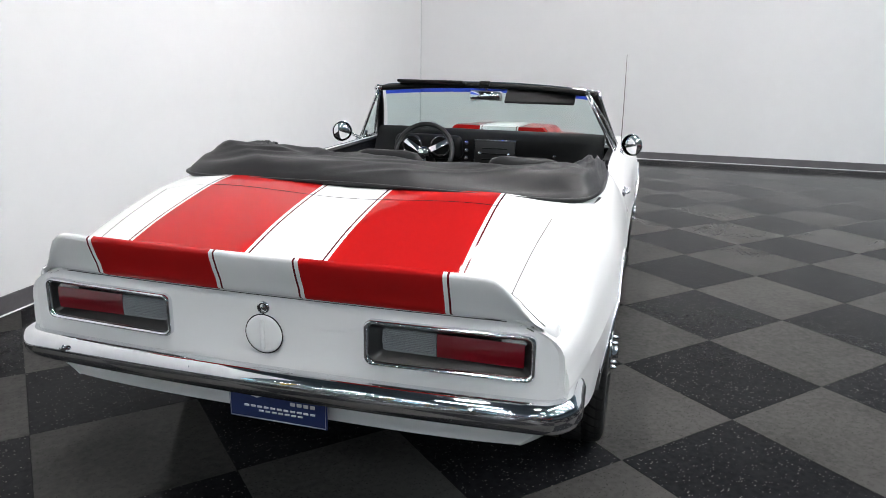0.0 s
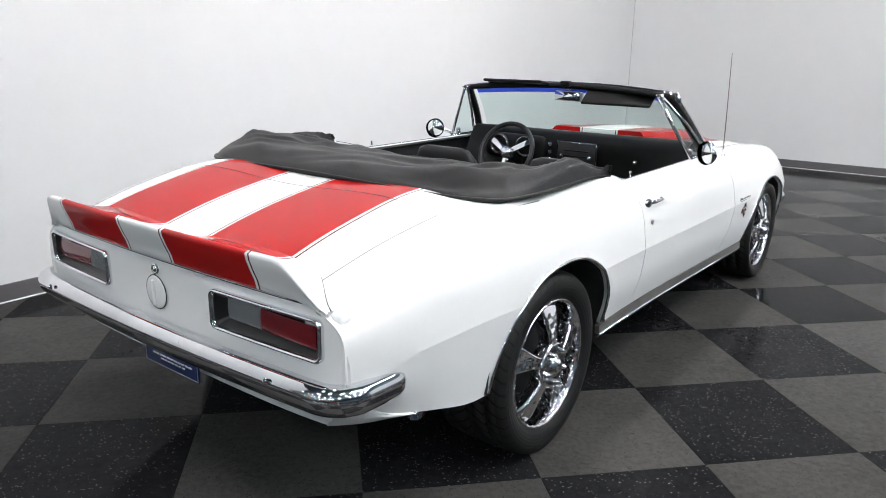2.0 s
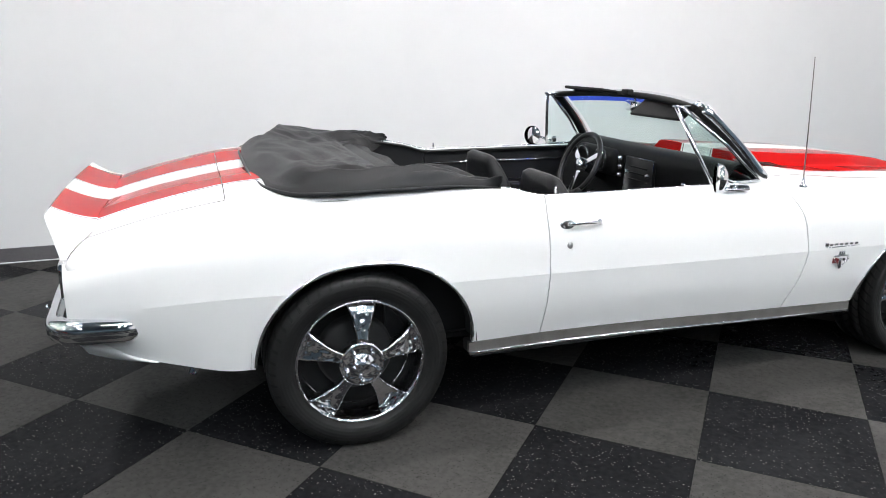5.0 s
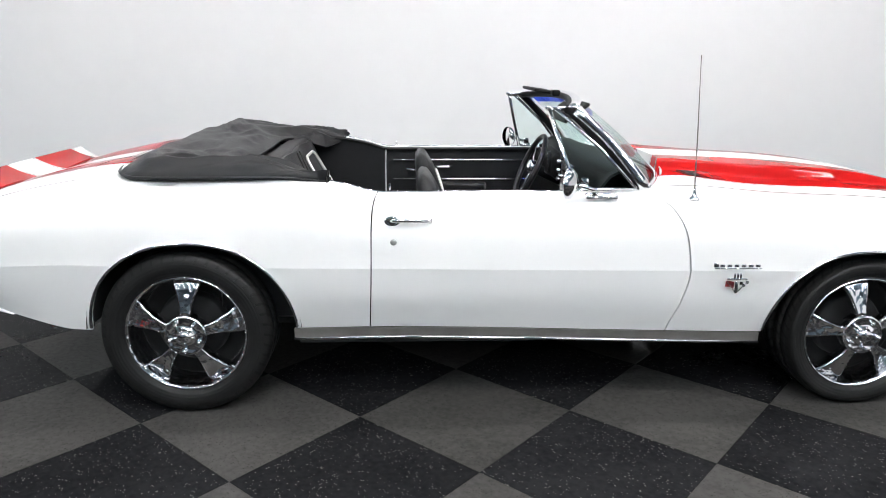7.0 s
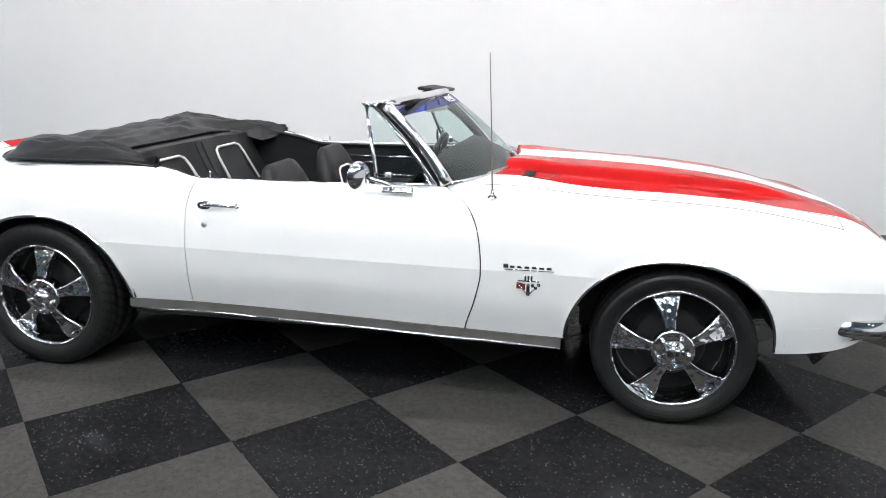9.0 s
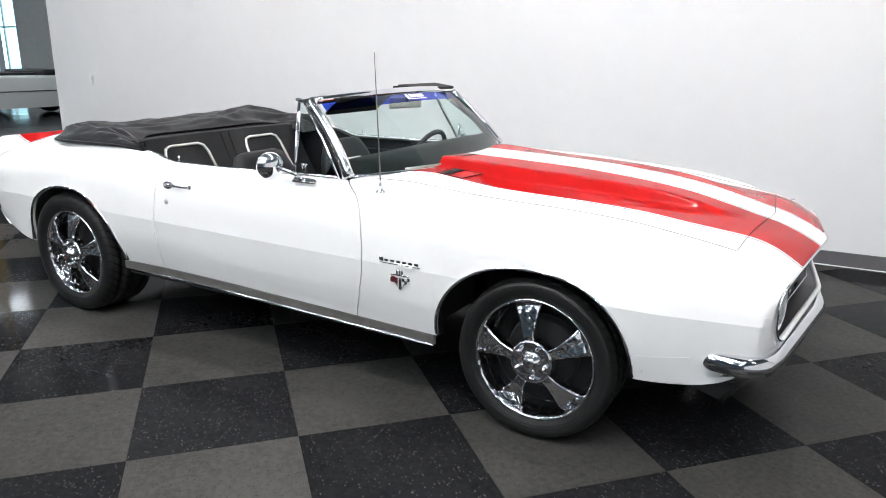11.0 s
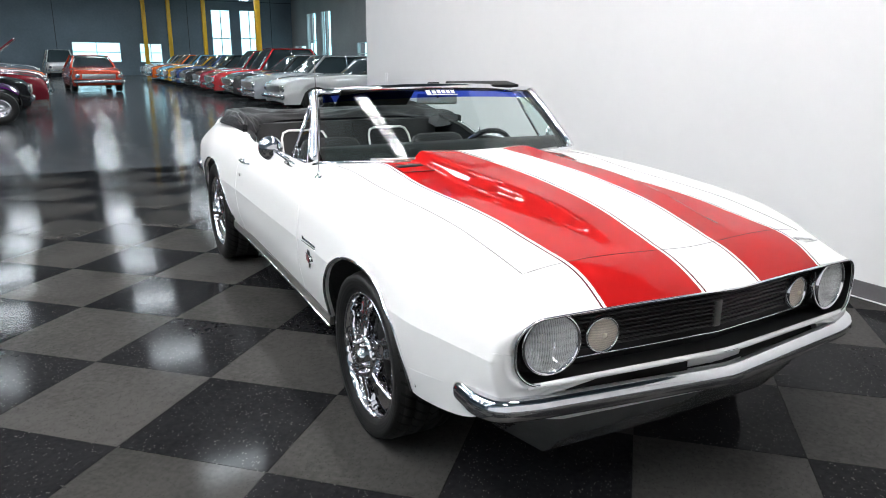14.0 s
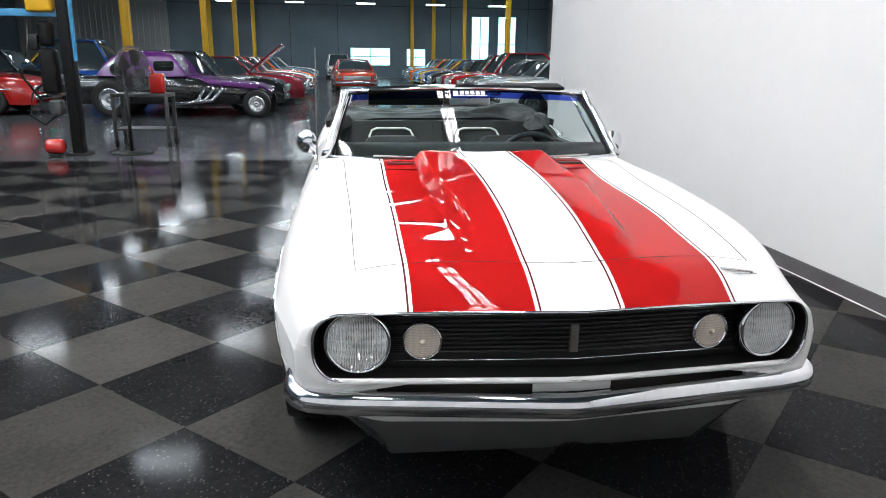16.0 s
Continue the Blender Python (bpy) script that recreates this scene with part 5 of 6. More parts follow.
def seat_shell(name, w, h, d, at, lean, parent, material=seat_vinyl):
    """A padded back: rounded top, dished face and rolled edges."""
    bm = bmesh.new()
    rows = []
    for k in range(15):
        t = k / 14
        ww = w / 2 * (1 - 0.34 * t ** 3.2)
        z = h * t
        row = []
        for j in range(24):
            a = 2 * math.pi * j / 24
            x = ww * math.copysign(abs(math.cos(a)) ** 0.55, math.cos(a))
            y = d / 2 * math.copysign(abs(math.sin(a)) ** 0.7, math.sin(a)) * (1 - 0.55 * t ** 5)
            if math.sin(a) > 0:
                y *= 0.8 + 0.25 * abs(x / ww)
            row.append(bm.verts.new((x, y, z)))
        rows.append(row)
    for p, q in zip(rows, rows[1:]):
        for j in range(24):
            bm.faces.new((p[j], p[(j + 1) % 24], q[(j + 1) % 24], q[j]))
    top = [bm.verts.new((v.co.x * 0.72, v.co.y * 0.4, h + 0.016)) for v in rows[-1]]
    for j in range(24):
        bm.faces.new((rows[-1][j], rows[-1][(j + 1) % 24], top[(j + 1) % 24], top[j]))
    bm.faces.new(top)
    bm.faces.new(rows[0][::-1])
    bmesh.ops.transform(bm, matrix=Matrix.Translation(at) @ Matrix.Rotation(radians(lean), 4, "X"), verts=bm.verts)
    return bm


for side in (1, -1):
    at = (side * 0.36, -0.30, 0.50)
    seat = part("bucket_seat", seat_shell("seat", 0.50, 0.42, 0.13, at, 17, car), seat_vinyl, car, "black vinyl bucket seat with white piping")
    m = Matrix.Translation(at) @ Matrix.Rotation(radians(17), 4, "X")
    arc = [(-0.13, 0.06, 0.02), (-0.125, 0.06, 0.24), (-0.105, 0.058, 0.285), (-0.06, 0.056, 0.30), (0.06, 0.056, 0.30), (0.105, 0.058, 0.285), (0.125, 0.06, 0.24), (0.13, 0.06, 0.02)]
    part("piping", tube([m @ Vector(p) for p in arc], 0.006, 6), white_trim, seat, "white piping")
    part("seat_cushion", puff((0.50, 0.50, 0.15), (side * 0.36, -0.06, 0.46), 0.06), seat_vinyl, seat)
rear = part("rear_seat", sheet(lambda a, b: (lambda x: (x, -0.845 - 0.20 * b - 0.012 * math.cos(6 * math.pi * a) - 0.018 * math.sin(math.pi * b), 0.60 + 0.36 * b - 0.012 * (x / 0.66) ** 2))(-0.66 + 1.32 * a), 40, 12, 0.05, (0, 1, 0.4)), seat_vinyl, car, "black vinyl rear seat with white trim arches")
part("rear_cushion", puff((1.20, 0.42, 0.18), (0, -0.70, 0.50), 0.06), seat_vinyl, rear)
part("rear_shelf", puff((1.34, 0.10, 0.04), (0, -1.12, 0.935), 0.018), seat_vinyl, rear)
for x in (-0.015, 0.045):
    part("seat_seam", tube([(x, -0.845 - 0.20 * b - 0.012 * math.cos(6 * math.pi * (x + 0.66) / 1.32) - 0.018 * math.sin(math.pi * b) + 0.002, 0.60 + 0.36 * b) for b in np.linspace(0.1, 0.98, 12)], 0.004, 6), gap_black, rear)
for mid in (0.345, -0.27):
    arc = [(-0.165, 0.70), (-0.152, 0.86), (-0.135, 0.895), (-0.10, 0.908), (0.10, 0.908), (0.135, 0.895), (0.152, 0.86), (0.165, 0.70)]
    part("trim_arch", tube([(mid + x, -0.845 - 0.20 * (z - 0.60) / 0.36 + 0.004, z) for x, z in arc], 0.0075, 8), white_trim, rear, "white trim arch")

# visors, mirror, latch at the header
for side in (1, -1):
    mid = -0.315 if side < 0 else 0.33
    vis = puff((0.40, 0.13, 0.016), (0, 0, 0), 0.007)
    pitch = -8 if side < 0 else 38
    bmesh.ops.transform(vis, matrix=Matrix.Translation((mid, 0.215 if side < 0 else 0.225, 1.245 if side < 0 else 1.185)) @ Matrix.Rotation(radians(pitch), 4, "X"), verts=vis.verts)
    part("sun_visor", vis, black_plastic, car, "black sun visor")
view = part("rearview_mirror", box((0.215, 0.020, 0.055), (0.0, 0.275, 1.175), 0.009, Matrix.Rotation(radians(-17), 4, "Z"), None, 4), rough_metal, car, "interior rear-view mirror")
part("mirror_glass", box((0.20, 0.002, 0.045), (-0.0034, 0.2640, 1.175), 0.0, Matrix.Rotation(radians(-17), 4, "Z")), mirror, view)
part("mirror_arm", tube([(0, 0.285, 1.18), (0, 0.285, 1.225)], 0.007, 8), chrome, view)
part("header_latch", puff((0.06, 0.04, 0.03), (0, 0.235, 1.245), 0.008), black_plastic, car)
sticker = part("glass_sticker", sheet(lambda a, b: screen(0.5 + (0.098 - 0.026 * a) / 1.3, 0.895 + 0.068 * b) + Vector((0, 0.004, 0.003)), 2, 2, 0.0, (0, 1, 0.5)), plate_white, car, "white lettering sticker at the top of the windshield")
for k in range(5):
    x = 0.063 - 0.028 * k
    part("sticker_bar", sheet(lambda a, b: screen(0.5 + (x - 0.022 * a) / 1.3, 0.915 + 0.048 * b) + Vector((0, 0.004, 0.003)), 2, 2, 0.0, (0, 1, 0.5)), plate_white, sticker)
part("sticker_line", sheet(lambda a, b: screen(0.5 + (0.07 - 0.15 * a) / 1.3, 0.893 + 0.012 * b) + Vector((0, 0.004, 0.003)), 4, 1, 0.0, (0, 1, 0.5)), plate_white, sticker)
for x0, x1 in ((-0.56, 0.0), (-0.02, 0.52)):
    part("wiper", tube([screen((x / 0.735 + 1) / 2, 0.03) + Vector((0, 0.03, 0.012)) for x in np.linspace(x0, x1, 9)], 0.005, 6), rough_metal, car, "windshield wiper")


# ---- boot over the folded top ----
def rail(pts):
    fx = [curve(*[(p[0], p[k]) for p in pts]) for k in (1, 2, 3)]
    return lambda a: Vector([f(a) for f in fx])


outer = rail([(0, -0.775, -0.85, 0.945), (0.12, -0.790, -1.05, 0.950), (0.25, -0.802, -1.38, 0.948), (0.31, -0.770, -1.55, 0.945), (0.36, -0.60, -1.66, 0.951), (0.43, -0.30, -1.685, 0.960), (0.5, 0, -1.69, 0.964), (0.57, 0.30, -1.69, 0.960), (0.64, 0.60, -1.66, 0.950), (0.69, 0.770, -1.55, 0.943), (0.75, 0.805, -1.36, 0.946), (0.88, 0.800, -1.03, 0.948), (1, 0.775, -0.80, 0.928)])
crest = rail([(0, -0.735, -0.86, 0.975), (0.12, -0.72, -1.05, 0.990), (0.25, -0.66, -1.28, 1.016), (0.31, -0.585, -1.43, 1.044), (0.36, -0.45, -1.42, 1.036), (0.43, -0.25, -1.40, 1.006), (0.5, 0, -1.39, 0.998), (0.57, 0.30, -1.38, 0.992), (0.64, 0.52, -1.38, 1.000), (0.69, 0.68, -1.36, 1.028), (0.75, 0.72, -1.24, 1.018), (0.88, 0.735, -1.00, 0.998), (1, 0.750, -0.81, 0.955)])
inner_edge = rail([(0, -0.665, -0.87, 0.86), (0.12, -0.63, -1.00, 0.90), (0.25, -0.55, -1.12, 0.945), (0.31, -0.45, -1.16, 0.960), (0.36, -0.35, -1.17, 0.963), (0.43, -0.2, -1.17, 0.960), (0.5, 0, -1.17, 0.958), (0.57, 0.2, -1.17, 0.958), (0.64, 0.35, -1.17, 0.958), (0.69, 0.46, -1.15, 0.956), (0.75, 0.55, -1.10, 0.94), (0.88, 0.655, -0.99, 0.905), (1, 0.70, -0.82, 0.885)])


def drape(a, b):
    o, c, i = outer(a), crest(a), inner_edge(a)
    e = (min(a, 1 - a) / 0.09) ** 0.6 if min(a, 1 - a) < 0.09 else 1.0
    c, i = o.lerp(c, e), o.lerp(i, e)
    if b < 0.55:
        t = b / 0.55
        p = o.lerp(c, t)
        p.z += 0.022 * math.sin(math.pi * t) + 0.010 * smooth(0, 0.08, t)
    else:
        t = (b - 0.55) / 0.45
        p = c.lerp(i, t)
        p.z += 0.012 * math.sin(math.pi * t) + 0.010
    lift = smooth(0.0, 0.2, b) * smooth(1.0, 0.85, b)
    fold = noise.noise(Vector((a * 9 - b * 4, b * 5, 4.2))) * 0.020 + 0.007 * math.sin(17 * a + 8 * b + 3 * noise.noise(Vector((a * 5, b * 3, 9))))
    # sharp tension creases that run slantwise over the cloth
    fold += 0.030 * (0.30 - abs(noise.noise(Vector((a * 10 + b * 2.5, b * 1.4 - a * 5, 12.4))))) + 0.012 * (0.3 - abs(noise.noise(Vector((a * 24 - b * 6, b * 2.2, 3.1)))))
    p.z += fold * lift
    p.y += 0.012 * lift * noise.noise(Vector((a * 14, b * 4, 7.7)))
    return p


part("boot_cover", sheet(drape, 170, 44, 0.014, (0, 0, 1)), vinyl, car, "black vinyl boot cover over the folded top, creased")
part("boot_lining", sheet(lambda a, b: outer(0.26 + 0.48 * a).lerp(inner_edge(0.26 + 0.48 * a), b) - Vector((0, 0, 0.02 + 0.02 * b)), 60, 4, 0.0, (0, 0, 1)), vinyl, car)
part("boot_hem", tube([outer(k / 90) + Vector((0, 0, 0.006)) for k in range(91)], 0.006, 6), vinyl, car)

# ---- the hall behind the bay ----
cart_joint = worn(shader("joint_grey", (0.04, 0.055, 0.065), 0.6), (0.035, 0.05, 0.06), (0.05, 0.065, 0.075), 3.0)
HALL_X0, HALL_X1, HALL_Y0, HALL_Y1, HALL_Z = -14.6, 24.0, -52.0, 6.95, 7.4


def holed_wall(name, along, at, a0, a1, height, holes, material, label, thick=0.25, inward=1):
    """A wall along an axis with window openings cut through it: holes are (from, to, sill, head)."""
    cuts = sorted({a0, a1, *(h[0] for h in holes), *(h[1] for h in holes)})
    bm = bmesh.new()
    for u, v in zip(cuts, cuts[1:]):
        mid = (u + v) / 2
        spans, z = [], 0.0
        for h in sorted((h for h in holes if h[0] <= mid <= h[1]), key=lambda h: h[2]):
            spans.append((z, h[2]))
            z = h[3]
        spans.append((z, height))
        for z0, z1 in spans:
            if z1 - z0 < 0.01:
                continue
            size = (v - u, thick, z1 - z0) if along == "x" else (thick, v - u, z1 - z0)
            pos = (mid, at - inward * thick / 2, (z0 + z1) / 2) if along == "x" else (at - inward * thick / 2, mid, (z0 + z1) / 2)
            box(size, pos, 0.0, None, bm)
    return tagged(finish(bm, name, material, smooth=False), label, "wall", kind="structure")


far_windows = [(-2.4, 0.6, 0.9, 2.2), (-5.1, -3.65, 0.9, 2.15), (-10.0, -8.65, 0.6, 4.58), (-12.1, -10.7, 0.6, 4.6)]
side_windows = [(-51.3, -48.7, 0.9, 2.1), (-48.2, -46.2, 0.6, 4.3), (-45.0, -43.1, 0.6, 4.3), (-38.4, -35.2, 0.9, 2.2), (-30, -28, 0.6, 4.3), (-22, -20, 0.6, 4.3)]
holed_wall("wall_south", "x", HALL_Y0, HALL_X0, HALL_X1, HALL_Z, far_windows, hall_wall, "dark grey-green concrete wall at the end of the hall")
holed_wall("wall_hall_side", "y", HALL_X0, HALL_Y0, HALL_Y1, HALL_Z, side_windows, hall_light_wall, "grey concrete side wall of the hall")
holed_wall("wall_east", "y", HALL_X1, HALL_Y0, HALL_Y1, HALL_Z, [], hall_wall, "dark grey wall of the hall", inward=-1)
tagged(finish(box((9.2, 0.2, HALL_Z), (19.5, 6.85, HALL_Z / 2)), "wall_hall_north", hall_wall, smooth=False), "dark grey wall of the hall", "wall", kind="structure")
tagged(finish(box((12.2, 0.2, HALL_Z), (-8.5, 7.05, HALL_Z / 2)), "wall_hall_corner", hall_wall, smooth=False), "dark grey wall of the hall", "wall", kind="structure")
tagged(finish(box((17.4, 0.2, HALL_Z - 4.2), (6.2, 6.95, (HALL_Z + 4.2) / 2)), "wall_over_bay", hall_wall, smooth=False), "dark grey wall above the bay", "wall", kind="structure")
tagged(finish(box((HALL_X1 - HALL_X0 + 0.6, HALL_Y1 - HALL_Y0 + 1.0, 0.2), ((HALL_X0 + HALL_X1) / 2, (HALL_Y0 + HALL_Y1) / 2, HALL_Z + 0.1)), "ceiling", hall_wall, smooth=False), "dark hall ceiling", "ceiling", kind="structure")


def window(name, along, at, hole, out):
    u, v, z0, z1 = hole
    w = thing(name, "tall hall window with bright daylight behind its panes" if z1 > 3 else "low hall window with bright daylight behind it", "window", kind="structure")
    size = (v - u + 0.4, 0.02, z1 - z0 + 0.4)
    mid = ((u + v) / 2, at + out * 0.6, (z0 + z1) / 2)
    if along == "y":
        size, mid = (size[1], size[0], size[2]), (at + out * 0.6, (u + v) / 2, (z0 + z1) / 2)
    part("sky_panel", box(size, mid), day_glow, w, smooth=False)
    for k in range(3):
        t = u + (v - u) * k / 2
        z = (z0 + z1) / 2
        p = (t, at + out * 0.1, z) if along == "x" else (at + out * 0.1, t, z)
        part("window_frame", box((0.06, 0.06, z1 - z0), p, 0.005), rough_metal, w, smooth=False)
    for z in (z0, (z0 + z1) / 2, z1):
        p = ((u + v) / 2, at + out * 0.1, z) if along == "x" else (at + out * 0.1, (u + v) / 2, z)
        part("window_frame", box((v - u, 0.06, 0.06) if along == "x" else (0.06, v - u, 0.06), p, 0.005), rough_metal, w, smooth=False)


for k, h in enumerate(far_windows):
    window(f"window_{k + 1}", "x", HALL_Y0, h, -1)
for k, h in enumerate(side_windows):
    window(f"window_{k + 11}", "y", HALL_X0, h, -1)

joints = bmesh.new()
for x in (-13.0, -7.0, 1.5, 5.0, 11.0, 17.0):
    box((0.05, 0.012, HALL_Z), (x, HALL_Y0 + 0.006, HALL_Z / 2), 0.0, None, joints)
box((HALL_X1 - HALL_X0, 0.010, 0.05), ((HALL_X0 + HALL_X1) / 2, HALL_Y0 + 0.005, 5.2), 0.0, None, joints)
tagged(finish(joints, "trim", cart_joint, smooth=False), "dark sealed joints between the concrete wall panels", "wall joint", kind="structure")

ribs = box((10.3, 0.05, HALL_Z), (18.8, HALL_Y0 + 0.025, HALL_Z / 2))
for k in range(26):
    box((0.12, 0.06, HALL_Z), (13.85 + 0.4 * k, HALL_Y0 + 0.08, HALL_Z / 2), 0.01, None, ribs, 1)
tagged(finish(ribs, "wall_ribbed", hall_light_wall, smooth=False), "light grey ribbed sheet-metal wall at the end of the hall", "wall", kind="structure")

# yellow columns
column = thing("yellow_column", "steel hall column painted yellow", "column", pose(7.5, -20.1, 0), "yellow columns")
part("shaft", box((0.26, 0.26, HALL_Z), (0, 0, HALL_Z / 2), 0.02), yellow, column)
part("base_plate", box((0.42, 0.42, 0.03), (0, 0, 0.015), 0.005), rough_metal, column)
for x, y in ((7.5, -32.6), (7.5, -42.3), (7.5, -50.9), (-7.7, -18.75), (-7.7, -34.6), (-7.7, -49.6), (-5.6, -51.0), (-4.0, -51.2), (10.6, -51.2)):
    copy_thing(column, pose(x, y, 0))

# hall lamps
hall_lamp = thing("hall_light", "bright rectangular hall light under the ceiling, some copies added as fill", "ceiling light", pose(8.6, -46.5, 4.95), "hall lights")
part("housing", box((1.3, 0.4, 0.08), (0, 0, 0.06), 0.01), rough_metal, hall_lamp)
part("panel", box((1.2, 0.34, 0.02), (0, 0, 0.01)), hall_glow, hall_lamp)
for x in (-0.5, 0.5):
    part("hanger", tube([(x, 0, 0.08), (x, 0, 2.47)], 0.01, 6), rough_metal, hall_lamp)
high_lamp = thing("hall_light", "bright rectangular hall light under the ceiling, some copies added as fill", "ceiling light", pose(9.5, -36.0, 6.6), "hall lights")
part("housing", box((1.3, 0.4, 0.08), (0, 0, 0.06), 0.01), rough_metal, high_lamp)
part("panel", box((1.2, 0.34, 0.02), (0, 0, 0.01)), hall_glow, high_lamp)
for x in (-0.5, 0.5):
    part("hanger", tube([(x, 0, 0.08), (x, 0, 0.82)], 0.01, 6), rough_metal, high_lamp)
for x in (13.2, 4.2, -0.5, -5.2, -9.5):
    copy_thing(hall_lamp, pose(x, -46.5, 4.95))
for x in (9.5, 4.0, -0.3, -4.5, -9.0):
    for y in (-36.0, -31.0, -26.0, -21.0, -16.0):
        if (x, y) != (9.5, -36.0):
            copy_thing(high_lamp, pose(x, y, 6.6))
# Lamps by the bay and east of it: out of view, added as fill.
for x in (-6.5, -0.5, 4.5, 9.5, 14.5):
    copy_thing(high_lamp, pose(x, -9.5, 6.6))
for x in (7.5, 10.5, 13.5):
    for y in (-4.5, -1.5, 1.5, 4.5):
        copy_thing(high_lamp, pose(x, y, 6.6))

# ---- parked cars ----
paints = {}


def coat(name, color, rough=0.2):
    if name not in paints:
        paints[name] = shader("coat_" + name, color, rough, coat_weight=0.7, coat_roughness=0.05)
    return paints[name]


cart_grey = worn(shader("cart_grey", (0.06, 0.06, 0.062), 0.4, 0.3), (0.045, 0.045, 0.047), (0.08, 0.08, 0.082), 10.0)
car_glass = shader("dark_car_glass", (0.035, 0.05, 0.055), 0.08, coat_weight=0.25)


def parked_car(label, color, length=4.9, width=1.85, height=1.38, roof=True, hood_up=False, roof_paint=None, fins=0.0, axle_part=0.30, group="parked cars"):
    """An old saloon or coupe: body with wheel arches, cabin with glass, bumpers, grille, lamps, wheels."""
    top = thing("parked_car", label, "car", group=group)
    half, w = length / 2, width / 2
    belt = 0.88
    zt = curve((-half, 0.78 + fins), (-half + 0.5, 0.88 + fins * 0.7), (-0.9, 0.92), (0.6, 0.93), (half - 0.8, 0.88), (half - 0.1, 0.76), (half, 0.66))
    wf = curve((-half, 0.86), (-half + 0.35, 0.97), (0, 1.0), (half - 0.5, 0.98), (half, 0.87))
    axle = length * axle_part

    def low(y):
        z = 0.24
        for m in (-axle, axle):
            d = abs(y - m) / 0.40
            if d < 1:
                z = max(z, 0.24 + 0.42 * (1 - d * d) ** 0.5)
        return z

    n = 44

    def f(a, b):
        y = -half + length * a
        z1, hw = zt(y), w * wf(y)
        t = 2 * b - 1
        k = abs(t)
        sx = 1 if t >= 0 else -1
        if k < 0.45:
            return (sx * hw * 0.86 * k / 0.45, y, z1 + 0.03 * (1 - (k / 0.45) ** 2))
        k = (k - 0.45) / 0.55
        z0 = low(y)
        z = z1 + (z0 - z1) * k
        bulge = math.sin(min(1.0, k * 1.7) * math.pi / 2)
        return (sx * hw * (0.86 + 0.14 * bulge - 0.06 * max(0, k - 0.5)), y, z)

    body = part("body", sheet(f, n, 36, 0.0, (0, 0, 1)), coat(color[0], color[1]), top)
    for y, s in ((-half, -1), (half, 1)):
        hw = w * wf(y)
        part("end_panel", box((hw * 1.86, 0.06, 0.44), (0, y - s * 0.02, 0.50), 0.02), coat(color[0], color[1]), top)
        part("bumper", box((width * 0.96, 0.11, 0.12), (0, y + s * 0.05, 0.42), 0.04), chrome, top)
    part("grille", box((width * 0.62, 0.04, 0.17), (0, half + 0.02, 0.60), 0.01), rough_metal, top)
    for s in (1, -1):
        part("headlight", lathe([(0.001, 0.03), (0.06, 0.025), (0.085, 0.0), (0.09, -0.03)], 18, "Y", (s * width * 0.39, half + 0.02, 0.61)), reflector, top)
        part("taillight", box((0.22, 0.04, 0.10), (s * width * 0.36, -half - 0.02, 0.62), 0.02), red_lens, top)
        part("side_trim", box((0.012, length * 0.8, 0.025), (s * (w + 0.004), 0, 0.60), 0.004), chrome, top)
    if roof:
        rf = curve((-1.55, 0.0), (-0.95, 1.0), (0.35, 1.0), (0.98, 0.0))

        def g(a, b):
            y = -1.55 + 2.53 * a
            k = max(0.0, rf(y))
            t = 2 * b - 1
            hw = w * (0.84 - 0.16 * k)
            z = belt + (height - belt) * k
            if abs(t) < 0.6:
                return (hw * t / 0.6 * 0.92, y, z + 0.03 * k * (1 - (t / 0.6) ** 2))
            q = (abs(t) - 0.6) / 0.4
            return (math.copysign(hw * 0.92 + (w * 0.88 - hw * 0.92) * q, t), y, z + (belt - z) * q)

        cabin = part("glasshouse", sheet(g, 26, 20, 0.0, (0, 0, 1)), car_glass, top, "dark car windows")

        def h(a, b):
            y = -1.02 + 1.42 * a
            t = 2 * b - 1
            return (w * 0.66 * t, y, height + 0.014 + 0.03 * (1 - t * t) - 0.05 * max(0, abs(2 * a - 1) - 0.7))

        part("roof", sheet(h, 14, 12, 0.03, (0, 0, 1)), coat(*(roof_paint or color)), top)
        for s in (1, -1):
            for y0, y1 in ((-1.5, -0.95), (0.93, 0.38)):
                part("pillar", tube([(s * w * 0.87, y0, belt), (s * w * 0.66, y1, height)], 0.035, 6), coat(*(roof_paint or color)), top)
            part("centre_pillar", tube([(s * w * 0.87, -0.25, belt), (s * w * 0.68, -0.25, height)], 0.025, 6), chrome, top)
    else:
        part("windscreen", sheet(lambda a, b: ((2 * a - 1) * w * (0.84 - 0.12 * b), 0.95 - 0.55 * b - 0.1 * (2 * a - 1) ** 2, belt + 0.42 * b), 10, 4, 0.02, (0, 1, 0.4)), car_glass, top)
        part("screen_frame", tube([((2 * a - 1) * w * 0.72, 0.40 - 0.1 * (2 * a - 1) ** 2, belt + 0.43) for a in (0, 0.25, 0.5, 0.75, 1)], 0.02, 6), chrome, top)
        part("folded_top", box((width * 0.8, 0.7, 0.16), (0, -1.25, 0.97), 0.06), vinyl, top)
        part("seat", box((width * 0.74, 1.2, 0.12), (0, -0.2, 0.93), 0.05), seat_vinyl, top)
    if hood_up:
        part("raised_hood", box((width * 0.8, 1.35, 0.03), (0, half - 1.15, 1.35), 0.01, Matrix.Rotation(radians(38), 4, "X")), coat(color[0], color[1]), top)
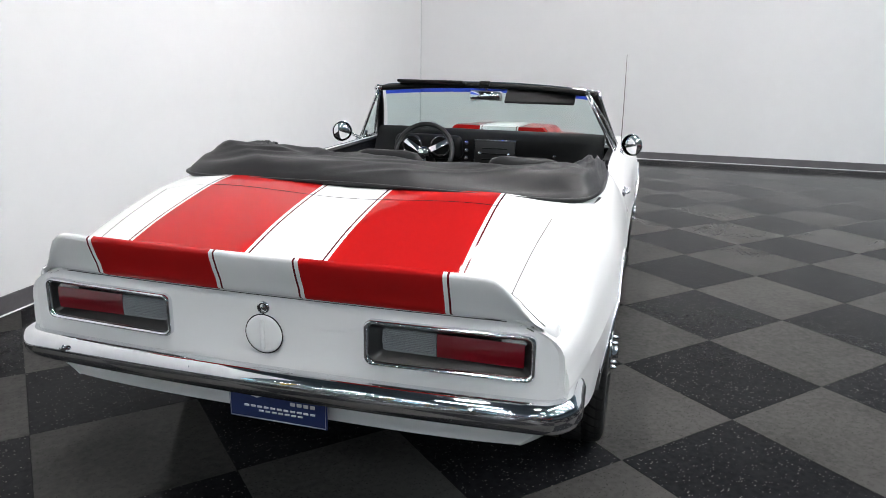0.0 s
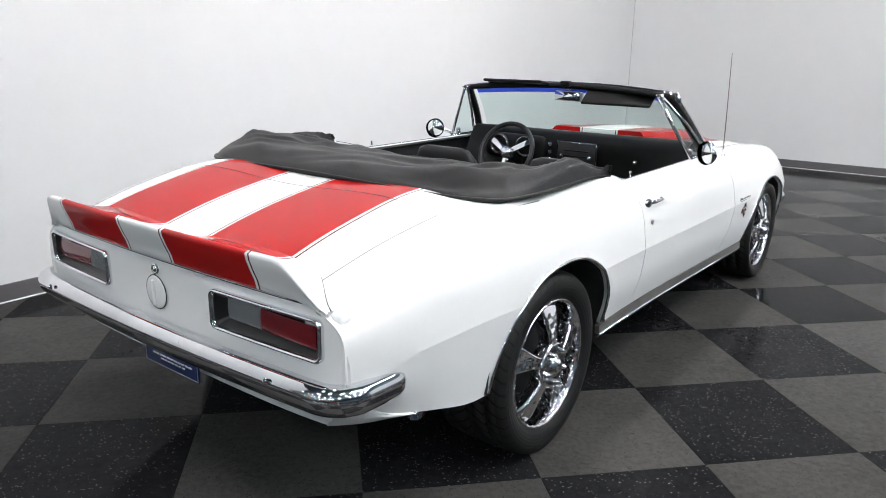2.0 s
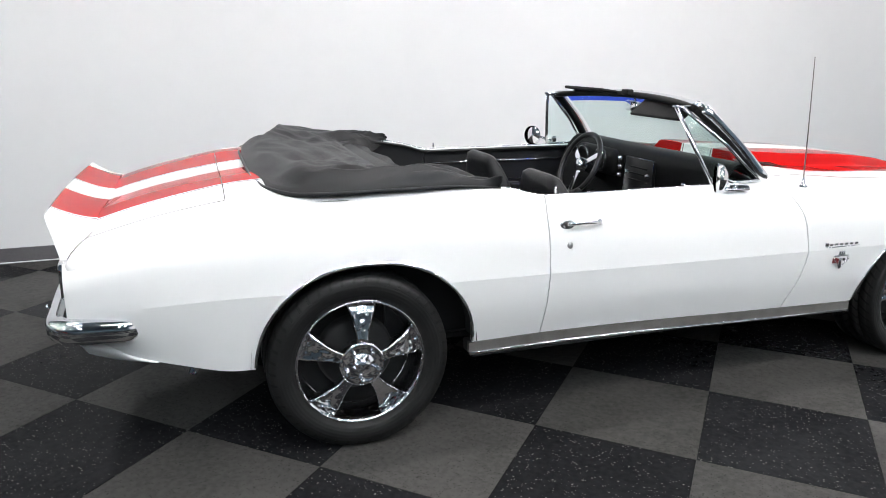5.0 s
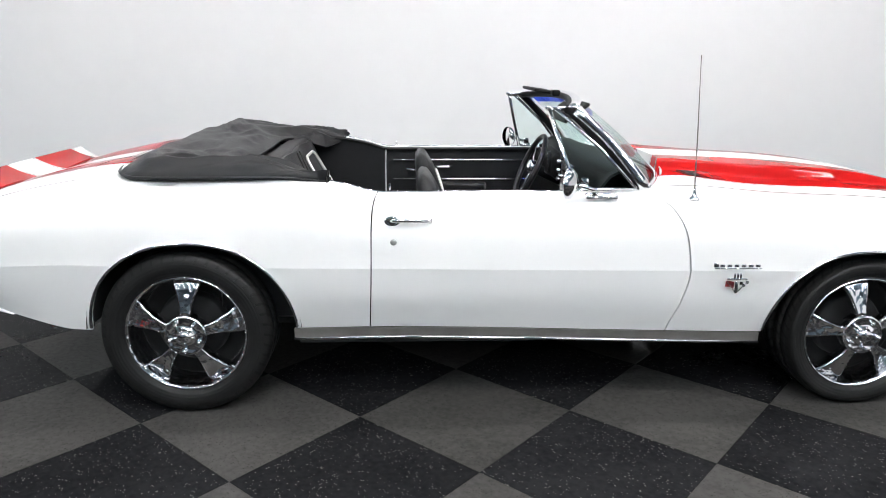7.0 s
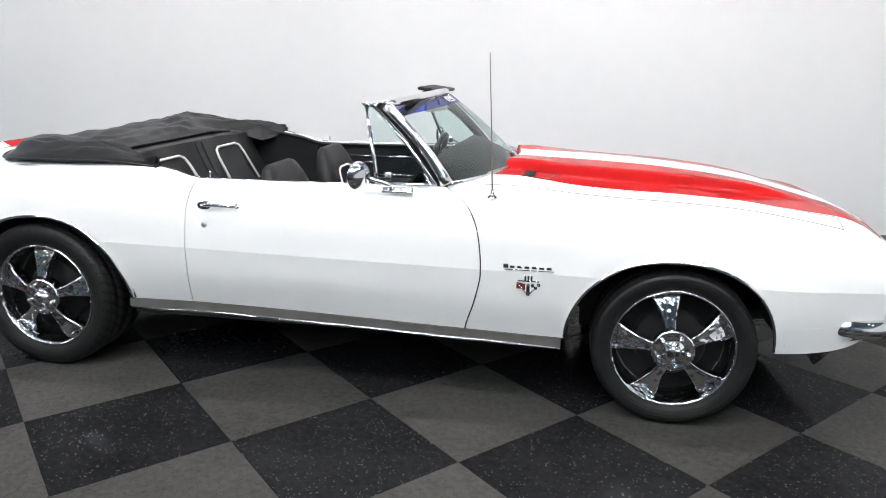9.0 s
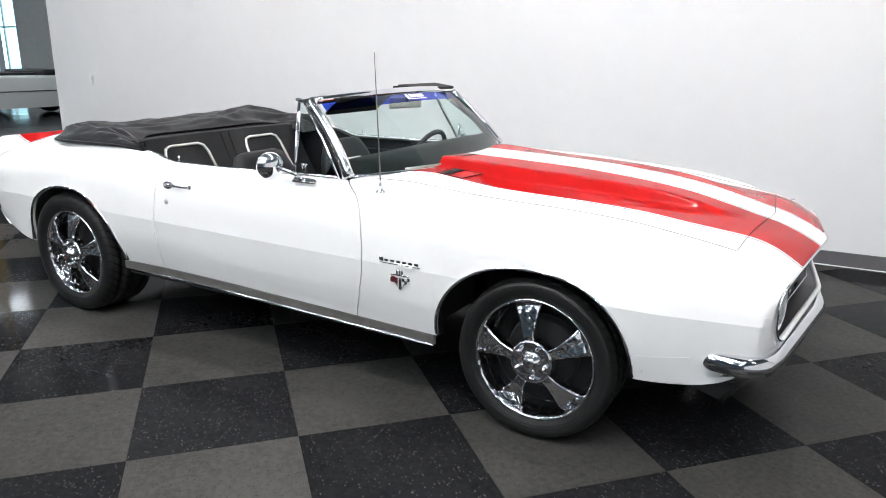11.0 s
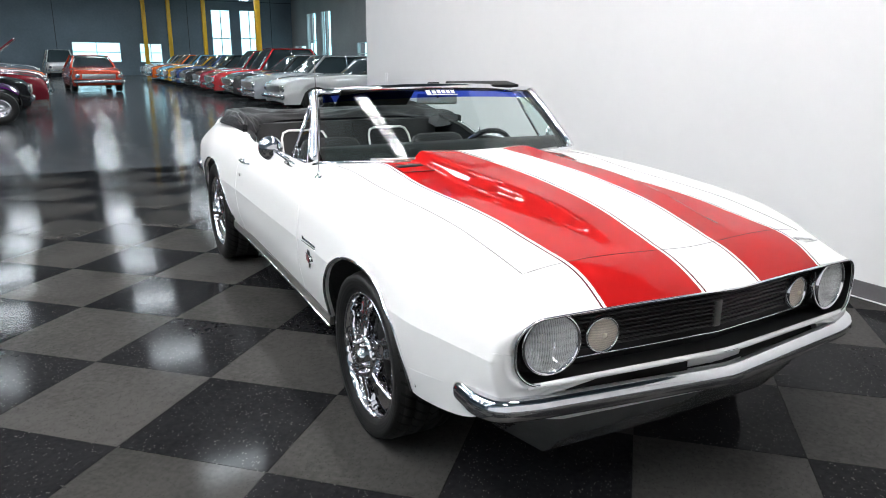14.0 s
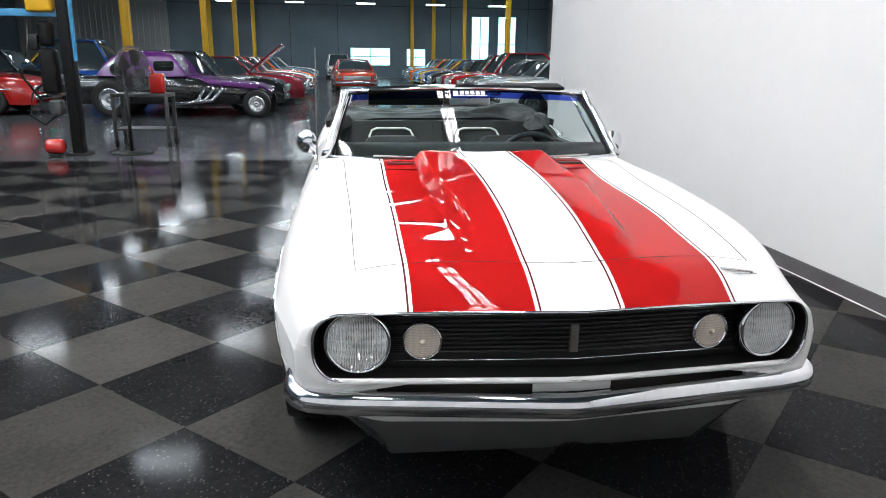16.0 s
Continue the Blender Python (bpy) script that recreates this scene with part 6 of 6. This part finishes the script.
    for m in (-axle, axle):
        for s in (1, -1):
            x = s * (w - 0.05)
            turn = Matrix.Rotation(0 if s > 0 else math.pi, 4, "Z")
            wheel_ob = part("wheel", lathe([(0.19, 0.0), (0.22, 0.02), (0.31, 0.01), (0.335, -0.03), (0.335, -0.19), (0.2, -0.2)], 24, "X", (x, m, 0.335), turn), rubber, top)
            part("hubcap", lathe([(0.001, 0.02), (0.08, 0.02), (0.12, 0.005), (0.17, 0.012), (0.20, 0.0)], 24, "X", (x, m, 0.335), turn), chrome, wheel_ob)
    part("underside", box((width * 0.86, length * 0.9, 0.1), (0, 0, 0.30)), bare_floor, top)
    return top


def park(ob, nose, heading, length):
    """Puts a car with its nose at (x, y), pointing along heading, degrees from +y."""
    a = radians(heading)
    d = Vector((-math.sin(a), math.cos(a), 0))
    p = Vector((*nose, 0)) - d * length / 2
    ob.matrix_world = Matrix.Translation(p) @ Matrix.Rotation(a, 4, "Z")


right_row = [
    ("long white convertible sedan with chrome bumpers", ("white", (0.80, 0.80, 0.78)), 5.5, -3.05, -14.5, dict(roof=False, width=2.0, axle_part=0.355)),
    ("silver sixties hardtop with chrome grille", ("silver", (0.40, 0.42, 0.44)), 5.0, -3.0, -17.2, {}),
    ("dark grey coupe with chrome bumper", ("graphite", (0.035, 0.037, 0.04)), 5.0, -3.0, -19.9, {}),
    ("red wagon with a tall red roof", ("red", (0.46, 0.012, 0.018)), 5.0, -2.9, -22.4, dict(height=1.62)),
    ("dark maroon fifties car with chrome nose", ("maroon", (0.20, 0.012, 0.022)), 5.0, -2.9, -25.0, dict(height=1.55)),
    ("black coupe with chrome trim", ("black", (0.01, 0.01, 0.011)), 4.8, -2.8, -27.6, {}),
    ("dark blue parked classic coupe", ("navy", (0.015, 0.04, 0.16)), 4.8, -2.8, -30.2, {}),
    ("bright yellow parked muscle car", ("gold", (0.68, 0.36, 0.03)), 4.8, -2.8, -32.8, dict(height=1.30)),
    ("light blue parked classic car", ("skyblue", (0.16, 0.40, 0.60)), 4.8, -2.8, -35.4, {}),
    ("orange parked muscle car", ("orange", (0.75, 0.14, 0.02)), 4.7, -2.7, -38.0, {}),
    ("white classic car far down the row", ("white", (0.80, 0.80, 0.78)), 4.8, -2.8, -40.6, {}),
    ("grey classic car far down the row", ("silver", (0.40, 0.42, 0.44)), 4.8, -2.8, -43.4, {}),
]
for label, color, length, x, y, more in right_row:
    park(parked_car(label, color, length, **more), (x, y), -90, length)
left_row = [
    ("black fifties car with heavy chrome bumper", ("black", (0.01, 0.01, 0.011)), 5.2, 2.35, -16.0, dict(height=1.5, roof_paint=("black", (0.01, 0.01, 0.011)))),
    ("dark red coupe with its hood raised", ("maroon", (0.20, 0.012, 0.022)), 4.8, 2.0, -18.8, dict(hood_up=True)),
    ("red convertible with chrome trim", ("red", (0.46, 0.012, 0.018)), 4.8, 2.1, -21.4, {}),
    ("white and green classic racing car", ("white", (0.80, 0.80, 0.78)), 4.8, 2.1, -24.0, {}),
    ("orange parked classic coupe", ("orange", (0.75, 0.14, 0.02)), 4.7, 2.1, -26.6, {}),
    ("silver parked classic sedan", ("silver", (0.40, 0.42, 0.44)), 4.9, 2.3, -29.4, {}),
    ("light blue parked classic car", ("skyblue", (0.16, 0.40, 0.60)), 4.9, 2.4, -32.2, {}),
    ("black coupe far down the row", ("black", (0.01, 0.01, 0.011)), 4.9, 2.5, -35.2, {}),
    ("white classic car far down the row", ("white", (0.80, 0.80, 0.78)), 4.9, 2.5, -38.2, {}),
]
for label, color, length, x, y, more in left_row:
    park(parked_car(label, color, length, **more), (x, y), 90, length)
second_row = [
    ("blue pickup behind the row", ("blue", (0.02, 0.10, 0.42)), 5.0, 7.1, -22.9, dict(height=1.88)),
    ("dark red classic car in the second row", ("maroon", (0.20, 0.012, 0.022)), 4.9, 9.4, -17.6, dict(height=1.5)),
    ("black classic car in the second row", ("black", (0.01, 0.01, 0.011)), 4.9, 9.2, -20.6, dict(height=1.5)),
    ("yellow classic car in the second row", ("gold", (0.68, 0.36, 0.03)), 4.9, 9.2, -27.0, dict(height=1.5)),
    ("red classic car in the second row", ("red", (0.46, 0.012, 0.018)), 4.9, 9.2, -31.0, dict(height=1.5)),
    ("dark classic car in the second row", ("graphite", (0.035, 0.037, 0.04)), 4.9, 9.2, -36.0, dict(height=1.5)),
]
for label, color, length, x, y, more in second_row:
    park(parked_car(label, color, length, **more), (x, y), 90, length)
park(parked_car("orange-red muscle car parked in the aisle", ("vermilion", (0.50, 0.045, 0.02)), 4.8, height=1.33), (0.35, -26.5), 4, 4.8)
park(parked_car("white pickup in the aisle", ("white", (0.80, 0.80, 0.78)), 5.2, height=1.65), (1.3, -47.5), 4, 5.2)
park(parked_car("bright red classic truck with round fenders", ("truckred", (0.50, 0.015, 0.012)), 4.8, height=1.65), (8.0, -14.9), 90, 4.8)


# purple hot rod: tall fat rear tyres, small front wheels, side pipes
rod = thing("hot_rod", "purple and black hot rod with chrome side pipes", "car", Matrix.Translation((0, -14.3, 0)))
purple, black_coat = coat("purple", (0.15, 0.022, 0.21)), coat("black", (0.01, 0.01, 0.011))
rz = curve((2.5, 0.56), (2.72, 0.70), (3.5, 0.80), (4.3, 0.92), (5.0, 0.97), (6.75, 0.93))


def rod_body(a, b):
    x = 2.52 + 4.26 * a
    t = 2 * b - 1
    hw = (0.42 + 0.40 * smooth(2.2, 4.6, x))
    k = abs(t)
    if k < 0.4:
        return (x, hw * 0.9 * t / 0.4, rz(x))
    q = (k - 0.4) / 0.6
    return (x, math.copysign(hw * (0.9 + 0.1 * math.sin(q * math.pi)), t), rz(x) - (rz(x) - 0.30) * q)


rod_glass = shader("dark_glass", (0.012, 0.012, 0.014), 0.08)
part("body", sheet(rod_body, 30, 24, 0.0, (0, 0, 1)), black_coat, rod)
part("hood", sheet(lambda a, b: (2.5 + 1.9 * a, (2 * b - 1) * (0.40 + 0.3 * a), rz(2.5 + 1.9 * a) + 0.02 + 0.05 * (1 - (2 * b - 1) ** 2)), 10, 8, 0.03, (0, 0, 1)), purple, rod)
cab = curve((4.42, 0.0), (4.55, 0.45), (4.78, 0.90), (5.05, 1.0), (5.6, 1.0), (5.95, 0.85), (6.2, 0.5), (6.38, 0.0))
part("cab", sheet(lambda a, b: (lambda x, t: (x, 0.80 * math.copysign(min(1.0, abs(t) * 1.5), t) * (1 - 0.15 * cab(x) * (1 - max(0, abs(t) - 0.66) * 3)), 0.94 + 0.55 * cab(x) * (1 - max(0.0, abs(t) - 0.66) * 3)))(4.42 + 1.96 * a, 2 * b - 1), 30, 24, 0.0, (0, 0, 1)), purple, rod)
part("side_window", box((0.48, 1.575, 0.27), (4.90, 0, 1.15), 0.07), rod_glass, rod)
for s in (1, -1):
    part("flame_panel", box((1.5, 0.02, 0.10), (3.55, s * 0.70, 0.78), 0.008, Matrix.Rotation(radians(-5), 4, "Y")), purple, rod)
for s in (1, -1):
    for k in range(3):
        part("side_pipe", tube([(4.05 - 0.2 * k, s * 0.78, 0.72), (4.0 - 0.2 * k, s * 0.90, 0.64), (4.15 - 0.16 * k, s * 0.95, 0.40), (4.35, s * 0.95, 0.34), (4.95, s * 0.95, 0.33)], 0.042, 8), chrome, rod)
    for x, r, w in ((6.10, 0.42, 0.34), (2.83, 0.32, 0.16)):
        turn = Matrix.Rotation(radians(90), 4, "Z") if s > 0 else Matrix.Rotation(radians(-90), 4, "Z")
        tyre = part("wheel", lathe([(r * 0.55, 0.0), (r * 0.7, 0.02), (r * 0.93, 0.015), (r, -0.03), (r, -w), (r * 0.6, -w - 0.01)], 28, "X", (x, s * 0.92, r), turn), rubber, rod)
        part("rim", lathe([(0.001, 0.0), (r * 0.15, 0.01), (r * 0.45, -0.02), (r * 0.58, 0.012), (r * 0.6, 0.0)], 24, "X", (x, s * 0.92, r), turn), chrome, tyre)

# workshop end: lift post, fan, cart, air tank
lift = thing("car_lift", "black two-post car lift with a blue cable and yellow arm", "car lift", pose(4.53, -6.85, 0))
part("post", box((0.14, 0.22, 3.6), (0, 0, 1.8), 0.015), black_plastic, lift)
part("base_plate", box((0.30, 0.34, 0.022), (0, 0, 0.011), 0.004), satin_black, lift)
part("cross_beam", box((2.6, 0.10, 0.10), (1.3, 0, 1.94), 0.01), coat("liftblue", (0.06, 0.28, 0.52)), lift)
part("arm_pad", box((0.34, 0.2, 0.26), (0.28, 0.05, 2.08), 0.03), yellow, lift)
part("cable_guide", box((0.05, 0.05, 2.2), (-0.12, 0.1, 2.4), 0.01), coat("liftblue", (0.06, 0.28, 0.52)), lift)
part("hose", tube([(0.45, 0.1, 1.85), (0.5, 0.12, 1.45), (0.62, 0.1, 1.1), (0.40, 0.08, 0.75)], 0.018, 8), satin_black, lift)
part("power_unit", lathe([(0.001, 0.17), (0.08, 0.16), (0.10, 0.12), (0.10, -0.12), (0.085, -0.16), (0.001, -0.17)], 20, at=(0.25, 0.05, 1.66)), black_plastic, lift)
part("fluid_tank", box((0.22, 0.22, 0.62), (0.25, 0.05, 1.16), 0.05), black_plastic, lift)
part("control_box", box((0.13, 0.10, 0.22), (0.42, 0.06, 1.55), 0.02), satin_black, lift)
part("drip_pan", box((0.16, 0.18, 0.22), (0.22, 0.05, 0.66), 0.03), cart_grey, lift)
part("lower_hose", tube([(0.36, 0.06, 1.0), (0.52, 0.08, 0.85), (0.58, 0.08, 0.55), (0.40, 0.08, 0.42), (0.24, 0.06, 0.55)], 0.016, 8), black_plastic, lift)
tank = thing("air_tank", "small red portable air tank on the floor", "air tank", pose(4.78, -6.62, 0) @ Matrix.Diagonal((0.8, 0.8, 0.8, 1)))
part("tank", lathe([(0.001, 0.15), (0.10, 0.14), (0.13, 0.10), (0.13, -0.12), (0.10, -0.16), (0.001, -0.17)], 24, "X", (0, 0, 0.17)), coat("truckred", (0.50, 0.015, 0.012)), tank)
part("foot", box((0.20, 0.16, 0.04), (0, 0, 0.02), 0.01), satin_black, tank)
part("hose", tube([(0, 0, 0.3), (0.05, 0.02, 0.42), (0.0, 0.05, 0.48), (-0.08, 0.02, 0.40)], 0.012, 8), coat("green", (0.02, 0.25, 0.15)), tank)
fan = thing("shop_fan", "grey caged shop fan on a black pedestal stand", "fan", pose(3.84, -6.93, 0))
part("foot", lathe([(0.001, 0.03), (0.10, 0.03), (0.30, 0.012), (0.31, 0.0)], 28), satin_black, fan)
part("pole", tube([(0, 0, 0.02), (0, 0, 1.19)], 0.028, 10), satin_black, fan)
face = Matrix.Translation((-0.12, 0.02, 1.19)) @ Matrix.Rotation(radians(66), 4, "Z")
wires = bmesh.new()
for r, y in ((0.06, 0.10), (0.12, 0.098), (0.18, 0.094), (0.23, 0.086), (0.28, 0.068), (0.315, 0.042), (0.33, 0.0), (0.315, -0.042), (0.28, -0.068), (0.21, -0.09), (0.12, -0.10)):
    merge(wires, tube([(r * math.cos(k * math.pi / 12), y, r * math.sin(k * math.pi / 12)) for k in range(24)], 0.0045, 4, closed=True))
for k in range(40):
    c, q = math.cos(k * math.pi / 20), math.sin(k * math.pi / 20)
    merge(wires, tube([(r * c, y, r * q) for r, y in ((0.05, 0.10), (0.23, 0.086), (0.315, 0.042), (0.33, 0.0), (0.315, -0.042), (0.21, -0.09), (0.05, -0.10))], 0.0035, 4))
bmesh.ops.transform(wires, matrix=face, verts=wires.verts)
part("cage", wires, cart_grey, fan, "dark wire fan cage")
for k in range(4):
    a = k * math.pi / 2 + 0.4
    blade = sheet(lambda i, j: ((0.06 + 0.22 * i) * math.cos(a + 0.9 * (j - 0.5)), 0.03 * (j - 0.5), (0.06 + 0.22 * i) * math.sin(a + 0.9 * (j - 0.5))), 6, 6, 0.003, (0, 1, 0))
    bmesh.ops.transform(blade, matrix=face, verts=blade.verts)
    part("blade", blade, cart_grey, fan)
part("motor", lathe([(0.001, 0.16), (0.08, 0.15), (0.09, 0.0)], 18, "Y", (0.02, 0, 1.19), Matrix.Rotation(radians(246), 4, "Z")), satin_black, fan)
cart = thing("work_cart", "grey steel rolling work cart", "cart", pose(3.83, -7.75, 0))
part("cart_top", box((0.84, 0.52, 0.05), (0, 0, 0.80), 0.008), cart_grey, cart)
part("shelf", box((0.80, 0.48, 0.03), (0, 0, 0.28), 0.006), cart_grey, cart)
for x in (-0.39, 0.39):
    for y in (-0.23, 0.23):
        part("leg", box((0.05, 0.05, 0.66), (x, y, 0.46), 0.004), cart_grey, cart)
        part("caster", lathe([(0.02, 0.02), (0.065, 0.02), (0.07, 0.0), (0.065, -0.02), (0.02, -0.02)], 18, "X", (x, y, 0.07)), rubber, cart)
can = thing("fuel_can", "red plastic fuel can on the cart", "fuel can", pose(3.60, -7.75, 0.825))
part("can_body", box((0.22, 0.20, 0.30), (0, 0, 0.15), 0.03), coat("truckred", (0.50, 0.015, 0.012)), can)
part("spout", tube([(0.05, 0, 0.29), (0.10, 0, 0.40)], 0.02, 8), coat("truckred", (0.50, 0.015, 0.012)), can)

# ---- floor ----
GRID_AT, GRID_TURN, TILE = (0.954, -1.547), 46.95, 0.6096
tagged(finish(box((44.0, 67.0, 0.2), (4.0, -21.5, -0.106)), "floor", concrete, smooth=False), "polished grey concrete floor of the hall", "floor", kind="structure")
vinyl_floor = tagged(finish(box((14.6, 12.8, 0.003), (4.90, 0.35, -0.0045)), "tile_bed", gap_black, smooth=False), "black and grey checkered vinyl tile floor", "floor", kind="structure")
turn = Matrix.Rotation(radians(GRID_TURN), 4, "Z")
tile_bm = box((TILE - 0.0012, TILE - 0.0012, 0.004), (0, 0, -0.002), 0.0006, None, None, 1)
tile_data = {}
for name, mat in (("dark", tile_dark), ("grey", tile_light)):
    me = bpy.data.meshes.new("tile")
    tile_bm.to_mesh(me)
    me.materials.append(mat)
    tile_data[name] = me
tile_bm.free()
inside, rest = [], []
lo_x, hi_x, lo_y, hi_y = -2.46, 12.2, -6.08, 6.75
for i in range(-30, 31):
    for j in range(-30, 31):
        p = turn @ Vector(((i + 0.5) * TILE, (j + 0.5) * TILE, 0))
        x, y = p.x + GRID_AT[0], p.y + GRID_AT[1]
        if lo_x - 0.44 < x < hi_x and lo_y - 0.44 < y < hi_y + 0.44:
            whole = lo_x + 0.44 < x and lo_y + 0.44 < y < hi_y - 0.44
            near = whole and x < 5.2 and math.hypot(x - 1.6, (y - 0.1) * 0.9) < 5.6
            (inside if near else rest).append((math.hypot(x - 1.6, y), x, y, "dark" if (i + j) % 2 else "grey", whole))
inside.sort()
rng = random.Random(7)
for d, x, y, kind, _ in inside[:300]:
    ob = new("tile", tile_data[kind])
    ob.parent = vinyl_floor
    ob.matrix_world = Matrix.Translation((x, y, 0)) @ turn @ Matrix.Rotation(rng.gauss(0, 0.0011), 4, "X") @ Matrix.Rotation(rng.gauss(0, 0.0011), 4, "Y")
for kind, mat in (("dark", tile_dark), ("grey", tile_light)):
    bm = bmesh.new()
    for d, x, y, k, whole in inside[300:] + rest:
        if k != kind:
            continue
        h = TILE / 2 - 0.0006
        pts = [Vector((x, y, 0)) + turn @ Vector((a * h, b * h, 0)) for a, b in ((-1, -1), (1, -1), (1, 1), (-1, 1))]
        # trim the outer tiles along the edges of the tiled area
        for axis, limit, sign in ((0, lo_x, 1), (1, lo_y, 1), (1, hi_y, -1)):
            out = []
            for p, q in zip(pts, pts[1:] + pts[:1]):
                a, b = sign * (p[axis] - limit), sign * (q[axis] - limit)
                if a >= 0:
                    out.append(p)
                if a * b < 0:
                    out.append(p.lerp(q, a / (a - b)))
            pts = out
            if len(pts) < 3:
                break
        if len(pts) >= 3:
            tx, ty = rng.gauss(0, 0.0011), rng.gauss(0, 0.0011)
            pts = [Vector((p.x, p.y, tx * (p.x - x) + ty * (p.y - y))) for p in pts]
            bm.faces.new([bm.verts.new(p) for p in pts])
    ob = part("tile_field", bm, mat, vinyl_floor, smooth=False)
    tagged(ob, kind="stuff")
